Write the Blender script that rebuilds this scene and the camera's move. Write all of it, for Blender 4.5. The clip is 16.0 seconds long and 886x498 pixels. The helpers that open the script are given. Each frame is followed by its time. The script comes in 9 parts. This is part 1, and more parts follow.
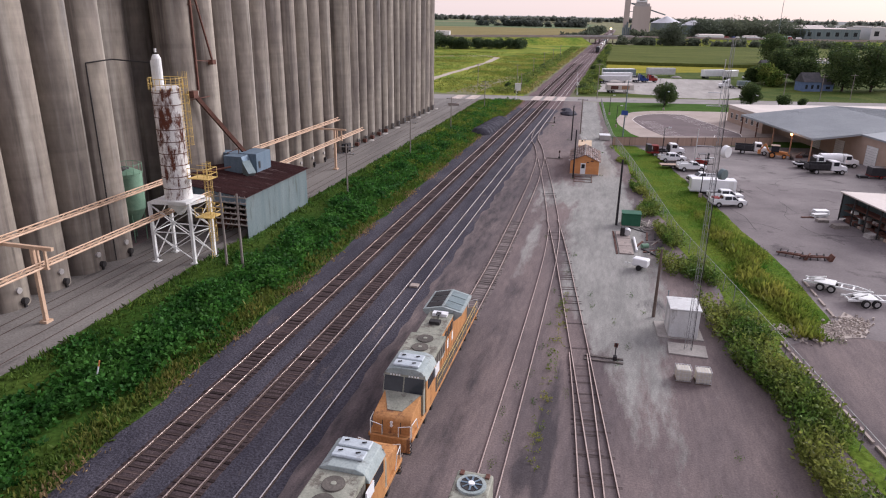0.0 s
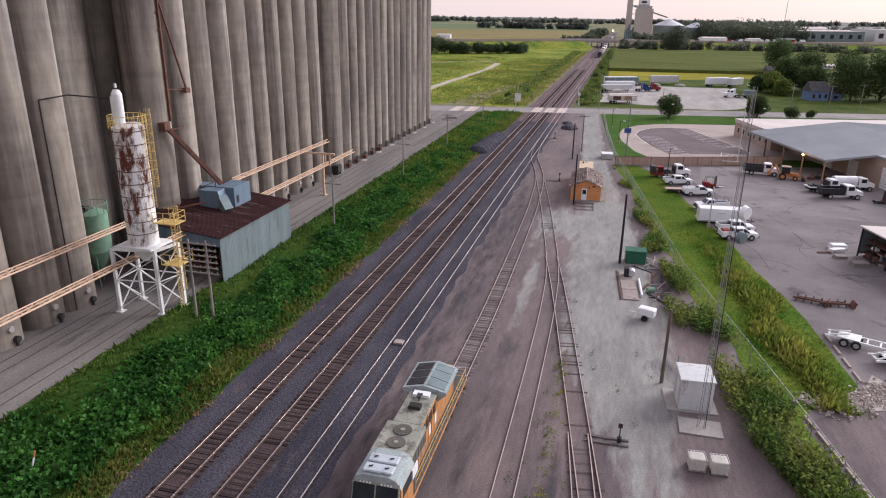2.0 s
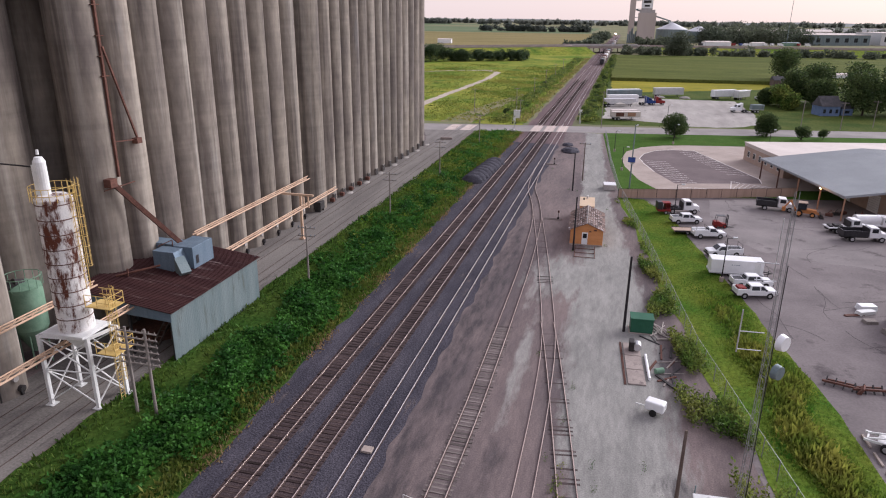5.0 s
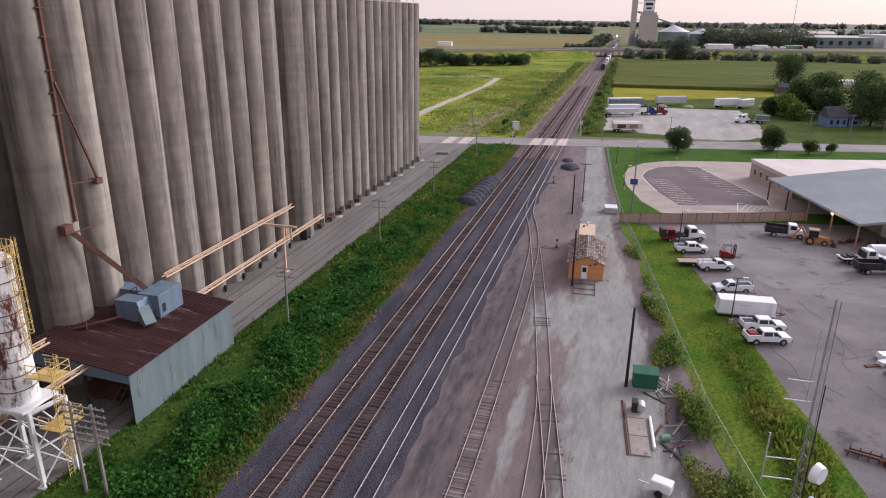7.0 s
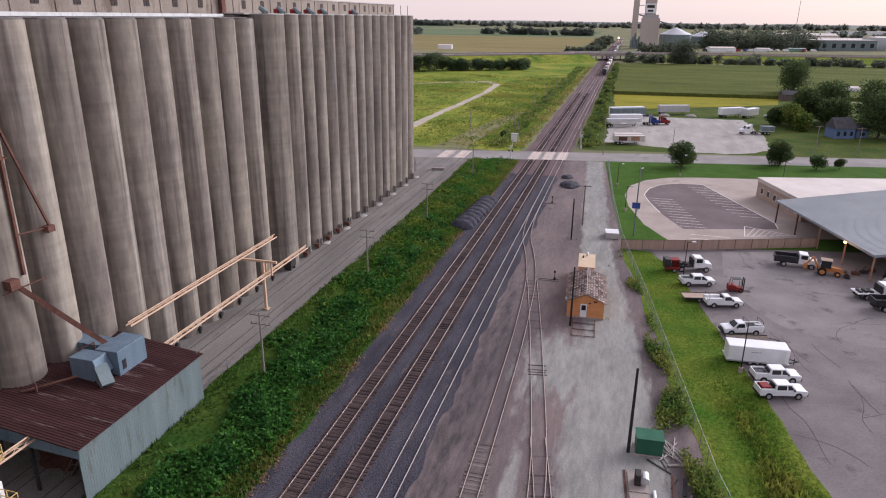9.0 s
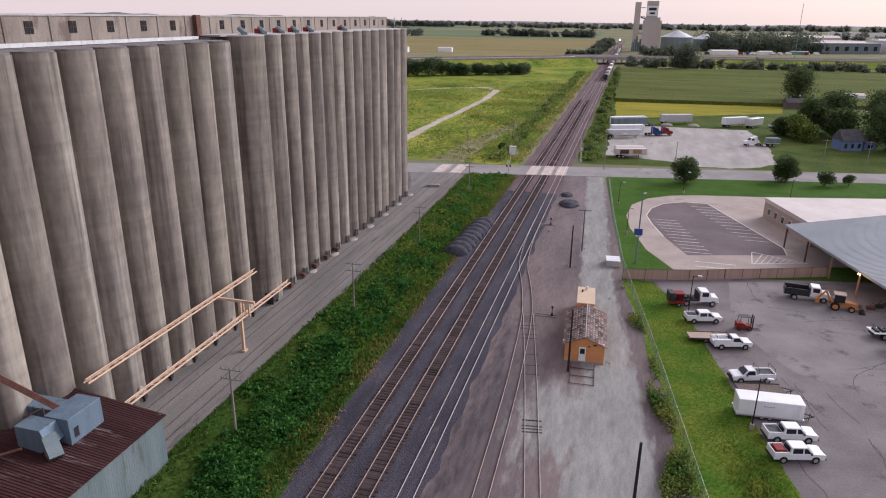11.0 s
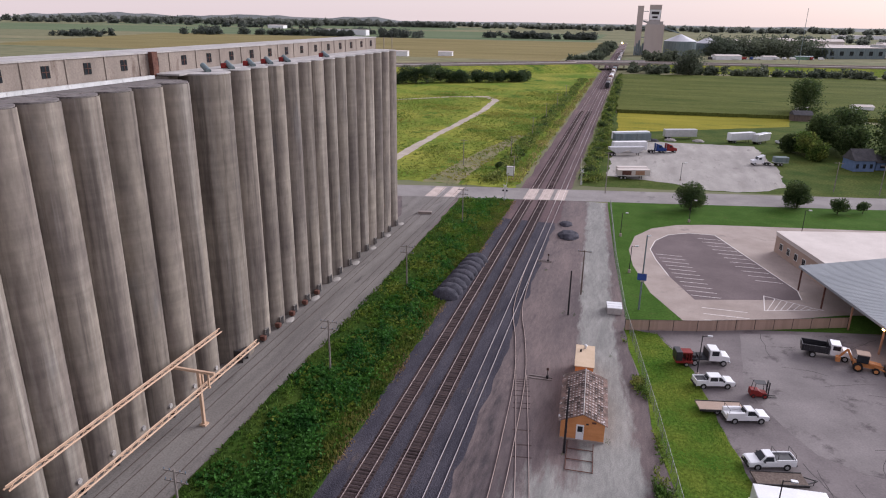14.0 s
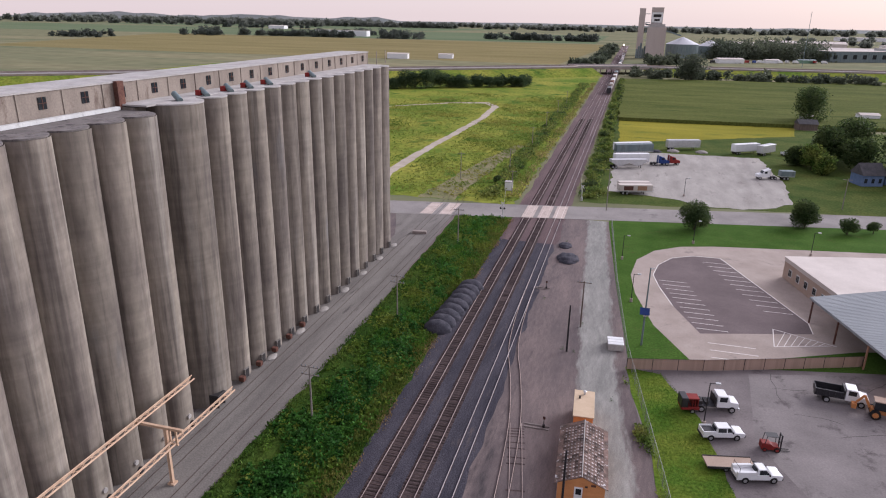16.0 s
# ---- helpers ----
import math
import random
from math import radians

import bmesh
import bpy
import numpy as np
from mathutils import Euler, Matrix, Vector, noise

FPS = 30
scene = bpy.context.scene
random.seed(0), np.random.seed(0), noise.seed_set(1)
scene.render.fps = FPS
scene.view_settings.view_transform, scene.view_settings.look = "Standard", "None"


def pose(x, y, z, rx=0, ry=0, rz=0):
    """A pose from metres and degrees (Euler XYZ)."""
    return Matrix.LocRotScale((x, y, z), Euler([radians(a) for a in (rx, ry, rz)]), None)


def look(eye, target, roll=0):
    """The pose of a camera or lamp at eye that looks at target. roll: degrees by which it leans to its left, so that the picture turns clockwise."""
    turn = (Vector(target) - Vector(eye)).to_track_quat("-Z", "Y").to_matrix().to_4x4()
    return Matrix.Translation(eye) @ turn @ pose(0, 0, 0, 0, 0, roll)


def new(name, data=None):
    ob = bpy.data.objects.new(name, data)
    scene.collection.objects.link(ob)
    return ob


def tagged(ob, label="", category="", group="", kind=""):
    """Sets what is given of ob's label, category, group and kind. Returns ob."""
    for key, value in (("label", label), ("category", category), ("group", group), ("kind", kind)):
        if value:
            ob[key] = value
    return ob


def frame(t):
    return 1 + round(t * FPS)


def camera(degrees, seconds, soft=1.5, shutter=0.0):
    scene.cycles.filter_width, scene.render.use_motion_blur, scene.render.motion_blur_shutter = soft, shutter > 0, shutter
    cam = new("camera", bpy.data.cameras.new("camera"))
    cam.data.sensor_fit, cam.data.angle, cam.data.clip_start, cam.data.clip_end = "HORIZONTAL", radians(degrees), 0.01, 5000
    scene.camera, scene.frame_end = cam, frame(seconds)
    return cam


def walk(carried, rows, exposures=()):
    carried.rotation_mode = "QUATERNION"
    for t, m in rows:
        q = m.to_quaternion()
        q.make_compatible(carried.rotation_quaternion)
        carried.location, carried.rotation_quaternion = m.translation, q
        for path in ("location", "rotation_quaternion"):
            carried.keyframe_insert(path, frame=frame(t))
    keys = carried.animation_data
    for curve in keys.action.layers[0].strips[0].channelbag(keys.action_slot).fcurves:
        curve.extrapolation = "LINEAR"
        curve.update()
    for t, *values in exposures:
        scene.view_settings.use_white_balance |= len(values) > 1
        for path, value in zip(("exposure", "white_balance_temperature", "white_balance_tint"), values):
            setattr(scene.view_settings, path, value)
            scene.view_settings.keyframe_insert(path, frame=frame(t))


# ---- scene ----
# camera and its flight: a slow climb along the railway
cam = camera(67, 16.0, soft=1.1)
PATH = [
    (0, (28.538, -5.990, 27.438), (16.975, 39.732, 10.832), 0.902),
    (1, (28.284, -2.191, 28.806), (16.633, 43.521, 12.234), 0.830),
    (2, (28.041, 1.603, 30.183), (16.312, 47.306, 13.641), 0.768),
    (3, (27.811, 5.391, 31.569), (16.010, 51.085, 15.053), 0.716),
    (4, (27.587, 9.175, 32.962), (15.722, 54.861, 16.470), 0.674),
    (5, (27.371, 12.953, 34.363), (15.447, 58.632, 17.891), 0.642),
    (6, (27.157, 16.727, 35.771), (15.179, 62.398, 19.317), 0.620),
    (7, (26.945, 20.497, 37.186), (14.918, 66.160, 20.746), 0.609),
    (8, (26.731, 24.262, 38.607), (14.660, 69.918, 22.180), 0.608),
    (9, (26.515, 28.024, 40.035), (14.403, 73.672, 23.617), 0.617),
    (10, (26.292, 31.781, 41.469), (14.142, 77.422, 25.058), 0.636),
    (11, (26.061, 35.535, 42.908), (13.876, 81.168, 26.502), 0.666),
    (12, (25.820, 39.286, 44.353), (13.601, 84.911, 27.950), 0.707),
    (13, (25.565, 43.033, 45.802), (13.314, 88.650, 29.400), 0.758),
    (14, (25.296, 46.777, 47.257), (13.014, 92.385, 30.853), 0.820),
    (15, (25.008, 50.519, 48.715), (12.696, 96.117, 32.309), 0.892),
    (16, (24.701, 54.257, 50.178), (12.357, 99.846, 33.767), 0.975),
]
walk(cam, [(t, look(eye, target, roll)) for t, eye, target, roll in PATH], [(0, 0.92, 5850, 13), (16, 0.765, 5750, 13)])

# dusk sky and a veiled low sun ahead and to the right
SUN_AZ, SUN_EL = 44.0, 25.0  # degrees east of +y, and above the horizon
world = bpy.data.worlds.new("World")
scene.world = world
world.use_nodes = True
wn = world.node_tree
sky = wn.nodes.new("ShaderNodeTexSky")
sky.sky_type, sky.sun_disc = "NISHITA", False
sky.sun_elevation, sky.sun_rotation = radians(SUN_EL), radians(SUN_AZ)
sky.air_density, sky.dust_density, sky.ozone_density = 1.0, 1.6, 2.0
wn.nodes["Background"].inputs["Strength"].default_value = 0.1
veil = wn.nodes.new("ShaderNodeVectorMath")  # thin even cloud over the clear sky
veil.operation = "MULTIPLY_ADD"
veil.inputs[1].default_value = (0.16, 0.16, 0.16)
veil.inputs[2].default_value = (4.2, 3.62, 3.6)
wn.links.new(sky.outputs[0], veil.inputs[0])
tcw = wn.nodes.new("ShaderNodeTexCoord")  # dusk pink low down, cooler overhead
spw = wn.nodes.new("ShaderNodeSeparateXYZ")
wn.links.new(tcw.outputs["Generated"], spw.inputs[0])
rgw = wn.nodes.new("ShaderNodeMapRange")
rgw.inputs["From Min"].default_value, rgw.inputs["From Max"].default_value = 0.0, 0.28
wn.links.new(spw.outputs["Z"], rgw.inputs["Value"])
glow = wn.nodes.new("ShaderNodeMix")
glow.data_type = "RGBA"
glow.inputs["A"].default_value, glow.inputs["B"].default_value = (1.09, 1.0, 0.93, 1), (0.98, 1.0, 1.03, 1)
wn.links.new(rgw.outputs[0], glow.inputs["Factor"])
tint = wn.nodes.new("ShaderNodeVectorMath")
tint.operation = "MULTIPLY"
wn.links.new(veil.outputs[0], tint.inputs[0])
wn.links.new(glow.outputs["Result"], tint.inputs[1])
wn.links.new(tint.outputs[0], wn.nodes["Background"].inputs["Color"])
sun_data = bpy.data.lights.new("sun", "SUN")
sun_data.energy, sun_data.angle, sun_data.color = 2.5, radians(36), (1.0, 0.92, 0.86)
sun = new("sun", sun_data)
sun.matrix_world = look((0, 0, 60), (-math.sin(radians(SUN_AZ)) * 50, -math.cos(radians(SUN_AZ)) * 50, 60 - 50 * math.tan(radians(SUN_EL))))



# ---- materials ----
def mat(name, c1, c2, s1=1.0, s2=12.0, rough=0.85, bump=0.3, metal=0.0, stretch=(1, 1, 1), fine=0.25, spread=0.18, rnd=0.0, c3=None, c3_at=0.62, bump_dist=0.02, spec=0.12):
    """Two colours mixed by coarse noise, a fine grain over them, bump, and optionally stains of a third colour."""
    m = bpy.data.materials.new(name)
    m.use_nodes = True
    nt = m.node_tree
    N, L = nt.nodes, nt.links
    b = N["Principled BSDF"]
    tc = N.new("ShaderNodeTexCoord")
    mp = N.new("ShaderNodeMapping")
    mp.inputs["Scale"].default_value = stretch
    L.new(tc.outputs["Object"], mp.inputs["Vector"])
    n1 = N.new("ShaderNodeTexNoise")
    n1.inputs["Scale"].default_value, n1.inputs["Detail"].default_value, n1.inputs["Roughness"].default_value = s1, 6, 0.62
    L.new(mp.outputs[0], n1.inputs["Vector"])
    r1 = N.new("ShaderNodeMapRange")
    r1.inputs["From Min"].default_value, r1.inputs["From Max"].default_value = 0.5 - spread, 0.5 + spread
    L.new(n1.outputs["Fac"], r1.inputs["Value"])
    mx = N.new("ShaderNodeMix")
    mx.data_type = "RGBA"
    mx.inputs["A"].default_value, mx.inputs["B"].default_value = (*c1, 1), (*c2, 1)
    L.new(r1.outputs[0], mx.inputs["Factor"])
    col = mx.outputs["Result"]
    n2 = N.new("ShaderNodeTexNoise")
    n2.inputs["Scale"].default_value, n2.inputs["Detail"].default_value = s2, 4
    L.new(tc.outputs["Object"], n2.inputs["Vector"])
    if c3:
        n3 = N.new("ShaderNodeTexNoise")
        n3.inputs["Scale"].default_value, n3.inputs["Detail"].default_value, n3.inputs["Roughness"].default_value = s1 * 1.7, 8, 0.7
        L.new(mp.outputs[0], n3.inputs["Vector"])
        r3 = N.new("ShaderNodeMapRange")
        r3.inputs["From Min"].default_value, r3.inputs["From Max"].default_value = c3_at - 0.04, c3_at + 0.06
        L.new(n3.outputs["Fac"], r3.inputs["Value"])
        m3 = N.new("ShaderNodeMix")
        m3.data_type = "RGBA"
        m3.inputs["B"].default_value = (*c3, 1)
        L.new(col, m3.inputs["A"])
        L.new(r3.outputs[0], m3.inputs["Factor"])
        col = m3.outputs["Result"]
    r2 = N.new("ShaderNodeMapRange")
    r2.inputs["To Min"].default_value, r2.inputs["To Max"].default_value = 1 - 2 * fine, 1 + 2 * fine
    L.new(n2.outputs["Fac"], r2.inputs["Value"])
    val = r2.outputs[0]
    if rnd:
        oi = N.new("ShaderNodeObjectInfo")
        rr = N.new("ShaderNodeMapRange")
        rr.inputs["To Min"].default_value, rr.inputs["To Max"].default_value = 1 - rnd, 1 + rnd
        L.new(oi.outputs["Random"], rr.inputs["Value"])
        mu = N.new("ShaderNodeMath")
        mu.operation = "MULTIPLY"
        L.new(val, mu.inputs[0])
        L.new(rr.outputs[0], mu.inputs[1])
        val = mu.outputs[0]
    vm = N.new("ShaderNodeVectorMath")
    vm.operation = "SCALE"
    L.new(col, vm.inputs[0])
    L.new(val, vm.inputs["Scale"])
    L.new(vm.outputs[0], b.inputs["Base Color"])
    b.inputs["Roughness"].default_value, b.inputs["Metallic"].default_value = rough, metal
    b.inputs["Specular IOR Level"].default_value = spec
    if bump:
        bp = N.new("ShaderNodeBump")
        bp.inputs["Strength"].default_value, bp.inputs["Distance"].default_value = bump, bump_dist
        L.new(n2.outputs["Fac"], bp.inputs["Height"])
        L.new(bp.outputs[0], b.inputs["Normal"])
    return m


def leaf_mat(name, c1, c2, s=0.15, lo=0.4, hi=1.65):
    """Foliage: each leaf a shade of its own, drifting over the ground between two greens."""
    m = bpy.data.materials.new(name)
    m.use_nodes = True
    nt = m.node_tree
    N, L = nt.nodes, nt.links
    b = N["Principled BSDF"]
    tc = N.new("ShaderNodeTexCoord")
    n1 = N.new("ShaderNodeTexNoise")
    n1.inputs["Scale"].default_value, n1.inputs["Detail"].default_value = s, 4
    L.new(tc.outputs["Object"], n1.inputs["Vector"])
    r1 = N.new("ShaderNodeMapRange")
    r1.inputs["From Min"].default_value, r1.inputs["From Max"].default_value = 0.36, 0.64
    L.new(n1.outputs["Fac"], r1.inputs["Value"])
    mx = N.new("ShaderNodeMix")
    mx.data_type = "RGBA"
    mx.inputs["A"].default_value, mx.inputs["B"].default_value = (*c1, 1), (*c2, 1)
    L.new(r1.outputs[0], mx.inputs["Factor"])
    ge = N.new("ShaderNodeNewGeometry")
    r2 = N.new("ShaderNodeMapRange")
    r2.inputs["To Min"].default_value, r2.inputs["To Max"].default_value = lo, hi
    L.new(ge.outputs["Random Per Island"], r2.inputs["Value"])
    vm = N.new("ShaderNodeVectorMath")
    vm.operation = "SCALE"
    L.new(mx.outputs["Result"], vm.inputs[0])
    L.new(r2.outputs[0], vm.inputs["Scale"])
    L.new(vm.outputs[0], b.inputs["Base Color"])
    b.inputs["Roughness"].default_value = 0.7
    b.inputs["Specular IOR Level"].default_value = 0.2
    tl = N.new("ShaderNodeBsdfTranslucent")
    L.new(vm.outputs[0], tl.inputs["Color"])
    mix = N.new("ShaderNodeMixShader")
    mix.inputs[0].default_value = 0.42
    L.new(b.outputs[0], mix.inputs[1])
    L.new(tl.outputs[0], mix.inputs[2])
    L.new(mix.outputs[0], N["Material Output"].inputs["Surface"])
    return m


def yard_mat():
    """Yard ground: dirt, pale gravel and dark stains blended by how the place is used."""
    m = bpy.data.materials.new("yard_ground")
    m.use_nodes = True
    nt = m.node_tree
    N, L = nt.nodes, nt.links
    b = N["Principled BSDF"]
    tc = N.new("ShaderNodeTexCoord")
    at = N.new("ShaderNodeAttribute")
    at.attribute_name = "use"
    sp = N.new("ShaderNodeSeparateColor")
    L.new(at.outputs["Color"], sp.inputs[0])
    mp = N.new("ShaderNodeMapping")
    mp.inputs["Scale"].default_value = (1, 0.22, 1)
    L.new(tc.outputs["Object"], mp.inputs["Vector"])

    def nz(scale, vec, detail=6):
        n = N.new("ShaderNodeTexNoise")
        n.inputs["Scale"].default_value, n.inputs["Detail"].default_value, n.inputs["Roughness"].default_value = scale, detail, 0.65
        L.new(vec, n.inputs["Vector"])
        return n.outputs["Fac"]

    def ramp(v, lo, hi, a=0.0, c=1.0):
        r = N.new("ShaderNodeMapRange")
        for k, q in zip(("From Min", "From Max", "To Min", "To Max"), (lo, hi, a, c)):
            r.inputs[k].default_value = q
        L.new(v, r.inputs["Value"])
        return r.outputs[0]

    def blend(f, a, c):
        x = N.new("ShaderNodeMix")
        x.data_type = "RGBA"
        L.new(f, x.inputs["Factor"])
        for sock, q in ((x.inputs["A"], a), (x.inputs["B"], c)):
            if isinstance(q, tuple):
                sock.default_value = (*q, 1)
            else:
                L.new(q, sock)
        return x.outputs["Result"]

    def add(u, v, op="ADD"):
        x = N.new("ShaderNodeMath")
        x.operation = op
        L.new(u, x.inputs[0])
        if isinstance(v, float):
            x.inputs[1].default_value = v
        else:
            L.new(v, x.inputs[1])
        return x.outputs[0]

    st = nz(0.9, mp.outputs[0], 8)
    dirt = blend(ramp(nz(0.16, mp.outputs[0]), 0.36, 0.64), (0.10, 0.081, 0.082), (0.178, 0.139, 0.131))
    grav = blend(ramp(nz(0.5, mp.outputs[0]), 0.35, 0.65), (0.195, 0.19, 0.176), (0.275, 0.266, 0.245))
    wob = ramp(st, 0.3, 0.7, -0.35, 0.35)
    col = blend(ramp(add(sp.outputs[0], wob), 0.3, 0.7), dirt, grav)
    col = blend(ramp(add(sp.outputs[1], wob), 0.35, 0.8, 0.0, 0.85), col, (0.046, 0.04, 0.044))
    col = blend(ramp(add(sp.outputs[2], wob), 0.35, 0.8, 0.0, 0.8), col, (0.27, 0.26, 0.24))
    v = N.new("ShaderNodeVectorMath")
    v.operation = "SCALE"
    L.new(col, v.inputs[0])
    fine = nz(7.0, tc.outputs["Object"], 4)
    L.new(add(ramp(fine, 0.25, 0.75, 0.72, 1.28), ramp(nz(2.2, mp.outputs[0], 8), 0.3, 0.7, 0.84, 1.16), "MULTIPLY"), v.inputs["Scale"])
    L.new(v.outputs[0], b.inputs["Base Color"])
    b.inputs["Roughness"].default_value, b.inputs["Specular IOR Level"].default_value = 0.95, 0.2
    bp = N.new("ShaderNodeBump")
    bp.inputs["Strength"].default_value, bp.inputs["Distance"].default_value = 0.5, 0.05
    L.new(add(fine, st), bp.inputs["Height"])
    L.new(bp.outputs[0], b.inputs["Normal"])
    return m


def silo_mat():
    """Slip-formed concrete: vertical run-off streaks, faint pour rings, blotches; each silo a shade of its own."""
    m = bpy.data.materials.new("silo_concrete")
    m.use_nodes = True
    nt = m.node_tree
    N, L = nt.nodes, nt.links
    b = N["Principled BSDF"]
    tc, oi = N.new("ShaderNodeTexCoord"), N.new("ShaderNodeObjectInfo")
    ofs = N.new("ShaderNodeVectorMath")
    ofs.operation = "ADD"
    rs = N.new("ShaderNodeMath")
    rs.operation, rs.inputs[1].default_value = "MULTIPLY", 190.0
    L.new(oi.outputs["Random"], rs.inputs[0])
    L.new(tc.outputs["Object"], ofs.inputs[0])
    L.new(rs.outputs[0], ofs.inputs[1])

    def nz(stretch, scale, detail=6):
        mp = N.new("ShaderNodeMapping")
        mp.inputs["Scale"].default_value = stretch
        L.new(ofs.outputs[0], mp.inputs["Vector"])
        n = N.new("ShaderNodeTexNoise")
        n.inputs["Scale"].default_value, n.inputs["Detail"].default_value, n.inputs["Roughness"].default_value = scale, detail, 0.6
        L.new(mp.outputs[0], n.inputs["Vector"])
        return n.outputs["Fac"]

    def ramp(v, lo, hi, a=0.0, c=1.0):
        r = N.new("ShaderNodeMapRange")
        for k, q in zip(("From Min", "From Max", "To Min", "To Max"), (lo, hi, a, c)):
            r.inputs[k].default_value = q
        L.new(v, r.inputs["Value"])
        return r.outputs[0]

    def blend(f, a, c):
        x = N.new("ShaderNodeMix")
        x.data_type = "RGBA"
        L.new(f, x.inputs["Factor"])
        for sock, q in ((x.inputs["A"], a), (x.inputs["B"], c)):
            if isinstance(q, tuple):
                sock.default_value = (*q, 1)
            else:
                L.new(q, sock)
        return x.outputs["Result"]

    def mul(u, v):
        x = N.new("ShaderNodeMath")
        x.operation = "MULTIPLY"
        L.new(u, x.inputs[0])
        L.new(v, x.inputs[1])
        return x.outputs[0]

    streak = nz((1, 1, 0.035), 0.8, 7)
    blot = nz((1, 1, 0.22), 0.32, 7)
    ring = nz((0.02, 0.02, 1), 0.95, 4)
    fleck = nz((1, 1, 0.35), 1.6, 8)
    col = blend(ramp(blot, 0.36, 0.64), (0.172, 0.145, 0.128), (0.318, 0.275, 0.225))
    col = blend(ramp(streak, 0.52, 0.66, 0, 0.72), col, (0.092, 0.075, 0.066))
    col = blend(ramp(nz((1, 1, 0.04), 0.6, 6), 0.54, 0.68, 0, 0.65), col, (0.44, 0.40, 0.345))
    col = blend(ramp(nz((0.5, 0.5, 0.12), 0.5, 6), 0.6, 0.72, 0, 0.4), col, (0.21, 0.215, 0.225))
    sc = mul(ramp(ring, 0.3, 0.7, 0.84, 1.08), ramp(oi.outputs["Random"], 0, 1, 0.74, 1.0))
    sc = mul(sc, ramp(fleck, 0.3, 0.7, 0.82, 1.12))
    v = N.new("ShaderNodeVectorMath")
    v.operation = "SCALE"
    L.new(col, v.inputs[0])
    L.new(sc, v.inputs["Scale"])
    L.new(v.outputs[0], b.inputs["Base Color"])
    b.inputs["Roughness"].default_value, b.inputs["Specular IOR Level"].default_value = 0.92, 0.25
    bp = N.new("ShaderNodeBump")
    bp.inputs["Strength"].default_value, bp.inputs["Distance"].default_value = 0.12, 0.03
    L.new(ring, bp.inputs["Height"])
    L.new(bp.outputs[0], b.inputs["Normal"])
    return m


def glow_mat(name, c, strength):
    m = bpy.data.materials.new(name)
    m.use_nodes = True
    b = m.node_tree.nodes["Principled BSDF"]
    b.inputs["Base Color"].default_value = (*c, 1)
    b.inputs["Emission Color"].default_value, b.inputs["Emission Strength"].default_value = (*c, 1), strength
    return m


M = {}
M["ballast"] = mat("ballast", (0.036, 0.034, 0.045), (0.072, 0.066, 0.080), 0.35, 6, 0.95, 1.0, fine=0.55, bump_dist=0.1, stretch=(1, 0.25, 1), c3=(0.095, 0.078, 0.078), c3_at=0.62)
M["ballast_red"] = mat("reddish_ballast", (0.090, 0.062, 0.066), (0.15, 0.103, 0.10), 0.25, 4, 0.95, 0.8, fine=0.4, bump_dist=0.08, stretch=(1, 0.15, 1))
M["track_dirt"] = mat("pale_track_dirt", (0.33, 0.28, 0.23), (0.45, 0.39, 0.33), 0.15, 3, 0.95, 0.3, fine=0.15)
M["gravel"] = mat("gravel", (0.255, 0.235, 0.215), (0.37, 0.345, 0.315), 0.2, 5, 0.95, 0.4, fine=0.16, stretch=(1, 0.3, 1), c3=(0.19, 0.165, 0.155), c3_at=0.62)
M["concrete_road"] = mat("old_concrete", (0.135, 0.122, 0.113), (0.215, 0.198, 0.180), 0.3, 5, 0.95, 0.3, fine=0.25, stretch=(1, 0.14, 1), c3=(0.085, 0.074, 0.07), c3_at=0.62)
M["asphalt_lot"] = mat("worn_asphalt", (0.125, 0.108, 0.108), (0.215, 0.188, 0.184), 0.09, 4, 0.9, 0.2, fine=0.14, c3=(0.085, 0.072, 0.073), c3_at=0.6)
M["asphalt_pale"] = mat("bleached_asphalt", (0.165, 0.147, 0.143), (0.245, 0.219, 0.212), 0.12, 4, 0.9, 0.2, fine=0.14, c3=(0.105, 0.09, 0.09), c3_at=0.61)
M["asphalt_dark"] = mat("parking_asphalt", (0.115, 0.09, 0.09), (0.165, 0.13, 0.13), 0.12, 4, 0.9, 0.2, fine=0.14)
M["concrete_pale"] = mat("pale_concrete", (0.29, 0.238, 0.208), (0.385, 0.325, 0.285), 0.15, 4, 0.9, 0.15, fine=0.1, c3=(0.24, 0.2, 0.18), c3_at=0.62)
M["road"] = mat("road_asphalt", (0.20, 0.182, 0.174), (0.285, 0.262, 0.248), 0.1, 4, 0.9, 0.15, fine=0.12, c3=(0.15, 0.135, 0.13), c3_at=0.62)
M["panel"] = mat("crossing_concrete", (0.42, 0.345, 0.30), (0.56, 0.47, 0.42), 0.5, 4, 0.9, 0.15, fine=0.12, c3=(0.30, 0.25, 0.22), c3_at=0.6)
M["paint"] = mat("road_paint", (0.62, 0.58, 0.54), (0.8, 0.76, 0.72), 1.5, 10, 0.8, 0.0, fine=0.1)
M["grass"] = mat("rough_grass", (0.022, 0.060, 0.010), (0.062, 0.095, 0.018), 0.12, 2.5, 0.95, 0.6, fine=0.5, bump_dist=0.1, spec=0.02)
M["bank"] = mat("bank_grass", (0.048, 0.115, 0.013), (0.14, 0.165, 0.025), 0.14, 2.5, 0.95, 0.6, fine=0.5, bump_dist=0.1, spec=0.02)
M["lawn"] = mat("lawn", (0.038, 0.084, 0.013), (0.066, 0.12, 0.023), 0.16, 3, 0.95, 0.4, fine=0.35, spec=0.02, c3=(0.07, 0.09, 0.025), c3_at=0.62)
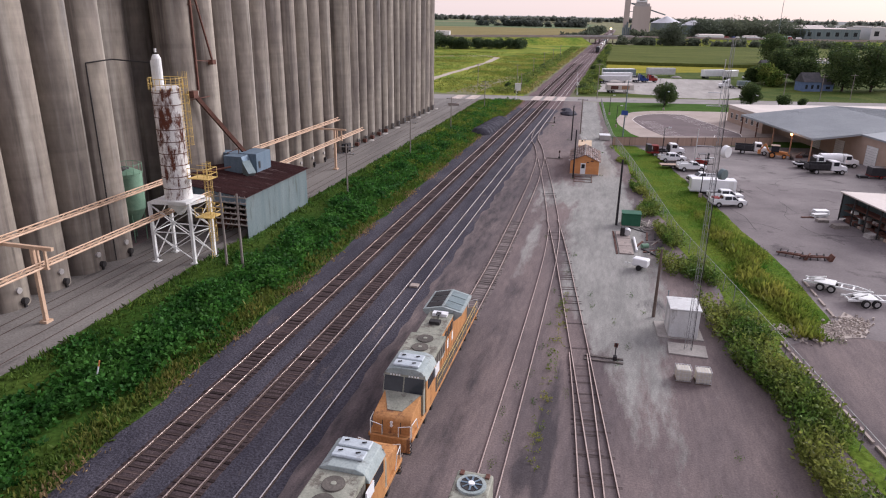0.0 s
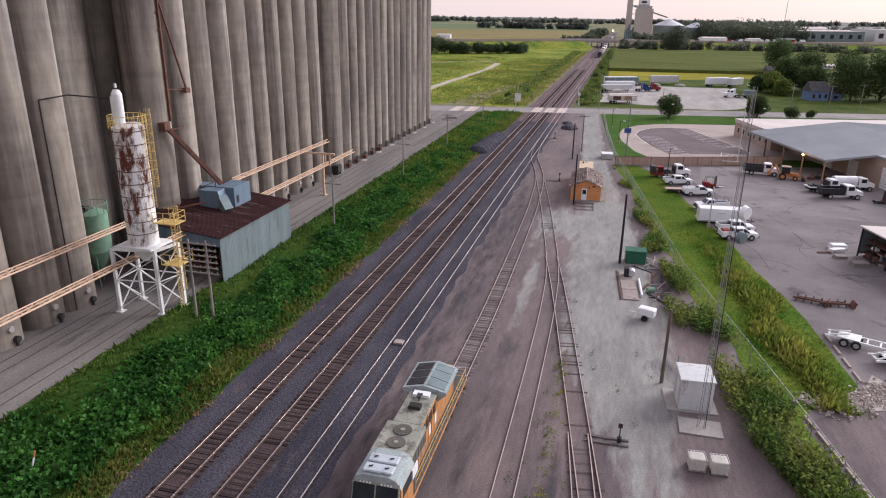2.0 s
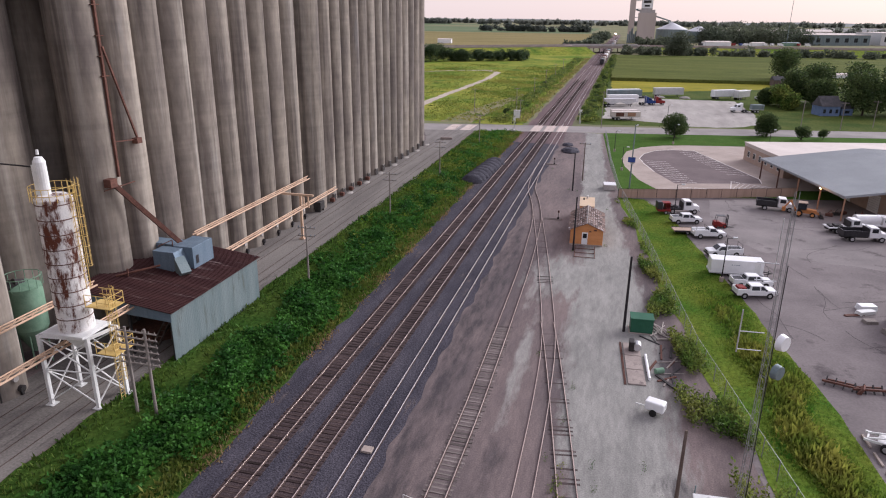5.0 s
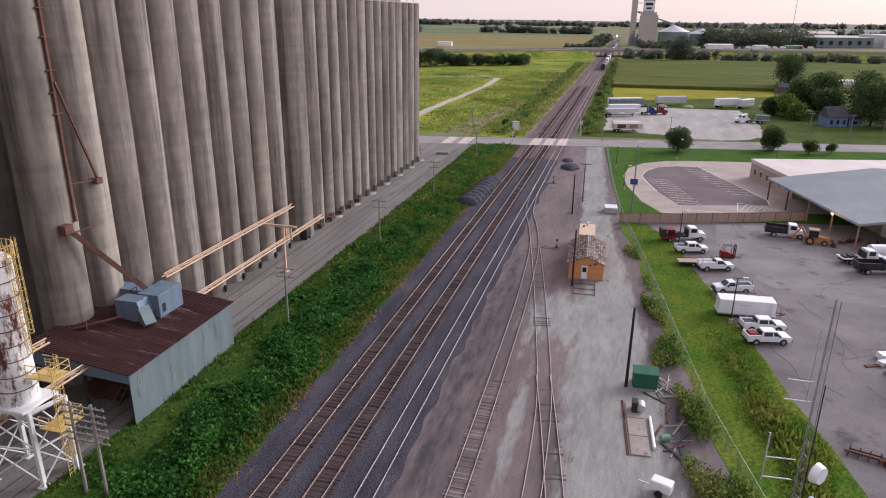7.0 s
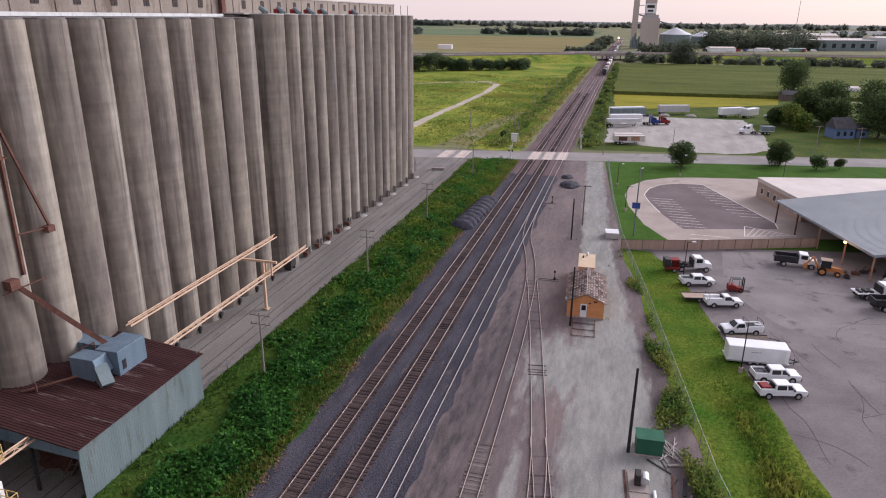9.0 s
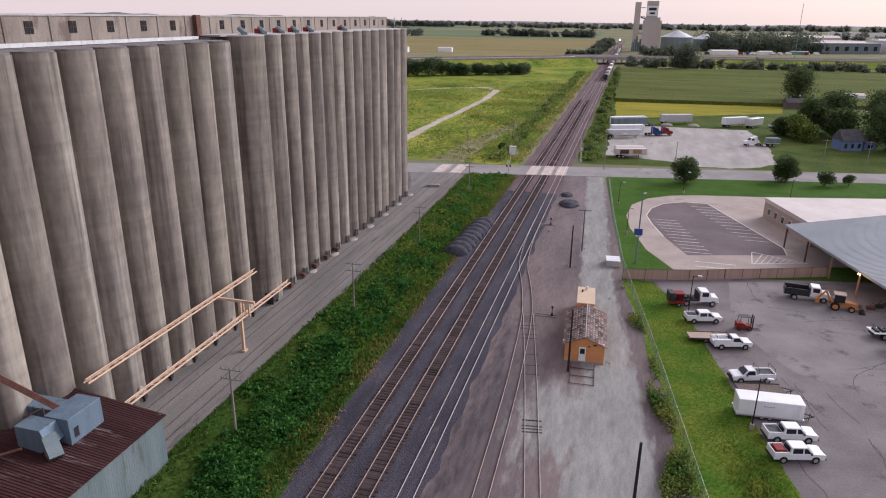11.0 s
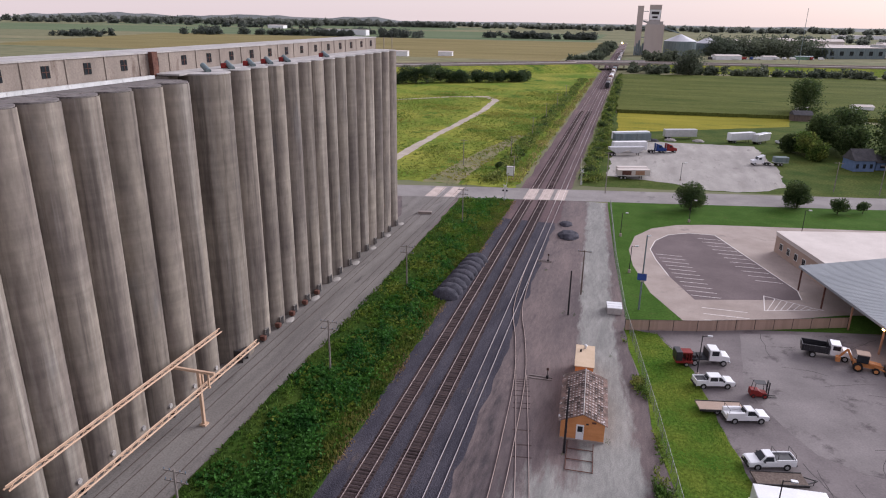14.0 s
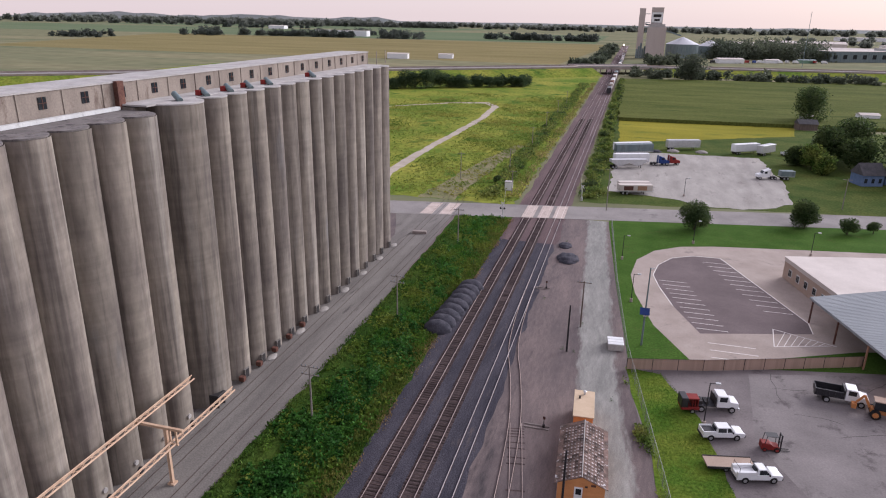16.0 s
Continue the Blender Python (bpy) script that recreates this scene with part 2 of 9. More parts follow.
M["meadow"] = mat("meadow", (0.092, 0.155, 0.02), (0.255, 0.245, 0.046), 0.03, 0.5, 0.95, 0.6, fine=0.4, c3=(0.062, 0.115, 0.018), c3_at=0.58, spec=0.02, bump_dist=0.2)
# green and straw fields, lightened so the colour stands for distance haze
M["field_far"] = mat("hazed_far_fields", (0.115, 0.135, 0.075), (0.235, 0.21, 0.125), 0.004, 0.05, 0.95, 0.0, fine=0.2, stretch=(0.35, 2.2, 1), spec=0.02)
M["soy"] = mat("soy_field", (0.17, 0.165, 0.022), (0.275, 0.24, 0.032), 0.05, 1.5, 0.95, 0.4, fine=0.25, spec=0.02, stretch=(0.3, 1, 1), c3=(0.1, 0.13, 0.022), c3_at=0.6)
M["corn"] = mat("corn_field", (0.062, 0.08, 0.018), (0.112, 0.122, 0.034), 0.04, 1.2, 0.95, 0.8, fine=0.45, stretch=(0.25, 1.0, 1), bump_dist=0.3, spec=0.02, c3=(0.055, 0.075, 0.018), c3_at=0.58)
M["straw"] = mat("ripe_field", (0.165, 0.140, 0.06), (0.235, 0.195, 0.09), 0.012, 0.3, 0.95, 0.0, fine=0.2, stretch=(0.35, 2.0, 1), spec=0.02)
# crop green made duller and paler to paint in the haze
M["far_green"] = mat("hazed_green_field", (0.10, 0.14, 0.075), (0.15, 0.175, 0.10), 0.006, 0.1, 0.95, 0.0, fine=0.15, stretch=(0.3, 2.0, 1), spec=0.02)
M["old_railbed"] = mat("overgrown_railbed", (0.12, 0.135, 0.05), (0.24, 0.2, 0.12), 0.12, 2, 0.95, 0.4, fine=0.35)
M["yard_grass"] = mat("olive_grass", (0.04, 0.07, 0.016), (0.095, 0.11, 0.03), 0.09, 1.5, 0.95, 0.4, fine=0.4, spec=0.02)
M["silo"] = silo_mat()
M["yard"] = yard_mat()
M["silo_cap"] = mat("silo_cap", (0.31, 0.29, 0.275), (0.46, 0.435, 0.415), 0.4, 5, 0.9, 0.2, fine=0.12)
M["gallery"] = mat("gallery_concrete", (0.20, 0.167, 0.142), (0.29, 0.245, 0.207), 0.3, 5, 0.9, 0.2, fine=0.16, stretch=(1, 1, 0.35), c3=(0.15, 0.115, 0.095), c3_at=0.6)
M["rail"] = mat("worn_rail_head", (0.50, 0.395, 0.355), (0.62, 0.505, 0.46), 1, 8, 0.28, 0.0, 0.85, fine=0.1, spec=0.9)
M["track_bed"] = mat("oily_track_bed", (0.040, 0.029, 0.031), (0.085, 0.062, 0.061), 0.6, 8, 0.95, 0.8, fine=0.5, bump_dist=0.06, stretch=(1, 0.3, 1))
M["pale_block"] = mat("far_concrete", (0.40, 0.34, 0.31), (0.48, 0.42, 0.385), 0.05, 1, 0.9, 0.1, fine=0.08, stretch=(1, 1, 0.2))
M["rail_dark"] = mat("seldom_used_rail_head", (0.36, 0.28, 0.25), (0.52, 0.42, 0.375), 0.5, 8, 0.5, 0.1, 0.45, fine=0.2)
M["tie_dirt"] = mat("dirt_covered_tie", (0.062, 0.048, 0.046), (0.118, 0.092, 0.088), 1.2, 9, 0.95, 0.4, fine=0.3, stretch=(0.6, 2, 1), rnd=0.35)
M["tar"] = mat("grey_tar_roof", (0.13, 0.115, 0.11), (0.21, 0.19, 0.18), 0.5, 5, 0.95, 0.2, fine=0.15, c3=(0.07, 0.06, 0.06), c3_at=0.58)
M["tar_dark"] = mat("tar_seal", (0.05, 0.043, 0.043), (0.09, 0.078, 0.077), 0.5, 6, 0.8, 0.1, fine=0.2)
M["rail_top"] = mat("shiny_rail_head", (0.70, 0.63, 0.60), (0.80, 0.73, 0.70), 0.6, 8, 0.3, 0.0, 0.95, fine=0.08)
M["rail_side"] = mat("rusty_rail", (0.06, 0.042, 0.036), (0.10, 0.07, 0.06), 1, 8, 0.8, 0.2, 0.1, fine=0.2)
M["tie"] = mat("creosoted_tie", (0.026, 0.018, 0.018), (0.070, 0.050, 0.046), 1.5, 9, 0.9, 0.4, fine=0.3, stretch=(0.3, 3, 1), rnd=0.55)
M["tie_grey"] = mat("weathered_tie", (0.105, 0.088, 0.082), (0.20, 0.172, 0.158), 1.5, 9, 0.9, 0.4, fine=0.3, stretch=(0.3, 3, 1), rnd=0.45)
M["roof_rust"] = mat("rusty_roof", (0.041, 0.017, 0.018), (0.072, 0.034, 0.032), 0.5, 6, 0.8, 0.3, 0.1, fine=0.22, stretch=(0.12, 1.4, 1), c3=(0.22, 0.175, 0.165), c3_at=0.63)
M["galv"] = mat("galvanised_sheet", (0.138, 0.178, 0.186), (0.20, 0.24, 0.244), 0.5, 6, 0.55, 0.15, 0.25, fine=0.12, stretch=(1, 1, 0.15), c3=(0.125, 0.142, 0.135), c3_at=0.6)
M["galv_blue"] = mat("blue_grey_sheet", (0.118, 0.162, 0.21), (0.17, 0.22, 0.268), 0.6, 6, 0.55, 0.15, 0.2, fine=0.12, stretch=(1, 1, 0.2), c3=(0.09, 0.11, 0.13), c3_at=0.6)
M["white_rust"] = mat("rusted_white_paint", (0.60, 0.58, 0.56), (0.74, 0.72, 0.69), 0.55, 8, 0.6, 0.2, fine=0.12, c3=(0.105, 0.036, 0.022), c3_at=0.515, stretch=(1.2, 1.2, 0.45))
M["white_steel"] = mat("white_steel", (0.6, 0.6, 0.58), (0.72, 0.72, 0.7), 0.8, 8, 0.55, 0.1, fine=0.08, c3=(0.25, 0.14, 0.09), c3_at=0.68)
M["yellow_steel"] = mat("faded_yellow_steel", (0.48, 0.33, 0.10), (0.62, 0.46, 0.19), 1.2, 8, 0.6, 0.1, fine=0.1)
M["cream_steel"] = mat("cream_pipe", (0.47, 0.315, 0.215), (0.58, 0.42, 0.30), 0.6, 8, 0.6, 0.1, fine=0.1)
M["rust"] = mat("rusted_steel", (0.085, 0.042, 0.034), (0.155, 0.075, 0.056), 1, 8, 0.8, 0.2, 0.1, fine=0.25)
M["dark_steel"] = mat("dark_steel", (0.03, 0.028, 0.028), (0.06, 0.055, 0.055), 1, 8, 0.6, 0.1, 0.2, fine=0.2)
M["green_tank"] = mat("green_tank", (0.13, 0.22, 0.15), (0.20, 0.31, 0.22), 0.8, 8, 0.6, 0.1, fine=0.1)
M["green_box"] = mat("green_cabinet", (0.025, 0.095, 0.055), (0.04, 0.125, 0.075), 0.8, 8, 0.5, 0.1, fine=0.1)
M["hut_wall"] = mat("orange_tan_siding", (0.50, 0.22, 0.085), (0.60, 0.28, 0.115), 0.6, 8, 0.8, 0.15, fine=0.08, stretch=(1, 1, 3))
M["hut_roof"] = mat("worn_shingle", (0.06, 0.048, 0.042), (0.19, 0.125, 0.105), 0.8, 5, 0.9, 0.4, fine=0.2, c3=(0.5, 0.49, 0.5), c3_at=0.6, rnd=0.6)
M["tan_roof"] = mat("tan_roof", (0.50, 0.38, 0.26), (0.58, 0.45, 0.32), 0.6, 8, 0.8, 0.1, fine=0.06)
M["slab"] = mat("worn_slab", (0.25, 0.21, 0.19), (0.34, 0.29, 0.26), 0.5, 6, 0.9, 0.2, fine=0.15, c3=(0.16, 0.13, 0.12), c3_at=0.6)
M["wood_pole"] = mat("pole_wood", (0.10, 0.075, 0.062), (0.17, 0.135, 0.115), 1, 8, 0.9, 0.3, fine=0.2, stretch=(3, 3, 0.3))
M["wood_grey"] = mat("grey_wood", (0.19, 0.165, 0.15), (0.28, 0.25, 0.225), 1, 8, 0.9, 0.3, fine=0.2, stretch=(3, 3, 0.3))
M["wood_pale"] = mat("bleached_wood", (0.34, 0.30, 0.275), (0.46, 0.42, 0.385), 1, 8, 0.9, 0.3, fine=0.2, stretch=(3, 3, 0.3))
M["black_pole"] = mat("black_pole", (0.02, 0.018, 0.02), (0.04, 0.036, 0.038), 1, 8, 0.7, 0.1, fine=0.2)
M["bldg_wall"] = mat("tan_block_wall", (0.34, 0.255, 0.20), (0.41, 0.315, 0.255), 0.5, 6, 0.85, 0.15, fine=0.08)
M["roof_grey"] = mat("grey_metal_roof", (0.25, 0.265, 0.275), (0.30, 0.315, 0.325), 0.15, 4, 0.6, 0.05, 0.1, fine=0.06)
M["roof_white"] = mat("pale_membrane_roof", (0.50, 0.445, 0.405), (0.60, 0.54, 0.495), 0.15, 4, 0.8, 0.05, fine=0.05)
M["white_paint"] = mat("white_paint", (0.68, 0.68, 0.68), (0.78, 0.78, 0.78), 0.5, 6, 0.35, 0.0, fine=0.04, spec=0.5)
M["shelter"] = mat("stained_white_sheet", (0.48, 0.48, 0.47), (0.60, 0.60, 0.59), 0.8, 6, 0.6, 0.1, fine=0.08, stretch=(1, 1, 0.3), c3=(0.36, 0.35, 0.33), c3_at=0.6)
M["tote"] = mat("yellowed_plastic", (0.50, 0.46, 0.38), (0.62, 0.59, 0.52), 1.5, 6, 0.5, 0.0, fine=0.08)
M["glass"] = mat("dark_glass", (0.012, 0.014, 0.018), (0.03, 0.034, 0.04), 0.5, 4, 0.08, 0.0, fine=0.05, spec=0.35)
M["tyre"] = mat("tyre_rubber", (0.018, 0.017, 0.017), (0.03, 0.029, 0.028), 2, 10, 0.85, 0.2, fine=0.15)
M["rim"] = mat("wheel_rim", (0.4, 0.4, 0.4), (0.55, 0.55, 0.55), 2, 10, 0.4, 0.0, 0.7, fine=0.08)
M["black_paint"] = mat("black_paint", (0.018, 0.017, 0.02), (0.032, 0.03, 0.034), 1, 6, 0.45, 0.0, fine=0.1, spec=0.4)
M["red_paint"] = mat("red_paint", (0.17, 0.022, 0.02), (0.24, 0.034, 0.03), 1, 6, 0.5, 0.0, fine=0.1)
M["blue_paint"] = mat("blue_paint", (0.022, 0.045, 0.15), (0.032, 0.06, 0.2), 1, 6, 0.45, 0.0, fine=0.08)
M["orange_paint"] = mat("orange_paint", (0.42, 0.17, 0.06), (0.5, 0.22, 0.08), 1, 6, 0.5, 0.0, fine=0.1)
M["silver"] = mat("dull_aluminium", (0.5, 0.5, 0.51), (0.6, 0.6, 0.61), 1, 6, 0.4, 0.0, 0.6, fine=0.06)
M["loco_orange"] = mat("weathered_orange_yellow", (0.36, 0.165, 0.06), (0.46, 0.24, 0.10), 0.8, 7, 0.6, 0.1, fine=0.2, c3=(0.19, 0.09, 0.05), c3_at=0.58, stretch=(1, 1, 0.3))
M["loco_grey"] = mat("sooty_grey_roof", (0.20, 0.205, 0.165), (0.31, 0.305, 0.25), 0.7, 7, 0.65, 0.1, fine=0.2, c3=(0.13, 0.115, 0.095), c3_at=0.56)
M["loco_blue_grey"] = mat("light_grey_roof", (0.24, 0.28, 0.275), (0.34, 0.375, 0.36), 0.8, 7, 0.5, 0.1, fine=0.15, c3=(0.19, 0.20, 0.195), c3_at=0.58)
M["loco_walk"] = mat("dirty_walkway", (0.075, 0.068, 0.06), (0.13, 0.115, 0.1), 0.9, 8, 0.85, 0.2, fine=0.25)
M["loco_hatch"] = mat("bluish_hatch_cover", (0.36, 0.40, 0.43), (0.46, 0.50, 0.52), 1, 7, 0.5, 0.1, fine=0.12, c3=(0.25, 0.25, 0.25), c3_at=0.6)
M["chain"] = mat("grey_fence_wire", (0.22, 0.22, 0.22), (0.3, 0.3, 0.3), 2, 8, 0.5, 0.0, 0.4, fine=0.1)
M["tan_fence"] = mat("tan_slatted_fence", (0.36, 0.255, 0.195), (0.43, 0.315, 0.25), 0.8, 6, 0.85, 0.1, fine=0.08, rnd=0.08)
M["rock"] = mat("pale_stone", (0.31, 0.265, 0.232), (0.44, 0.385, 0.34), 1.5, 6, 0.9, 0.3, fine=0.18)
M["coal"] = mat("dark_ballast_pile", (0.040, 0.040, 0.050), (0.078, 0.074, 0.088), 0.8, 7, 0.95, 0.8, fine=0.4, bump_dist=0.08)
M["bark"] = mat("bark", (0.055, 0.042, 0.034), (0.09, 0.07, 0.055), 2, 8, 0.95, 0.5, fine=0.25)
M["leaf_weed"] = leaf_mat("weed_leaves", (0.024, 0.088, 0.014), (0.062, 0.165, 0.026), 0.35, 0.45, 1.6)
M["leaf_grass"] = leaf_mat("grass_blades", (0.036, 0.098, 0.014), (0.105, 0.148, 0.026), 0.14)
M["leaf_bank"] = leaf_mat("bank_blades", (0.062, 0.155, 0.016), (0.17, 0.21, 0.03), 0.16, 0.6, 1.4)
M["leaf_meadow"] = leaf_mat("meadow_leaves", (0.10, 0.165, 0.022), (0.25, 0.24, 0.05), 0.05, 0.75, 1.25)
M["leaf_straw"] = leaf_mat("yellowed_grass", (0.17, 0.165, 0.05), (0.27, 0.22, 0.09), 0.1)
M["leaf_hedge"] = leaf_mat("hedge_leaves", (0.038, 0.065, 0.03), (0.07, 0.098, 0.042), 0.08, 0.6, 1.4)
M["leaf_edge"] = leaf_mat("edge_grass_blades", (0.075, 0.125, 0.018), (0.175, 0.175, 0.04), 0.2, 0.7, 1.3)
M["leaf_fence"] = leaf_mat("fence_weed_leaves", (0.072, 0.135, 0.024), (0.20, 0.215, 0.05), 0.3)
# distance haze put into the colour: leaves greyed, and paled farthest off
M["leaf_hazed"] = leaf_mat("hazed_distant_leaves", (0.135, 0.15, 0.125), (0.18, 0.19, 0.16), 0.004, 0.85, 1.15)
M["leaf_haze_blue"] = leaf_mat("hazy_belt_leaves", (0.062, 0.075, 0.066), (0.10, 0.112, 0.092), 0.008, 0.8, 1.2)
M["leaf_olive"] = leaf_mat("tall_grass_blades", (0.105, 0.17, 0.022), (0.235, 0.235, 0.045), 0.25, 0.65, 1.35)
M["leaf_tan"] = leaf_mat("dry_grass", (0.19, 0.135, 0.065), (0.28, 0.195, 0.10), 0.3, 0.7, 1.3)
M["leaf_tree"] = leaf_mat("tree_leaves", (0.042, 0.072, 0.024), (0.088, 0.118, 0.038), 0.3, 0.5, 1.5)
M["leaf_bush"] = leaf_mat("bush_leaves", (0.07, 0.13, 0.024), (0.19, 0.215, 0.048), 0.3)
# lightened green-grey: some of the distance haze is put into this colour
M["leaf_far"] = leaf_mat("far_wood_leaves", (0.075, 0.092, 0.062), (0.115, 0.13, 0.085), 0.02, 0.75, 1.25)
M["ochre"] = mat("ochre_brick", (0.3, 0.17, 0.11), (0.38, 0.23, 0.15), 1, 8, 0.9, 0.1, fine=0.1)
M["house_blue"] = mat("blue_siding", (0.10, 0.145, 0.24), (0.14, 0.19, 0.30), 0.8, 8, 0.8, 0.1, fine=0.06)
M["shingle_dark"] = mat("dark_shingle", (0.06, 0.058, 0.062), (0.1, 0.096, 0.1), 0.8, 8, 0.9, 0.2, fine=0.15)
# wooded ridges coloured as seen through haze, which is put into the base colour
M["haze_hill"] = mat("hazed_hill", (0.15, 0.165, 0.16), (0.21, 0.215, 0.205), 0.004, 0.03, 0.95, 0.0, fine=0.15)
M["lamp_glow"] = glow_mat("sodium_lamp", (1.0, 0.45, 0.12), 14.0)
M["head_glow"] = glow_mat("headlight", (1.0, 0.78, 0.45), 60.0)


# ---- mesh helpers ----
def part(name, bm, material, parent=None, label="", smooth=False):
    """Links a bmesh as one mesh object under a thing."""
    me = bpy.data.meshes.new(name)
    bm.to_mesh(me)
    bm.free()
    return part_mesh(name, me, material, parent, label, smooth)


def part_mesh(name, me, material, parent=None, label="", smooth=False):
    if not me.materials:
        me.materials.append(material)
    if smooth:
        me.shade_smooth()
        me.set_sharp_from_angle(angle=radians(35))
    ob = new(name, me)
    if parent is not None:
        ob.parent = parent
    if label:
        ob["label"] = label
    return ob


def thing(name, label, category, x=0, y=0, z=0, rz=0, group="", kind=""):
    ob = new(name)
    ob.matrix_basis = pose(x, y, z, 0, 0, rz)
    return tagged(ob, label, category, group, kind)


def BM():
    return bmesh.new()


def box(bm, x0, x1, y0, y1, z0, z1, m=None):
    v = [bm.verts.new((x, y, z)) for z in (z0, z1) for x, y in ((x0, y0), (x1, y0), (x1, y1), (x0, y1))]
    if m is not None:
        for q in v:
            q.co = m @ q.co
    for f in ((3, 2, 1, 0), (4, 5, 6, 7), (0, 1, 5, 4), (1, 2, 6, 5), (2, 3, 7, 6), (3, 0, 4, 7)):
        bm.faces.new([v[i] for i in f])
    return v


def bevel(bm, w, seg=1):
    bmesh.ops.bevel(bm, geom=list(bm.edges), offset=w, segments=seg, affect="EDGES", profile=0.6)


def rod(bm, p0, p1, r0, r1=None, seg=8, caps=True):
    """A tapered round bar from p0 to p1."""
    p0, p1 = Vector(p0), Vector(p1)
    r1 = r0 if r1 is None else r1
    q = (p1 - p0).to_track_quat("Z", "Y")
    a, b = [], []
    for i in range(seg):
        c, s = math.cos(2 * math.pi * i / seg), math.sin(2 * math.pi * i / seg)
        d = q @ Vector((c, s, 0))
        a.append(bm.verts.new(p0 + d * r0))
        b.append(bm.verts.new(p1 + d * r1))
    for i in range(seg):
        j = (i + 1) % seg
        bm.faces.new((a[i], a[j], b[j], b[i]))
    if caps:
        bm.faces.new(a[::-1])
        bm.faces.new(b)


def bar(bm, p0, p1, w, h):
    """A square bar from p0 to p1."""
    p0, p1 = Vector(p0), Vector(p1)
    d = p1 - p0
    m = Matrix.Translation(p0) @ d.to_track_quat("Z", "Y").to_matrix().to_4x4()
    box(bm, -w / 2, w / 2, -h / 2, h / 2, 0, d.length, m)


def extrude_poly(bm, pts, axis, a, b):
    """Extrudes a polygon given in the two other axes from a to b along axis."""
    def at(u, v, w):
        return {"x": (w, u, v), "y": (u, w, v), "z": (u, v, w)}[axis]
    A = [bm.verts.new(at(u, v, a)) for u, v in pts]
    B = [bm.verts.new(at(u, v, b)) for u, v in pts]
    n = len(pts)
    bm.faces.new(A)
    bm.faces.new(B[::-1])
    for i in range(n):
        j = (i + 1) % n
        bm.faces.new((A[j], A[i], B[i], B[j]))
    bmesh.ops.recalc_face_normals(bm, faces=list(bm.faces))


def mesh_from(name, verts, faces):
    me = bpy.data.meshes.new(name)
    verts, faces = np.asarray(verts, np.float32), np.asarray(faces, np.int32)
    k = faces.shape[1]
    me.vertices.add(len(verts))
    me.vertices.foreach_set("co", verts.ravel())
    me.loops.add(faces.size)
    me.loops.foreach_set("vertex_index", faces.ravel())
    me.polygons.add(len(faces))
    me.polygons.foreach_set("loop_start", np.arange(len(faces), dtype=np.int32) * k)
    me.update(calc_edges=True)
    me.validate()
    return me


def patch(name, pts, z, material, label, category="ground", rough_edge=0.4, step=2.5, thick=0.0):
    """A flat sheet of ground with an uneven edge."""
    out = []
    n = len(pts)
    for i in range(n):
        a, b = Vector(pts[i]), Vector(pts[(i + 1) % n])
        k = max(1, int((b - a).length / step)) if rough_edge else 1
        k = min(k, 260)
        for j in range(k):
            p = a.lerp(b, j / k)
            if rough_edge:
                p = p + Vector((noise.noise((p.x * 0.31, p.y * 0.31, z * 50)), noise.noise((p.y * 0.29, p.x * 0.33, z * 50 + 7)))) * rough_edge * 1.6
            out.append((p.x, p.y))
    bm = BM()
    f = bm.faces.new([bm.verts.new((x, y, z)) for x, y in out])
    f.normal_update()
    if f.normal.z < 0:
        f.normal_flip()
    if thick:
        r = bmesh.ops.extrude_face_region(bm, geom=[f])
        for v in r["geom"]:
            if isinstance(v, bmesh.types.BMVert):
                v.co.z += thick
        bmesh.ops.recalc_face_normals(bm, faces=list(bm.faces))
    bmesh.ops.triangulate(bm, faces=[q for q in bm.faces if len(q.verts) > 4])
    return tagged(part(name, bm, material), label, category, kind="structure")


# ---- the ground ----
def road_y(x):
    return 229.5 + 0.205 * (x + 20)


def strip(x0, x1, off0, off1):
    return [(x0, road_y(x0) + off0), (x1, road_y(x1) + off0), (x1, road_y(x1) + off1), (x0, road_y(x0) + off1)]


patch("ground", [(-4500, -600), (4500, -600), (4500, 4800), (-4500, 4800)], 0.0, M["field_far"], "wide farmland in dull green and straw colours, paled by painted haze", rough_edge=0)
patch("ground", [(-400, 236), (-4, 236), (-4, 700), (-400, 700)], 0.02, M["meadow"], "bright green rough meadow beside the railway", rough_edge=1)
patch("ground", [(-900, 860), (-60, 860), (-20, 1540), (-1100, 1540)], 0.02, M["straw"], "straw-coloured ripe field beyond the overpass", rough_edge=0)
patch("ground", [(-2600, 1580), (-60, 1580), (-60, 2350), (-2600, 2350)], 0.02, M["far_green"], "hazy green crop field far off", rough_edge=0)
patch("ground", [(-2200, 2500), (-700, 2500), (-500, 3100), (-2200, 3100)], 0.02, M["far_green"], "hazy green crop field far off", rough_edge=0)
patch("ground", [(20, 420), (700, 470), (700, 800), (14, 672)], 0.03, M["corn"], "dark green corn field in rows", "field", rough_edge=0.6, thick=1.8)
patch("ground", [(22, 352), (100, 398), (108, 440), (20, 424)], 0.045, M["soy"], "yellow-green soybean field", "field", rough_edge=0.6)
patch("ground", [(14, 246), (130, 262), (220, 420), (16, 420)], 0.016, M["yard_grass"], "rough olive grass round the truck yard", "grass", rough_edge=0.6)
# yard: one sheet whose surface shifts from dirt to gravel with use
gx, gy = np.meshgrid(np.linspace(-46, 80, 253), np.linspace(-60, 228, 481))
ygrid = gy.ravel()
xgrid = gx.ravel()
road_c = np.interp(ygrid, [-60, 20, 45, 60, 84, 112, 140, 160, 226], [44, 36, 32, 30.2, 28.6, 27.4, 24.6, 23.2, 19.6])
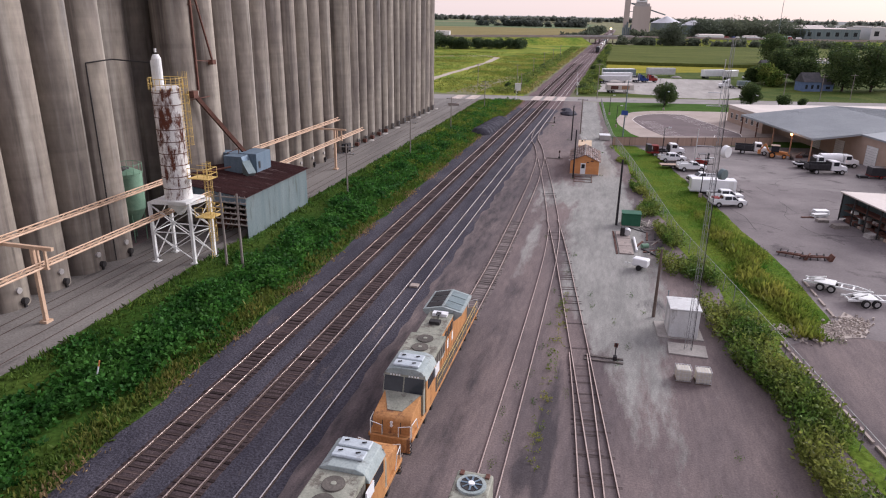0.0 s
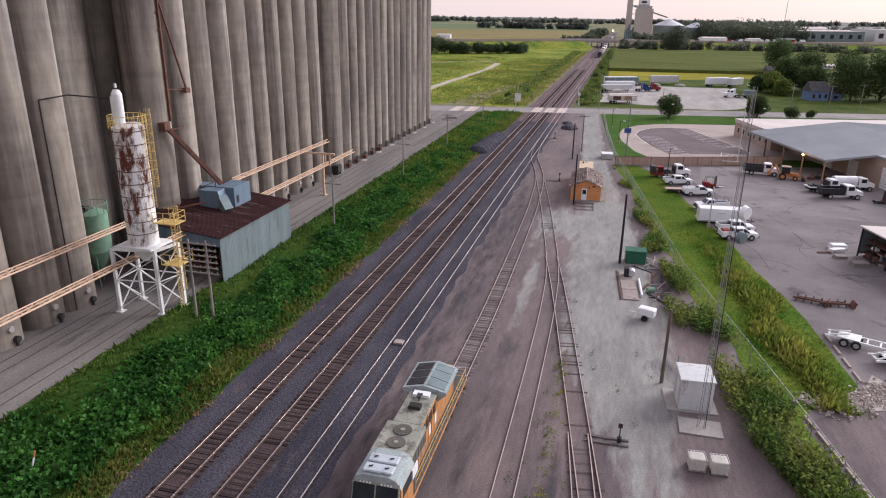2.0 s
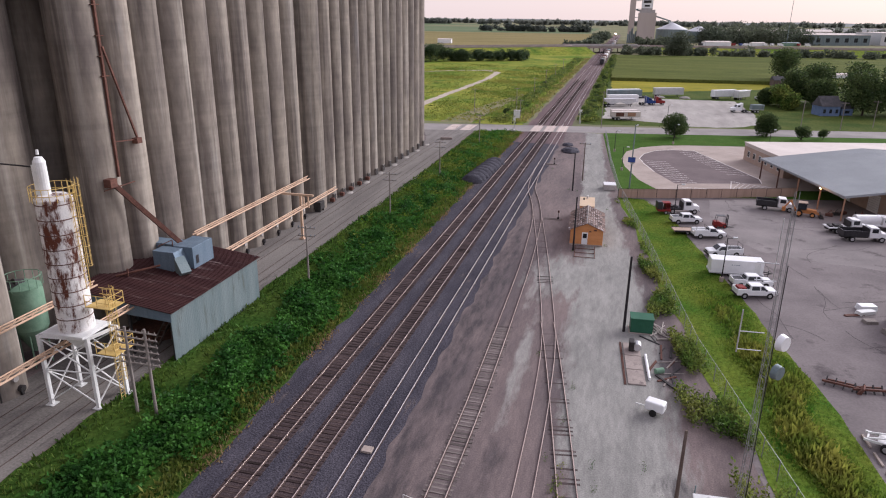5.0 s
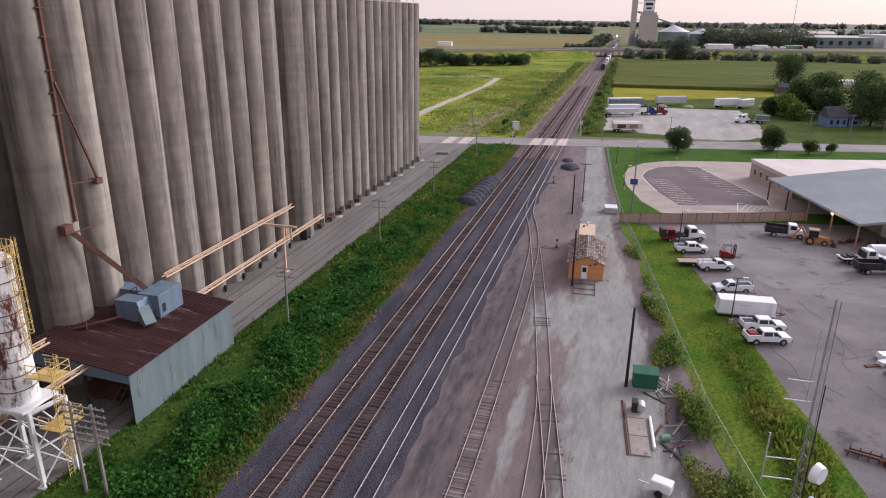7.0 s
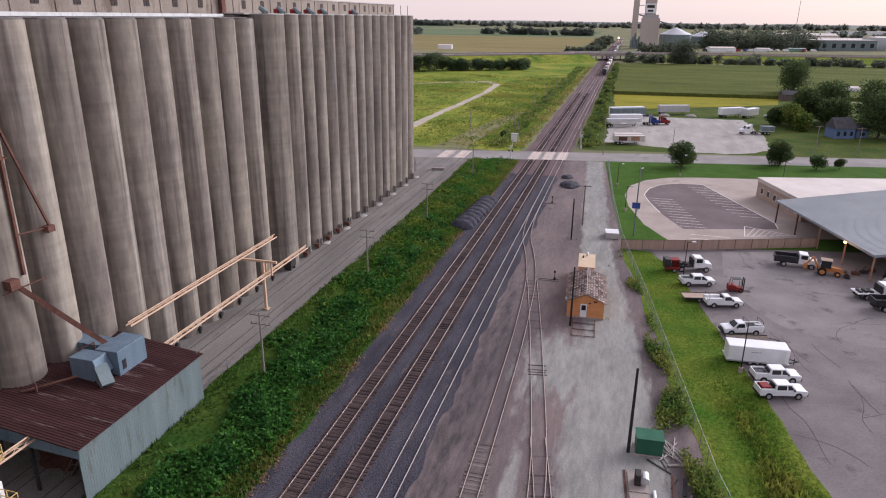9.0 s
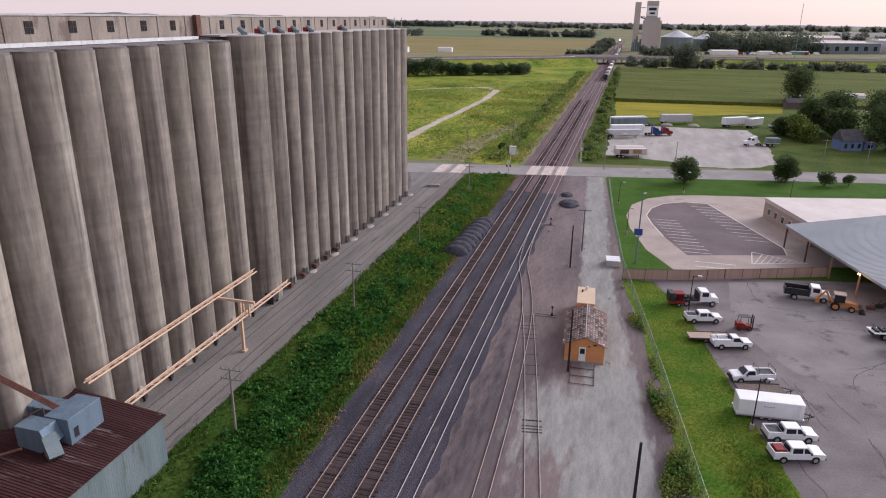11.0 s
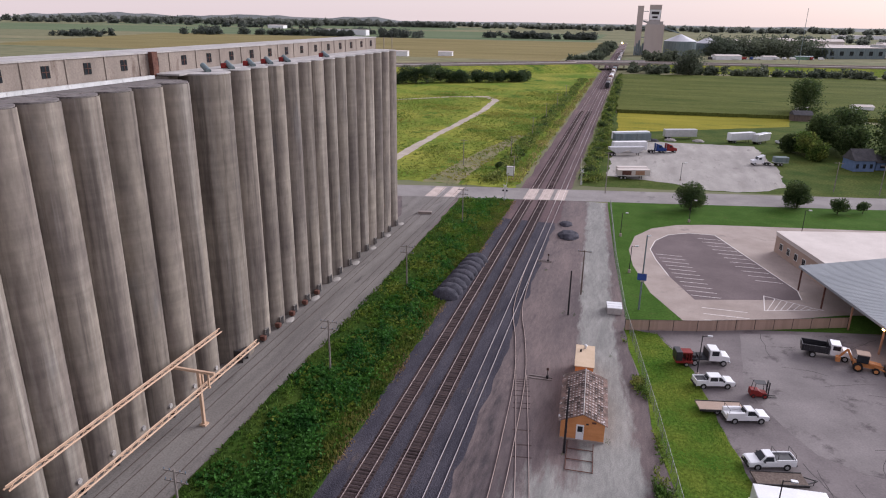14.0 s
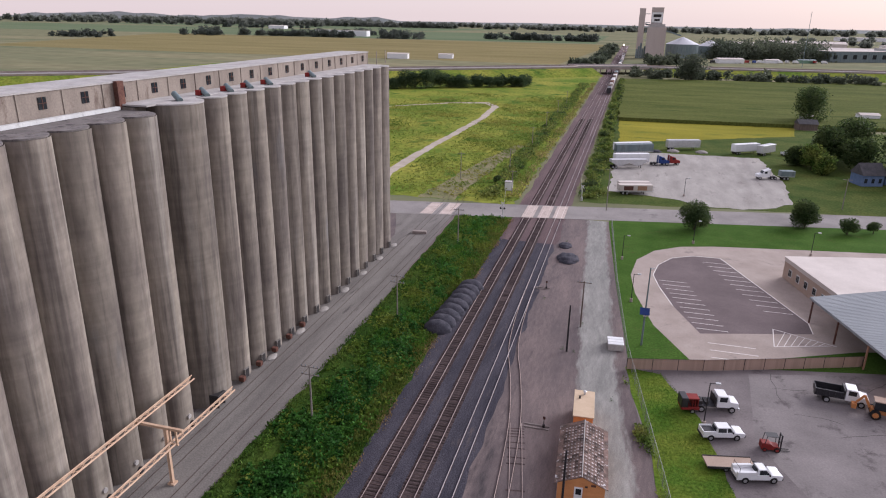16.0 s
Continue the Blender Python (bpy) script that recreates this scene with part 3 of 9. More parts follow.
road_w = np.interp(ygrid, [-60, 20, 45, 60, 84, 112, 140, 160, 226], [0.8, 1.2, 2.6, 5.0, 5.0, 3.4, 2.8, 2.6, 2.2])
use_r = np.clip(1.15 - 0.62 * (np.abs(xgrid - road_c) / road_w) ** 2, 0, 1)
use_r *= np.clip((ygrid - 22) / 34, 0.25, 1)
use_r = np.maximum(use_r, 1.0 * np.exp(-(((xgrid - 23) / 6.0) ** 2 + ((ygrid - 102) / 9.0) ** 2)))
use_g = 0.62 * np.exp(-((xgrid - 12.6) / 3.4) ** 2) * np.clip((170 - ygrid) / 60, 0.45, 1) + 0.5 * np.exp(-(((xgrid - 19.8) / 1.6) ** 2)) * (ygrid < 62)
use_g = np.maximum(use_g, 1.25 * np.exp(-(((xgrid - 26.2) / 0.5) ** 2 + ((ygrid - 33) / 9.0) ** 2)))
use_g = np.maximum(use_g, 0.7 * np.exp(-(((xgrid - 34.6) / 1.8) ** 2 + ((ygrid - 78) / 7.0) ** 2)))
use_g = np.maximum(use_g, 0.75 * np.exp(-(((xgrid - 34.2) / 1.5) ** 2 + ((ygrid - 59) / 3.0) ** 2)))
use_g = np.maximum(use_g, 1.3 * np.exp(-(((xgrid - 25.6 - 0.05 * (ygrid - 36)) / 0.42) ** 2 + ((ygrid - 36) / 8.0) ** 2)))
use_g = np.maximum(use_g, 1.1 * np.exp(-(((xgrid - 24.9) / 0.8) ** 2 + ((ygrid - 30) / 3.0) ** 2)))
use_b = np.maximum(0.95 * np.exp(-(((xgrid - 19.6) / 0.9) ** 2 + ((ygrid - 76) / 13.0) ** 2)), 0.8 * np.exp(-(((xgrid - 18.2) / 0.8) ** 2 + ((ygrid - 96) / 9.0) ** 2)))
nyy, nxx = gx.shape
qi = np.arange(nyy * nxx).reshape(nyy, nxx)
zz = 0.012 + 0.0 * xgrid
me = mesh_from("yard", np.stack([xgrid, ygrid, zz], 1), np.stack([qi[:-1, :-1], qi[:-1, 1:], qi[1:, 1:], qi[1:, :-1]], -1).reshape(-1, 4))
ca = me.color_attributes.new("use", "FLOAT_COLOR", "POINT")
ca.data.foreach_set("color", np.stack([use_r, use_g, use_b, 1 + 0 * use_r], 1).astype(np.float32).ravel())
tagged(part_mesh("ground", me, M["yard"]), "pinkish brown railway yard dirt with pale gravel tracks", "ground", kind="structure")
patch("ground", [(-2.4, -60), (11.2, -60), (11.2, 120), (11.1, 190), (11.2, 224), (-2.4, 222)], 0.03, M["ballast"], "dark purple-grey crushed stone ballast", "ballast", rough_edge=0.4, step=1.2)
patch("ground", [(-2.6, 205), (11.6, 205), (11.3, 900), (11.2, 1500), (-2.4, 1500)], 0.034, M["ballast_red"], "reddish brown ballast beyond the crossing", "ballast", rough_edge=0.5)
for xc in (1.44, 5.57):
    patch("ground", [(xc - 1.2, -60), (xc + 1.2, -60), (xc + 1.2, 222), (xc - 1.2, 222)], 0.038, M["track_bed"], "dark oily brown track bed under the ties", "ballast", rough_edge=0.12)
patch("ground", [(-27, -60), (-16.3, -60), (-16.2, 110), (-15.5, 150), (-18, 224), (-34, 222), (-27, 200)], 0.03, M["concrete_road"], "old stained concrete and gravel lane beside the silos", "road", rough_edge=0.25)
patch("ground", [(-16.2, -60), (-2.2, -60), (-2.2, 224), (-17, 222), (-15.6, 150), (-16.1, 110)], 0.036, M["grass"], "weedy green verge between lane and tracks", "grass", rough_edge=0.5)

rngc = random.Random(41)
crack = thing("tar_seam", "thin dark tar seams across the worn asphalt", "road marking", 0, 0, 0, kind="structure")
for k in range(26):
    p = Vector((rngc.uniform(47, 66), rngc.uniform(84, 150)))
    ang = rngc.choice((0.25, 0.28, 1.82, 1.85)) + rngc.uniform(-0.25, 0.25)
    bm = BM()
    for j in range(rngc.randint(4, 10)):
        q = p + Vector((math.cos(ang), math.sin(ang))) * rngc.uniform(0.8, 1.8)
        bar(bm, (p.x, p.y, 0.0285), (q.x, q.y, 0.0285), 0.07, 0.004)
        p, ang = q, ang + rngc.uniform(-0.3, 0.3)
    part("seam", bm, M["tar_dark"], crack)

FENCE = [(52.5, 8), (47.2, 35), (41.9, 62), (37.6, 83), (32.7, 122), (28.2, 154), (25.9, 182), (23.3, 225)]


def fence_x(y):
    for (xa, ya), (xb, yb) in zip(FENCE, FENCE[1:]):
        if y <= yb:
            return xa + (xb - xa) * (y - ya) / (yb - ya)
    return FENCE[-1][0]


LOT_EDGE = [(50.6, 58.7), (49.5, 73.7), (46.8, 88), (44.7, 101), (43.5, 107), (41.5, 118), (37.9, 138), (33.7, 149)]
patch("ground", [(40, -60), (46, 20), (44.5, 53), (50.6, 57), (60, 56), (140, 60), (160, 190), (64.4, 161), (28, 148.4), (36, 100), (46, 20)], 0.018, M["asphalt_lot"], "worn pale asphalt of a works yard", "car park", rough_edge=0)
patch("ground", [(44.4, 134.5), (46.3, 129.7), (48.4, 124.8), (50.4, 121.3), (54.9, 118.9), (62.4, 117.4), (80, 116), (140, 112), (150, 170), (66, 158), (46, 152.5)], 0.024, M["asphalt_pale"], "older sun-bleached asphalt beyond a curved seam", "car park", rough_edge=0.1)
patch("ground", [(fence_x(y) - 0.5 + 0.4 * math.sin(y * 0.3), y) for y in range(10, 150, 4)] + [(28.1, 149.2)] + [(33.4, 148.6)] + LOT_EDGE[::-1][1:] + [(46.5, 57), (44.5, 53), (47.6, 36), (53, 8)], 0.04, M["bank"], "mown and weedy grass bank beside the fence", "grass", rough_edge=0.3)
patch("ground", [(46.5, 55), (52.4, 57), (54, 60), (52.5, 63), (50.6, 59.5), (46.8, 58)], 0.05, M["rock"], "pale broken stone round the grass bank's end", "stones", rough_edge=0.5)
# lawn, drive and parking loop of the works building
patch("ground", [(22.6, 226), (26, 180), (28.7, 149.8), (33, 151), (40, 153)] + [(120, 170), (130, road_y(130) - 8.9), (22.6, road_y(22.6) - 8.9)], 0.028, M["lawn"], "smooth mown lawn by the road", "grass", rough_edge=0)
LOOP_OUT = [(38.6, 153.0)] + [(32.6, 166), (29.4, 180), (28.5, 190), (29.7, 200), (33.6, 207.6), (39.5, 212.4), (47, 215), (60, 217.5), (140, 232), (160, 190), (64.5, 165.5)]
patch("pavement", LOOP_OUT, 0.04, M["concrete_pale"], "pale concrete drive looping round the parking", "pavement", rough_edge=0)
PARK = [(41.5, 160.5), (36.2, 176), (34.0, 185), (33.0, 191.5), (34.2, 198), (37.2, 203.5), (42, 206.4), (47.7, 206.6), (59, 175.0), (58.8, 170.5)]
patch("pavement", [(40.2, 165)] + PARK[1:], 0.05, M["asphalt_dark"], "dark asphalt parking island with stall lines", "car park", rough_edge=0)
patch("road", strip(-420, 700, -8.9, 4.2), 0.055, M["road"], "grey two-lane country road", "road", rough_edge=0)
patch("road", [(52, 252), (64, 254), (73, 263), (76, 290), (75, 335), (22, 332), (20.6, 262), (42, 258), (48, 252)], 0.045, M["gravel"], "pale gravel truck yard", "truck yard", rough_edge=0.8)
patch("path", [(-44, 236), (-50, 262), (-50, 315), (-47.5, 400), (-50, 452), (-60, 471), (-82, 462), (-112, 430), (-112, 426), (-82, 457), (-62, 464), (-54, 450), (-51, 400), (-53.5, 315), (-54, 262), (-48, 236)], 0.03, M["track_dirt"], "worn pale dirt track through the meadow", "path", rough_edge=0.5)
patch("path", [(-33, 236), (-22, 236), (-18, 300), (-16, 330), (-19, 330), (-25, 300)], 0.028, M["old_railbed"], "overgrown old railbed", "path", rough_edge=0.8)
for k in range(2):  # white crossing panels over the lane's old rails
    xc = -25.2 + 5.0 * k
    patch("pavement", [(xc - 1.6, road_y(xc) - 8.6), (xc + 1.6, road_y(xc) - 8), (xc + 1.6, road_y(xc) + 3.6), (xc - 1.6, road_y(xc) + 3)], 0.064, M["panel"], "pale concrete crossing panels", "crossing", rough_edge=0)
for xc in (1.44, 5.57, 9.55):
    patch("pavement", [(xc - 1.5, road_y(xc) - 9.6), (xc + 1.5, road_y(xc) - 9), (xc + 1.5, road_y(xc) + 3.6), (xc - 1.5, road_y(xc) + 3)], 0.2, M["panel"], "pale concrete level-crossing panels", "crossing", rough_edge=0)

# painted stall lines
bm = BM()
for k in range(11):
    a = 0.08 + 0.083 * k
    p = Vector((40.2, 165)).lerp(Vector((33.6, 191)), a)
    box(bm, p.x, p.x + 5.2, p.y - 0.06, p.y + 0.06, 0.054, 0.058)
    q = Vector((58.0, 176)).lerp(Vector((47.7, 205.5)), a)
    box(bm, q.x - 5.0, q.x, q.y - 0.06, q.y + 0.06, 0.054, 0.058)
for k in range(3):
    box(bm, 41.2 + 0 * k, 48.5, 156.5 + 2.6 * k, 156.65 + 2.6 * k, 0.046, 0.05)
tagged(part("stall_lines", bm, M["paint"]), "thin white painted parking stall lines", "road marking", kind="structure")
bm = BM()
for a, b in (((51.5, 163.5), (60.5, 166.5)), ((52.5, 170.6), (61.5, 166.5)), ((51.5, 163.5), (52.5, 170.6))):
    bar(bm, (*a, 0.05), (*b, 0.05), 0.14, 0.01)
for k in range(7):
    bar(bm, (52 + 1.1 * k, 163.8 + 0.35 * k, 0.05), (54.2 + 0.95 * k, 169.6 - 0.4 * k, 0.05), 0.1, 0.01)
for a, b in zip(PARK[1:], PARK[2:]):
    bar(bm, (*a, 0.055), (*b, 0.055), 0.16, 0.01)
tagged(part("hatched_lines", bm, M["paint"]), "white hatched no-parking lines", "road marking", kind="structure")


# ---- railway tracks ----
def smooth_line(pts, step=1.0):
    """Points along a smooth curve x(y) through pts."""
    P = [Vector(p) for p in pts]
    P = [2 * P[0] - P[1]] + P + [2 * P[-1] - P[-2]]
    out = []
    for i in range(1, len(P) - 2):
        n = max(1, int((P[i + 1] - P[i]).length / step))
        for j in range(n):
            t = j / n
            a, b, c, d = P[i - 1], P[i], P[i + 1], P[i + 2]
            out.append(0.5 * (2 * b + (c - a) * t + (2 * a - 5 * b + 4 * c - d) * t * t + (3 * b - a - 3 * c + d) * t ** 3))
    return out + [P[-2]]


def sweep(bm, line, prof, off):
    """Sweeps a closed profile (u across, z up) along a line shifted sideways by off."""
    rings = []
    for i, p in enumerate(line):
        d = (line[min(i + 1, len(line) - 1)] - line[max(i - 1, 0)]).normalized()
        nrm = Vector((d.y, -d.x))
        rings.append([bm.verts.new((p.x + nrm.x * (off + u), p.y + nrm.y * (off + u), z)) for u, z in prof])
    k = len(prof)
    for a, b in zip(rings, rings[1:]):
        for i in range(k):
            j = (i + 1) % k
            bm.faces.new((a[i], a[j], b[j], b[i]))


def track(name, pts, label, base, head, tie_mat, tie_from, tie_to, far_to, rise=0.16, tie_z=0.0, single=300, tie_half=1.18, hw=0.042):
    """Two rails and their cross-ties along a curve; the ties of the nearest stretch are pieces."""
    th = thing(name, label, "railway track", group="yard tracks")
    line = smooth_line(pts, 3.0 if len(pts) > 2 else 40.0)
    for s in (-0.75, 0.75):
        bm = BM()
        z0 = base
        sweep(bm, line, [(-0.07, z0), (0.07, z0), (0.07, z0 + 0.02), (0.012, z0 + 0.04), (0.012, z0 + rise - 0.04), (0.036, z0 + rise - 0.03), (0.036, z0 + rise - 0.012),
                         (-0.036, z0 + rise - 0.012), (-0.036, z0 + rise - 0.03), (-0.012, z0 + rise - 0.04), (-0.012, z0 + 0.04), (-0.07, z0 + 0.02)], s)
        rail = part("rail", bm, M["rail_side"], th, "steel rail with rusty sides")
        bm = BM()
        sweep(bm, line, [(-hw, z0 + rise - 0.011), (hw, z0 + rise - 0.011), (hw - 0.006, z0 + rise), (-hw + 0.006, z0 + rise)], s)
        part("rail_head", bm, head, rail, "worn bright running surface")
    if tie_mat is None:
        return th
    bm = BM()
    box(bm, -tie_half, tie_half, -0.125, 0.125, -0.1, 0.0)
    bevel(bm, 0.015)
    me = bpy.data.meshes.new("tie")
    bm.to_mesh(me)
    bm.free()
    me.materials.append(tie_mat)
    dense = smooth_line(pts, 0.1 if len(pts) > 2 else 0.1)
    acc, last, k = 0.0, None, 0
    V, F = [], []
    rng = random.Random(name + str(pts[0]))
    for i, p in enumerate(dense[:-1]):
        if last is not None:
            acc += (p - last).length
        last = p
        if acc < 0.53 or p.y < tie_from:
            continue
        acc = 0.0
        d = (dense[i + 1] - p).normalized()
        ang = math.degrees(math.atan2(d.y, d.x)) - 90 + rng.uniform(-1.5, 1.5)
        sx = 1 + rng.uniform(-0.05, 0.05)
        m = pose(p.x + rng.uniform(-0.06, 0.06), p.y, base + tie_z + rng.uniform(-0.04, 0.015), 0, 0, ang)
        if p.y <= tie_to and k < single:
            ob = new("tie", me)
            ob.parent, ob.matrix_basis = th, m
            k += 1
        elif p.y <= far_to:
            n = len(V)
            for z in (-0.1, 0.0):
                for x, y in ((-1.3, -0.115), (1.3, -0.115), (1.3, 0.115), (-1.3, 0.115)):
                    V.append(tuple(m @ Vector((x * sx, y, z))))
            F += [[n + q for q in f] for f in ((4, 5, 6, 7), (0, 1, 5, 4), (1, 2, 6, 5), (2, 3, 7, 6), (3, 0, 4, 7))]
    if V:
        ob = part_mesh("tie_run", mesh_from("tie_run", V, F), tie_mat, th)
        ob["kind"] = "stuff"
    return th


track("railway_track", [(1.44, -60), (1.44, 1600)], "main line track with dull worn rails on dark wooden ties", 0.085, M["rail"], M["tie"], 20, 178, 420, hw=0.045)
track("railway_track", [(5.57, -60), (5.57, 1600)], "main line track with dull worn rails on dark wooden ties", 0.085, M["rail"], M["tie"], 20, 178, 420, hw=0.045)
track("railway_track", [(9.55, -60), (9.55, 1600)], "main line track with shiny rails, ties buried in ballast", 0.05, M["rail_top"], None, 0, 0, 0, hw=0.046)
T4 = [(16.35, -60), (16.35, 20), (16.45, 40), (16.6, 58), (16.6, 70), (16.05, 100), (15.5, 114), (14.5, 129), (12.6, 141), (10.6, 151), (9.7, 166), (9.55, 185)]
track("railway_track", T4, "yard siding on pale weathered ties half buried in dirt", 0.04, M["rail_dark"], M["tie_grey"], 50, 84, 84, tie_z=0.012, tie_half=1.12)
T5 = [(23.2, -60), (23.1, 0), (23.0, 35), (22.8, 58), (22.5, 71), (21.7, 83), (19.15, 101), (17.0, 115), (14.6, 129.5)]
track("railway_track", T5, "overgrown rusty yard siding sunk into the dirt", -0.02, M["rail_dark"], M["tie"], 98, 131, 131, tie_z=0.03, tie_half=1.12)
T6 = [(43, -60), (34.4, 0), (29.1, 36), (25.8, 58), (23.8, 71), (22.3, 80), (21.2, 86)]
track("railway_track", T6, "curving yard siding on dark half-buried ties", 0.02, M["rail_dark"], M["tie_dirt"], 20, 88, 88, tie_z=-0.002, tie_half=1.1)
T7 = [(38, -60), (31.6, 0), (30.1, 20), (28.55, 36), (27.35, 46.5)]
track("railway_track", T7, "diverging yard siding on half-buried ties", 0.02, M["rail_dark"], M["tie_dirt"], 20, 45, 45, tie_z=-0.002, tie_half=1.0)
for xs in (-18.6, -23.0):
    track("railway_track", [(xs, -40), (xs, 205), (xs - 1.5, 240)], "old rails set flush in the concrete lane", -0.09, M["rail_side"], None, 0, 0, 0)


# ---- grain elevator ----
elevator = thing("grain_elevator", "huge row of weathered concrete grain silos with a roof gallery", "grain elevator", -28, 0, 0)


def silo(cx, cy, r, h, cap=True, top="silo_cap", rim=0.06):
    bm = BM()
    seg = 48
    rings = []
    zs = [0.0] + [h * i / 16 for i in range(1, 17)]
    for z in zs:
        rr = r * (1 + 0.0015 * math.sin(z * 2.1 + cy))
        rings.append([bm.verts.new((rr * math.cos(2 * math.pi * i / seg), rr * math.sin(2 * math.pi * i / seg), z)) for i in range(seg)])
    for a, b in zip(rings, rings[1:]):
        for i in range(seg):
            j = (i + 1) % seg
            bm.faces.new((a[i], a[j], b[j], b[i]))
    ob = part("silo", bm, M["silo"], elevator, smooth=True)
    ob.location = (cx + 28, cy, 0)
    if cap:
        bm = BM()
        rod(bm, (0, 0, h + 0.002), (0, 0, h + 0.16), r + rim, r + rim, 40)
        c = part("roof_slab", bm, M[top], elevator)
        c.location = (cx + 28, cy, 0)
    return ob


LEFT_EDGES = [17, 22.1, 27.2, 32.4, 37.5, 42.6, 47.8, 53.1, 57.6] + [74.0 + 4.88 * k for k in range(10)]
for e in LEFT_EDGES:
    silo(-27.5, e - 1.5, 2.45, 39.4, top="tar", rim=-0.12)
silo(-35.0, 66.3, 4.4, 39.4)
silo(-35.4, 75.2, 4.4, 39.4)
silo(-35.4, 57.4, 4.4, 39.4)
silo(-27.9, 123.9, 3.55, 40.0)
for k in range(14):
    silo(-27.5, 130.4 + 4.7 * k, 2.42, 40.0)
# back row and infill walls close the block
bm = BM()
box(bm, -42 + 28, -29.2 + 28, 10, 56, 0, 39.3)
box(bm, -42 + 28, -38 + 28, 56, 74, 0, 39.3)
box(bm, -42 + 28, -29.2 + 28, 74, 118.6, 0, 39.3)
box(bm, -42 + 28, -29.0 + 28, 118.61, 193.4, 0, 39.9)
part("core_wall", bm, M["silo"], elevator, "concrete infill between the silos")
bm = BM()
box(bm, -42 + 28, -27.0 + 28, 10, 118.6, 39.42, 39.62)
part("roof_deck", bm, M["tar"], elevator, "grey tarred roof deck")
bm = BM()
box(bm, -42 + 28, -27.4 + 28, 118.7, 193.6, 40.02, 40.22)
part("roof_deck", bm, M["silo_cap"], elevator, "pale flat roof deck")
bm = BM()
box(bm, -30.9 + 28, -30.3 + 28, 60, 118, 39.66, 40.05)
part("roof_curb", bm, M["shelter"], elevator, "white roof kerb")
GX = -31.2
bm = BM()
box(bm, GX - 6 + 28, GX + 28, 10, 195.5, 39.66, 42.55)
gal = part("gallery", bm, M["gallery"], elevator, "long tan gallery on the roof")
bm = BM()
box(bm, GX - 6.2 + 28, GX + 0.12 + 28, 9.8, 195.7, 42.55, 42.72)
part("gallery_roof", bm, M["silo_cap"], gal, "pale flat gallery roof")
for k in range(33):  # pilasters between the bays
    bm = BM()
    box(bm, GX + 28 + 0.003, GX + 28 + 0.09, 27.1 + 5.6 * k - 0.14, 27.1 + 5.6 * k + 0.14, 39.67, 42.54)
    part("pilaster", bm, M["gallery"], gal)
me_w = None
for k in range(30):
    yy = 30 + 5.6 * k
    if me_w is None:
        bm = BM()
        box(bm, 0.0, 0.06, -0.5, 0.5, 0, 1.2)
        me_w = bpy.data.meshes.new("window")
        bm.to_mesh(me_w)
        bm.free()
        me_w.materials.append(M["glass"])
    w = new("window", me_w)
    w.parent, w.location = gal, (GX + 28 + 0.005, yy, 40.85)
    bm = BM()
    for dy in (-0.02,):
        box(bm, 0.06, 0.09, -0.03, 0.03, 0, 1.2)
    box(bm, 0.06, 0.09, -0.5, 0.5, 0.57, 0.63)
    f = part("muntin", bm, M["rust"], w)
bm = BM()
for yy in (118.8,):
    box(bm, GX + 28 + 0.01, GX + 28 + 0.6, yy - 0.5, yy + 0.5, 39.7, 42.75)
part("stair_tower", bm, M["rust"], gal, "rusty red steel hatch shaft")
for k, yy in enumerate((124, 129.5, 135, 140, 145.5, 160)):
    bm = BM()
    rod(bm, (-26.7 + 28, yy - 0.2, 40.24), (-28.0 + 28, yy + 0.5, 40.95), 0.36, 0.36, 12)
    part("roof_vent", bm, M["galv"], elevator, "stubby grey roof vent", smooth=True)
    if k:
        bm = BM()
        box(bm, -28.4 + 28, -27.7 + 28, yy - 0.35, yy + 0.35, 40.225, 40.9)
        bevel(bm, 0.05)
        part("fan", bm, M["red_paint"], elevator, "red roof fan housing")


# ---- locomotives ----
def wheelset(parent, y, r=0.5):
    bm = BM()
    for s in (-1, 1):
        rod(bm, (s * 0.72, y, r), (s * 0.86, y, r), r, r, 20)
        rod(bm, (s * 0.68, y, r), (s * 0.72, y, r), r + 0.03, r + 0.03, 20)
    rod(bm, (-0.7, y, r), (0.7, y, r), 0.09, 0.09, 8)
    return part("wheelset", bm, M["rail_side"], parent)


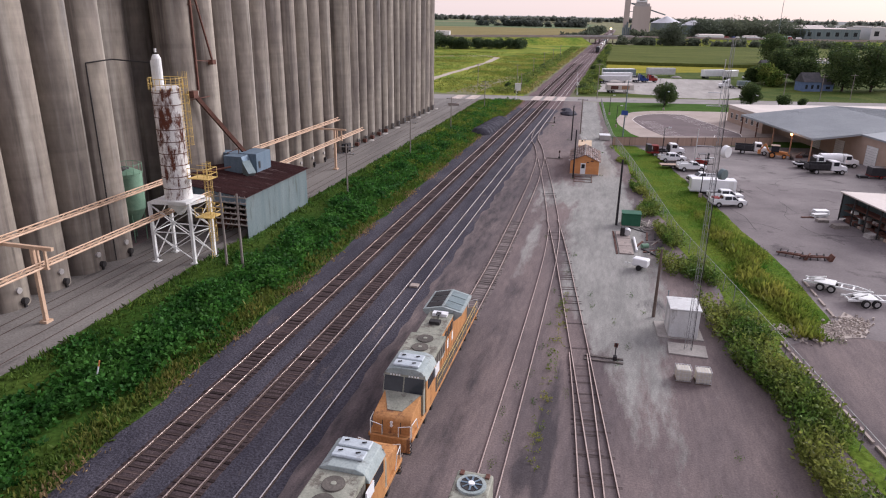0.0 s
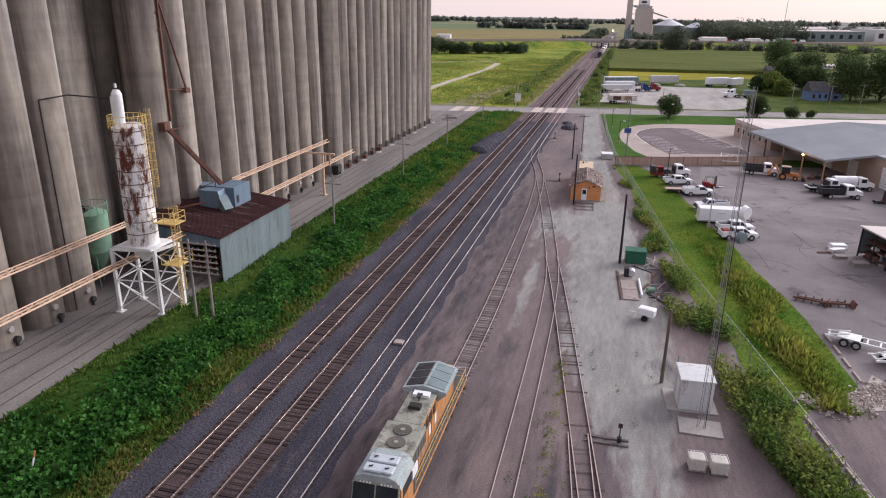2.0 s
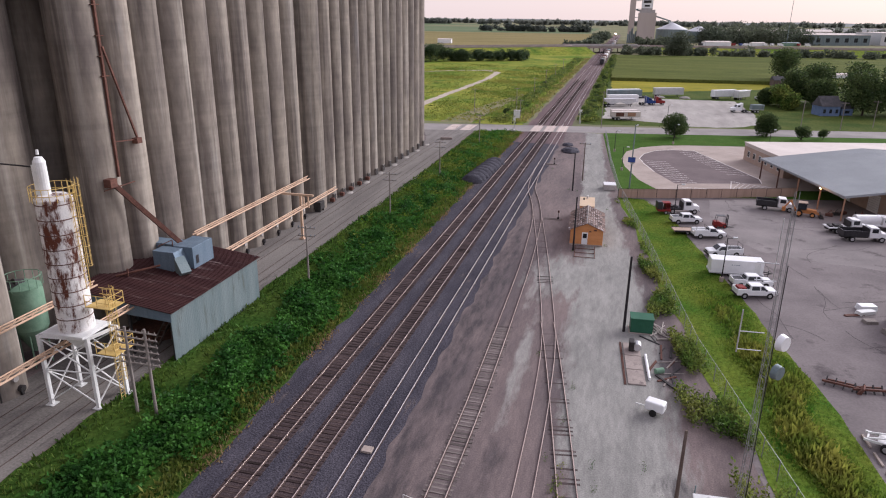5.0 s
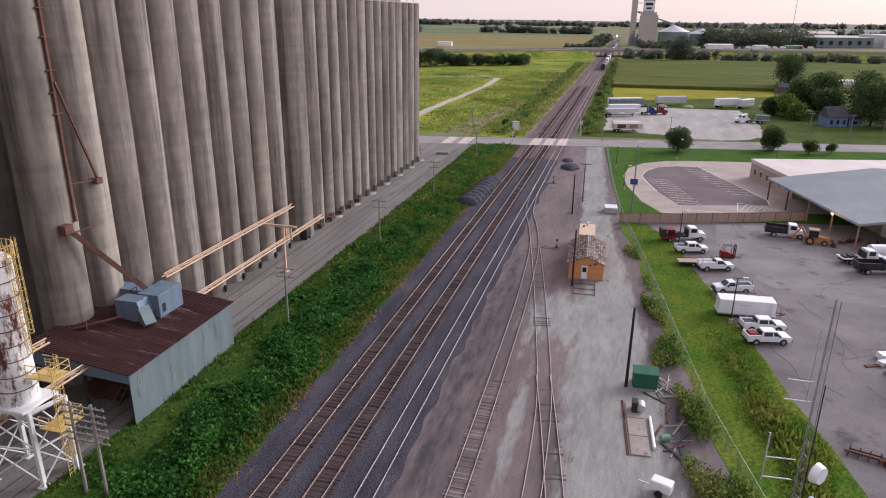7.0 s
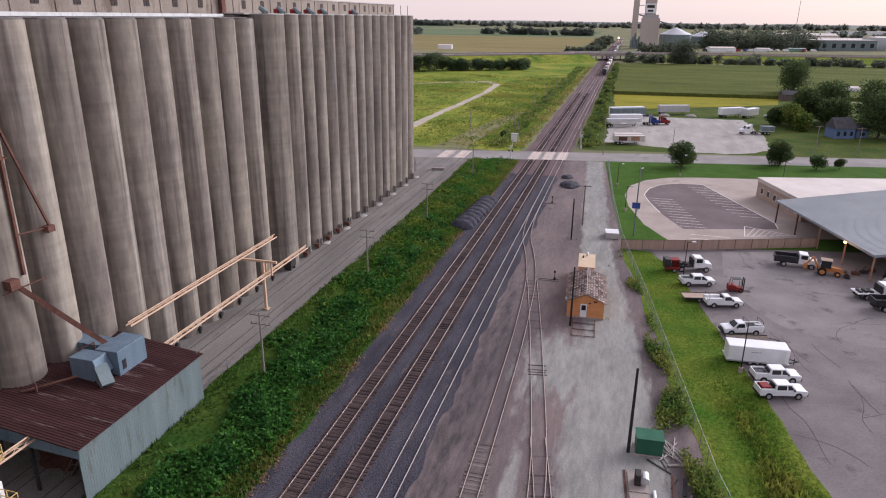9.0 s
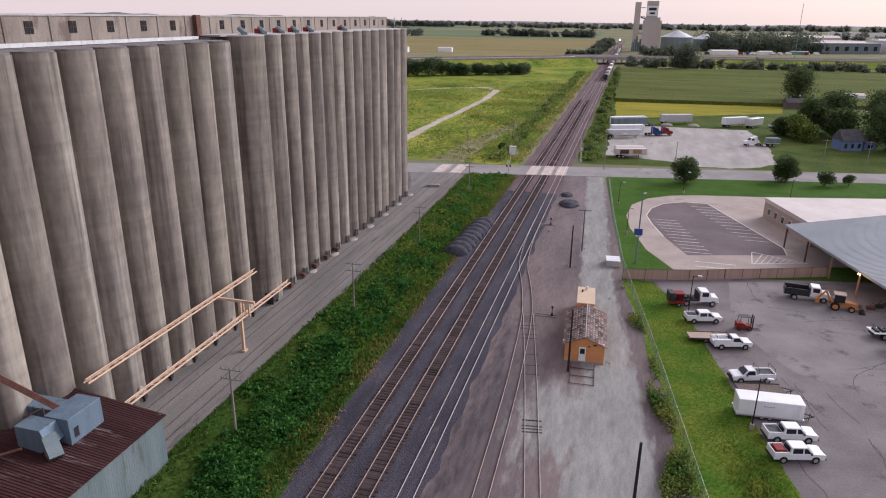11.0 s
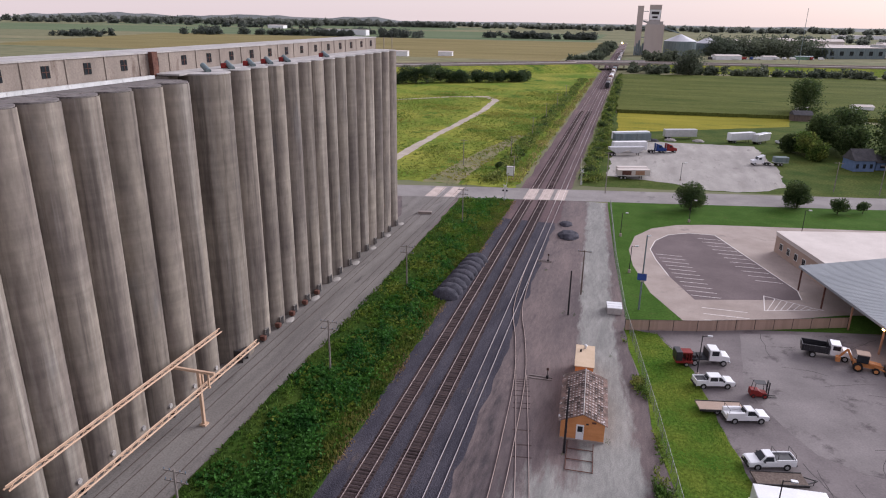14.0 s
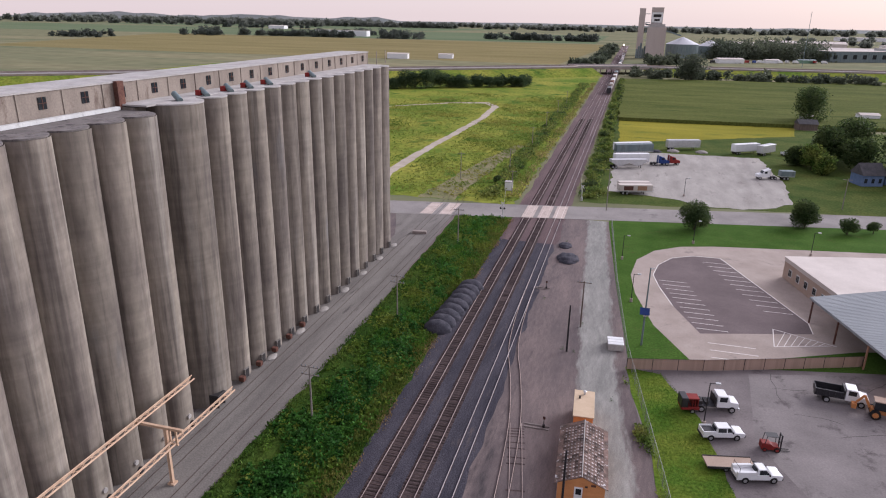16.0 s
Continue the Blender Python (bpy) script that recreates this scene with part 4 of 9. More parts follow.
def locomotive(x, y, z, rz, label):
    th = thing("diesel_locomotive", label, "locomotive", x, y, z, rz, group="parked locomotives")
    bm = BM()
    box(bm, -1.5, 1.5, 0.3, 21.2, 1.22, 1.5)
    box(bm, -1.35, 1.35, 0.15, 0.42, 0.45, 1.5)
    box(bm, -1.35, 1.35, 21.1, 21.35, 0.45, 1.5)
    bevel(bm, 0.03)
    part("frame", bm, M["loco_orange"], th, "orange walkway frame with pilots")
    for s in (-1, 1):
        bm = BM()
        box(bm, s * 1.22 - 0.27, s * 1.22 + 0.27, 6.2, 21.1, 1.505, 1.53)
        part("walkway", bm, M["loco_walk"], th, "dark grey treaded walkway")
    bm = BM()
    box(bm, -1.45, 1.45, 18.8, 21.15, 1.535, 1.56)
    part("end_platform", bm, M["loco_walk"], th, "dark grey rear platform")
    bm = BM()
    extrude_poly(bm, [(-1.35, 1.2), (1.35, 1.2), (1.3, 0.5), (0.9, 0.28), (-0.9, 0.28), (-1.3, 0.5)], "y", 8.0, 12.8)
    part("fuel_tank", bm, M["dark_steel"], th)
    for yc in (4.1, 17.0):
        bm = BM()
        for s in (-1, 1):
            box(bm, s * 1.05 - 0.09, s * 1.05 + 0.09, yc - 2.4, yc + 2.4, 0.45, 1.0)
            for k in (-1.75, 0, 1.75):
                box(bm, s * 1.2 - 0.1, s * 1.2 + 0.1, yc + k - 0.25, yc + k + 0.25, 0.3, 0.75)
        bevel(bm, 0.03)
        tr = part("truck", bm, M["dark_steel"], th, "black six-wheel truck frame")
        for k in (-1.75, 0, 1.75):
            wheelset(tr, yc + k)
    bm = BM()  # nose rising to the windscreens
    extrude_poly(bm, [(0.6, 1.3), (3.05, 1.3), (3.05, 3.08), (0.95, 2.72), (0.68, 2.6), (0.6, 2.45)], "x", -1.3, 1.3)
    bevel(bm, 0.07, 2)
    nose = part("nose", bm, M["loco_orange"], th, "orange short hood")
    bm = BM()  # grey wedge, narrow at the front
    lo = [(-0.5, 1.25, 2.785), (0.5, 1.25, 2.785), (1.24, 3.0, 3.08), (-1.24, 3.0, 3.08)]
    va = [bm.verts.new(p) for p in lo]
    vb = [bm.verts.new((p[0], p[1], p[2] + 0.03)) for p in lo]
    bm.faces.new(vb)
    for k in range(4):
        bm.faces.new((va[k], va[(k + 1) % 4], vb[(k + 1) % 4], vb[k]))
    part("anti_glare_panel", bm, M["loco_grey"], nose, "dull grey-green nose top")
    for s in (-0.12, 0.12):
        bm = BM()
        rod(bm, (0, 0.53, 2.2 + s), (0, 0.62, 2.2 + s), 0.1, 0.1, 10)
        part("headlight", bm, M["white_paint"], nose, "pale headlight in the nose")
    for s in (-1, 1):
        bm = BM()
        box(bm, s * 0.62 - 0.02, s * 0.62 + 0.02, 0.585, 0.605, 1.4, 2.4)
        part("nose_seam", bm, M["dark_steel"], nose)
    bm = BM()  # cab
    extrude_poly(bm, [(-1.52, 1.5), (1.52, 1.5), (1.52, 3.9), (1.2, 4.45), (0.75, 4.62), (-0.75, 4.62), (-1.2, 4.45), (-1.52, 3.9)], "y", 3.5, 5.9)
    bevel(bm, 0.05, 2)
    cab = part("cab", bm, M["loco_orange"], th, "orange wide cab")
    bm = BM()
    extrude_poly(bm, [(3.02, 1.5), (3.52, 1.5), (3.52, 4.3), (3.45, 4.3), (3.02, 3.06)], "x", -1.44, 1.44)
    bevel(bm, 0.04, 2)
    part("cab_front", bm, M["loco_grey"], cab, "grey sloping front under the cab roof")
    bm = BM()
    extrude_poly(bm, [(-1.57, 3.93), (1.57, 3.93), (1.25, 4.50), (0.78, 4.68), (-0.78, 4.68), (-1.25, 4.50)], "y", 3.42, 6.05)
    bevel(bm, 0.03)
    roof = part("cab_roof", bm, M["loco_blue_grey"], cab, "light grey-green cab roof")
    for s in (-1, 1):
        bm = BM()
        extrude_poly(bm, [(3.02 + 0.43 * a - 0.945 * o, 3.06 + 1.24 * a + 0.33 * o) for a, o in ((0.04, 0), (0.04, 0.03), (0.82, 0.03), (0.82, 0))], "x", s * 0.71 - 0.66, s * 0.71 + 0.66)
        bmesh.ops.recalc_face_normals(bm, faces=list(bm.faces))
        part("windscreen", bm, M["glass"], cab)
        for k in range(4):
            bm = BM()
            box(bm, s * (0.35 + 0.2 * k) - 0.05, s * (0.35 + 0.2 * k) + 0.05, 3.37, 3.41, 4.1, 4.2)
            part("marker_square", bm, M["white_paint"], cab)
        bm = BM()
        box(bm, s * 1.525 - 0.01, s * 1.525 + 0.01, 3.8, 5.5, 3.1, 3.85)
        part("side_window", bm, M["glass"], cab)
        bm = BM()
        rod(bm, (s * 1.4, 0.45, 1.5), (s * 1.4, 0.45, 2.4), 0.03, 0.03, 6)
        rod(bm, (s * 1.4, 0.45, 2.4), (s * 1.48, 1.3, 2.4), 0.03, 0.03, 6)
        rod(bm, (s * 1.48, 1.3, 2.4), (s * 1.48, 1.6, 1.5), 0.03, 0.03, 6)
        part("grab_rail", bm, M["white_steel"], th, "pale bent handrail by the steps")
    for yy in (3.62, 4.55):
        bm = BM()
        box(bm, -0.92, 0.92, yy, yy + 0.78, 4.68, 4.84)
        bevel(bm, 0.05)
        hatch = part("roof_hatch", bm, M["loco_hatch"], cab, "pale flat cover on the cab roof")
        for s in (-0.5, 0.5):
            bm = BM()
            rod(bm, (s - 0.12, yy + 0.3, 4.9), (s + 0.12, yy + 0.42, 4.9), 0.04, 0.04, 6)
            part("latch", bm, M["dark_steel"], hatch)
    for s in (-1, 1):
        bm = BM()
        box(bm, s * 1.56 - 0.04, s * 1.56 + 0.04, 5.5, 6.6, 3.1, 3.8)
        part("equipment_panel", bm, M["white_paint"], cab, "pale side panel")
    bm = BM()  # dynamic brake hatch, wider at the top
    box(bm, -1.35, 1.35, 6.05, 9.4, 3.1, 4.42)
    bevel(bm, 0.08, 2)
    part("brake_hatch", bm, M["loco_grey"], th, "wide grey hood section behind the cab")
    for yy in (7.1, 8.5):
        bm = BM()
        rod(bm, (0, yy, 4.42), (0, yy, 4.5), 0.62, 0.6, 22)
        fan = part("roof_fan", bm, M["loco_walk"], th, "round sooty roof fan")
        bm = BM()
        rod(bm, (0, yy, 4.5), (0, yy, 4.53), 0.16, 0.14, 12)
        part("hub", bm, M["loco_grey"], fan)
    bm = BM()
    box(bm, -0.98, 0.98, 6.0, 13.4, 1.5, 4.3)
    bevel(bm, 0.1, 2)
    hood = part("long_hood", bm, M["loco_orange"], th, "orange engine hood")
    bm = BM()
    box(bm, -1.0, 1.0, 9.4, 13.4, 4.26, 4.40)
    bevel(bm, 0.04)
    part("hood_roof", bm, M["loco_grey"], hood, "sooty grey hood roof")
    for s in (-1, 1):
        for k in range(9):
            bm = BM()
            y0 = 6.4 + 0.78 * k
            box(bm, s * 0.99 - 0.02, s * 0.99 + 0.02, y0, y0 + 0.66, 1.75, 3.2 if k > 3 else 2.9)
            part("hood_door", bm, M["loco_orange"], hood)
        for k in range(4):
            bm = BM()
            y0 = 9.6 + 0.9 * k
            box(bm, s * 1.0 - 0.02, s * 1.0 + 0.025, y0, y0 + 0.6, 3.35, 4.0)
            part("intake_grille", bm, M["dark_steel"], hood, "dark air intake screen")
    for s in (-1, 1):
        for k in range(5):
            bm = BM()
            box(bm, s * 1.36 - 0.015, s * 1.36 + 0.015, 6.3 + 0.6 * k, 6.8 + 0.6 * k, 3.35, 4.15)
            part("louvre", bm, M["loco_walk"], th, "dark louvred panel")
    for s in (-1, 1):  # big faded letters on the hood side, as plain shapes
        for k in range(5):
            bm = BM()
            box(bm, s * 1.012 - 0.008, s * 1.012 + 0.008, 9.7 + 0.75 * k, 10.15 + 0.75 * k, 2.35, 3.1)
            part("lettering_bar", bm, M["orange_paint"] if k % 2 else M["white_steel"], hood)
    bm = BM()
    box(bm, -0.42, 0.42, 11.0, 11.55, 4.4, 4.66)
    part("exhaust_outlet", bm, M["dark_steel"], hood)
    bm = BM()
    box(bm, -0.6, 0.6, 12.6, 13.2, 4.4, 4.62)
    part("sand_hatch", bm, M["white_paint"], hood, "bright square hatch")
    bm = BM()  # flaring radiator wings
    extrude_poly(bm, [(-1.0, 3.7), (1.0, 3.7), (1.62, 4.3), (1.62, 4.48), (0.0, 4.86), (-1.62, 4.48), (-1.62, 4.3)], "y", 13.5, 17.3)
    rad = part("radiator", bm, M["loco_blue_grey"], th, "blue-grey flared radiator section")
    for s, mm in ((-1, "dark_steel"), (1, "galv")):
        for k in range(3):
            bm = BM()
            y0 = 13.75 + 1.14 * k
            v = box(bm, 0.12, 1.46, y0, y0 + 1.0, 0.0, 0.03)
            m = Matrix.Translation((0, 0, 4.87)) @ Matrix.Rotation(s * 0.232, 4, "Y") @ Matrix.Diagonal((s, 1, 1, 1))
            for q in v:
                q.co = m @ q.co
            bmesh.ops.recalc_face_normals(bm, faces=list(bm.faces))
            part("radiator_screen", bm, M[mm], rad, "radiator screen panel")
    bm = BM()
    box(bm, -0.95, 0.95, 13.4, 18.7, 1.5, 3.9)
    bevel(bm, 0.1, 2)
    part("rear_hood", bm, M["loco_orange"], th, "orange rear hood")
    for s in (-1, 1):  # handrails
        bm = BM()
        for k in range(9):
            yy = 6.6 + 1.62 * k
            rod(bm, (s * 1.45, yy, 1.5), (s * 1.45, yy, 2.5), 0.02, 0.02, 6)
        rod(bm, (s * 1.45, 6.6, 2.5), (s * 1.45, 20.6, 2.5), 0.022, 0.022, 6)
        rod(bm, (s * 1.45, 6.6, 2.0), (s * 1.45, 20.6, 2.0), 0.016, 0.016, 6)
        part("handrail", bm, M["yellow_steel"], th, "faded yellow handrail")
        for yy, d in ((0.3, -1), (21.2, 1)):
            bm = BM()
            rod(bm, (s * 1.35, yy, 0.6), (s * 1.35, yy, 2.4), 0.025, 0.025, 6)
            rod(bm, (s * 1.35, yy, 2.4), (s * 0.55, yy, 2.2), 0.025, 0.025, 6)
            rod(bm, (s * 0.55, yy, 2.2), (s * 0.55, yy, 1.5), 0.025, 0.025, 6)
            part("grab_rail", bm, M["white_steel"], th, "bent white end rail")
            bm = BM()
            for k in range(4):
                box(bm, s * 1.15 - 0.28, s * 1.15 + 0.28, yy + d * 0.02 - 0.12, yy + d * 0.02 + 0.22, 0.35 + 0.28 * k, 0.39 + 0.28 * k)
            part("steps", bm, M["dark_steel"], th)
    for yy, d in ((0.15, -1), (21.35, 1)):
        bm = BM()
        box(bm, -0.14, 0.14, min(yy, yy + d * 0.62), max(yy, yy + d * 0.62), 0.7, 0.98)
        box(bm, -0.22, 0.22, min(yy + d * 0.5, yy + d * 0.8), max(yy + d * 0.5, yy + d * 0.8), 0.66, 1.02)
        bevel(bm, 0.03)
        part("coupler", bm, M["dark_steel"], th)
    bm = BM()
    rod(bm, (0, 12.2, 4.4), (0, 12.2, 4.75), 0.05, 0.05, 6)
    for k in (-0.12, 0, 0.12):
        rod(bm, (k, 12.05, 4.75), (k, 12.5, 4.78), 0.04, 0.09, 8)
    part("horn", bm, M["black_paint"], th)
    return th


RAIL_Z = 0.2
locomotive(16.42, 28.5, RAIL_Z, 0, "weathered orange diesel locomotive with a grey roof and flared radiators")
l2 = locomotive(16.36, 27.2, RAIL_Z, 180, "orange diesel locomotive coupled nose to nose, grey roofed")

sw = thing("yard_switcher", "grey-green switch engine with a round roof fan", "locomotive", 23.05, 4.6, 0.14)
bm = BM()
box(bm, -1.4, 1.4, 0, 19.8, 1.1, 1.45)
bevel(bm, 0.03)
part("frame", bm, M["dark_steel"], sw)
bm = BM()
box(bm, -1.0, 1.0, 0.8, 19.2, 1.45, 3.9)
bevel(bm, 0.18, 3)
part("hood", bm, M["loco_grey"], sw, "rounded grey-green hood")
bm = BM()
rod(bm, (0, 18.0, 3.88), (0, 18.0, 4.05), 0.62, 0.58, 24)
f = part("roof_fan", bm, M["dark_steel"], sw, "round blue-grey fan shroud")
bm = BM()
rod(bm, (0, 18.0, 4.05), (0, 18.0, 4.12), 0.2, 0.16, 16)
part("hub", bm, M["white_paint"], f)
for k in range(8):
    bm = BM()
    c, q = math.cos(k * math.pi / 4), math.sin(k * math.pi / 4)
    bar(bm, (0.18 * c, 18.0 + 0.18 * q, 4.07), (0.56 * c, 18.0 + 0.56 * q, 4.07), 0.1, 0.02)
    part("fan_blade", bm, M["galv_blue"], f)
bm = BM()
rod(bm, (0, 18.0, 3.9), (0, 18.0, 4.02), 0.8, 0.78, 24)
part("fan_ring", bm, M["loco_blue_grey"], sw)
for xx in (-0.7, 0.7):
    bm = BM()
    box(bm, xx - 0.12, xx + 0.12, 18.7, 19.1, 3.7, 3.98)
    bevel(bm, 0.03)
    part("lamp_box", bm, M["rust"], sw)
bm = BM()
rod(bm, (0, 16.4, 3.88), (0, 16.4, 4.0), 0.55, 0.5, 24)
part("roof_fan", bm, M["dark_steel"], sw, "round blue-grey fan shroud")
for s in (-1, 1):
    bm = BM()
    for k in range(12):
        rod(bm, (s * 1.33, 0.6 + 1.7 * k, 1.45), (s * 1.33, 0.6 + 1.7 * k, 2.4), 0.02, 0.02, 6)
    rod(bm, (s * 1.33, 0.6, 2.4), (s * 1.33, 19.4, 2.4), 0.022, 0.022, 6)
    part("handrail", bm, M["white_steel"], sw)
bm = BM()
box(bm, -0.2, 0.2, 19.8, 20.6, 0.7, 1.05)
part("coupler", bm, M["dark_steel"], sw)
for yc in (3.5, 16.0):
    bm = BM()
    for s in (-1, 1):
        box(bm, s * 1.05 - 0.08, s * 1.05 + 0.08, yc - 1.9, yc + 1.9, 0.4, 1.1)
    tr = part("truck", bm, M["dark_steel"], sw)
    for k in (-1.2, 1.2):
        wheelset(tr, yc + k)


# ---- grain intake shed ----
shed = thing("grain_shed", "steel-sided truck shed with a rusty brown ribbed roof", "shed", -15.1, 66.0, 0)
W, Lg = 11.4, 17.2  # depth to the silos and length along the tracks


bm = BM()
box(bm, -0.06, 0.0, 0, Lg, 0, 5.55)
part("side_wall", bm, M["galv"], shed, "grey-green galvanised side wall")
bm = BM()
for k in range(57):
    y0 = 0.15 + 0.3 * k
    box(bm, 0.001, 0.009, y0, y0 + 0.05, 0.02, 5.5)
part("wall_ribs", bm, M["galv"], shed, "vertical ribs of the sheeting")
bm = BM()
box(bm, -W, -0.061, Lg - 0.06, Lg, 0, 5.7)
part("end_wall", bm, M["galv"], shed)
bm = BM()
extrude_poly(bm, [(-W, 5.0), (0, 4.4), (0, 5.55), (-W, 6.9)], "y", -0.02, 0.06)
part("fascia", bm, M["galv_blue"], shed, "blue-grey sheet over the open end")
for xx in (-0.15, -5.2, -10.9):
    bm = BM()
    box(bm, xx - 0.12, xx + 0.12, 0.07, 0.3, 0, 5.0)
    part("post", bm, M["dark_steel"], shed)
bm = BM()
ns = 58
for k in range(ns):
    y0 = -0.35 + (Lg + 0.6) * k / ns
    y1 = -0.35 + (Lg + 0.6) * (k + 1) / ns
    w = (y1 - y0)
    for a, b, h in ((y0, y0 + w * 0.3, 0.05), (y0 + w * 0.3, y1, 0.0)):
        v = [bm.verts.new((x, y, z + h)) for x, z, y in ((0.35, 5.58, a), (0.35, 5.58, b), (-W - 0.3, 6.97, b), (-W - 0.3, 6.97, a))]
        bm.faces.new(v)
    v = [bm.verts.new(p) for p in ((0.35, y0 + w * 0.3, 5.63), (0.35, y0 + w * 0.3, 5.58), (-W - 0.3, y0 + w * 0.3, 6.97), (-W - 0.3, y0 + w * 0.3, 7.02))]
    bm.faces.new(v)
    v = [bm.verts.new(p) for p in ((0.35, y0, 5.58), (0.35, y0, 5.63), (-W - 0.3, y0, 7.02), (-W - 0.3, y0, 6.97))]
    bm.faces.new(v)
v = [bm.verts.new(p) for p in ((0.35, -0.35, 5.5), (0.35, Lg + 0.25, 5.5), (-W - 0.3, Lg + 0.25, 6.9), (-W - 0.3, -0.35, 6.9))]
bm.faces.new(v[::-1])
bm.faces.new([bm.verts.new(p) for p in ((0.35, -0.35, 5.5), (0.35, -0.35, 5.58), (0.35, Lg + 0.25, 5.58), (0.35, Lg + 0.25, 5.5))][::-1])
part("roof", bm, M["roof_rust"], shed, "rusty brown ribbed roof with bare streaks")


def roof_z(x):
    return 5.6 - (x - 0.35) * 1.39 / (W + 0.65)


bm = BM()  # blue penthouse
box(bm, -6.6, -4.0, 10.2, 14.2, 5.9, 8.7)
bevel(bm, 0.03)
ph = part("penthouse", bm, M["galv_blue"], shed, "blue-grey sheet-metal penthouse")
bm = BM()
box(bm, -3.99, -3.96, 10.7, 11.2, 6.6, 7.6)
part("opening", bm, M["black_paint"], ph, "dark doorway")
bm = BM()
box(bm, -5.6, -5.1, 10.16, 10.19, 6.6, 7.8)
part("opening", bm, M["black_paint"], ph, "dark doorway")
bm = BM()
box(bm, -11.3, -6.61, 11.6, 13.6, 6.3, 8.3)
bevel(bm, 0.03)
part("duct_box", bm, M["galv_blue"], shed, "long blue-grey duct housing")
bm = BM()
extrude_poly(bm, [(-7.9, 6.4), (-5.6, 6.2), (-4.6, 7.0), (-5.2, 8.6), (-7.9, 8.6)], "y", 8.3, 10.15)
part("hopper", bm, M["galv_blue"], shed, "sheet-metal hopper box")
bm = BM()
bar(bm, (-5.2, 9.0, 7.6), (-3.9, 8.3, 6.1), 1.2, 1.2)
part("chute", bm, M["galv"], shed, "slanted grey chute")
bm = BM()
rod(bm, (-9.7, 4.2, 6.85), (-6.2, 7.2, 7.4), 0.13, 0.13, 8)
part("roof_pipe", bm, M["rust"], shed, "rusty roof pipe")
bm = BM()
rod(bm, (-8.6, 4.8, 6.7), (-8.6, 4.8, 7.6), 0.09, 0.09, 8)
part("roof_pipe", bm, M["rust"], shed, "rusty roof pipe")
bm = BM()
rod(bm, (-6.8, 10.5, 8.2), (-6.8, 10.5, 9.3), 0.06, 0.06, 8)
rod(bm, (-6.8, 10.5, 9.3), (-7.9, 9.3, 8.8), 0.05, 0.05, 8)
part("roof_pipe", bm, M["rust"], shed, "rusty bent roof pipe")
leg = thing("grain_spout", "rust-brown slanting grain spout from silo to shed", "grain spout", -25.1, 71.5, 0)
bm = BM()
bar(bm, (0.4, 0.2, 17.0), (3.4, 6.6, 8.2), 0.5, 0.5)
part("spout", bm, M["rust"], leg)
bm = BM()
box(bm, -0.1, 0.8, -0.5, 0.5, 16.6, 17.5)
bar(bm, (0.3, -1.0, 16.4), (0.6, 3.4, 16.5), 0.1, 0.1)
part("head_box", bm, M["rust"], leg, "rusty junction box on a bracket")
bm = BM()
bar(bm, (0.3, 5.2, 20.9), (0.3, 1.8, 31.0), 0.2, 0.2)
part("slanting_pipe", bm, M["rust"], leg, "thin rusty pipe across the silo")
bm = BM()
bar(bm, (0.2, 1.4, 21.2), (0.3, 5.3, 20.9), 0.12, 0.12)
box(bm, 0.0, 0.7, 4.6, 5.4, 20.5, 21.1)
part("bracket_arm", bm, M["rust"], leg)
bm = BM()
bar(bm, (0.15, 1.6, 17.4), (0.15, 1.7, 39.3), 0.26, 0.26)
part("riser", bm, M["rust"], leg, "rusty pipe climbing between silos")
for zz in (28, 30, 32, 35, 37.5):
    bm = BM()
    box(bm, -0.3, 0.3, 1.2, 2.3, zz, zz + 0.08)
    part("bracket", bm, M["rust"], leg)

# ---- white bin on a steel tower ----
tower = thing("bin_tower", "tall rust-streaked white steel bin on a white braced frame", "storage bin", -18.6, 57.8, 0)
LEGS = [(-2.4, -2.0), (2.2, -1.4), (2.9, 1.5), (-2.4, 1.5)]
for lx, ly in LEGS:
    bm = BM()
    box(bm, lx - 0.16, lx + 0.16, ly - 0.16, ly + 0.16, 0, 7.1)
    box(bm, lx - 0.4, lx + 0.4, ly - 0.4, ly + 0.4, -0.02, 0.12)
    part("leg", bm, M["white_steel"], tower)
for (ax, ay), (bx, by) in zip(LEGS, LEGS[1:] + LEGS[:1]):
    for p, q in (((ax, ay, 0.4), (bx, by, 3.6)), ((bx, by, 0.4), (ax, ay, 3.6)), ((ax, ay, 3.6), (bx, by, 6.8)), ((bx, by, 3.6), (ax, ay, 6.8)), ((ax, ay, 3.6), (bx, by, 3.6))):
        bm = BM()
        bar(bm, p, q, 0.1, 0.1)
        part("brace", bm, M["white_steel"], tower)
bm = BM()
box(bm, -2.0, 2.2, -1.9, 1.7, 7.1, 7.35)
bevel(bm, 0.03)
part("platform", bm, M["white_steel"], tower)
for (ax, ay), (bx, by) in zip(LEGS, LEGS[1:] + LEGS[:1]):
    bm = BM()
    bar(bm, (ax, ay, 7.0), (bx, by, 7.0), 0.22, 0.26)
    part("edge_beam", bm, M["white_steel"], tower)
bm = BM()
rod(bm, (0.1, -0.1, 7.35), (0.1, -0.1, 19.4), 1.5, 1.5, 36)
shell = part("bin_shell", bm, M["white_rust"], tower, "white painted bin with heavy rust patches", smooth=True)
for k in range(9):
    bm = BM()
    rod(bm, (0.1, -0.1, 8.6 + 1.3 * k), (0.1, -0.1, 8.68 + 1.3 * k), 1.53, 1.53, 36)
    part("hoop", bm, M["rust"], shell, "rusty seam band", smooth=True)
bm = BM()
rod(bm, (0.1, -0.1, 5.4), (0.1, -0.1, 7.0), 0.35, 1.5, 24)
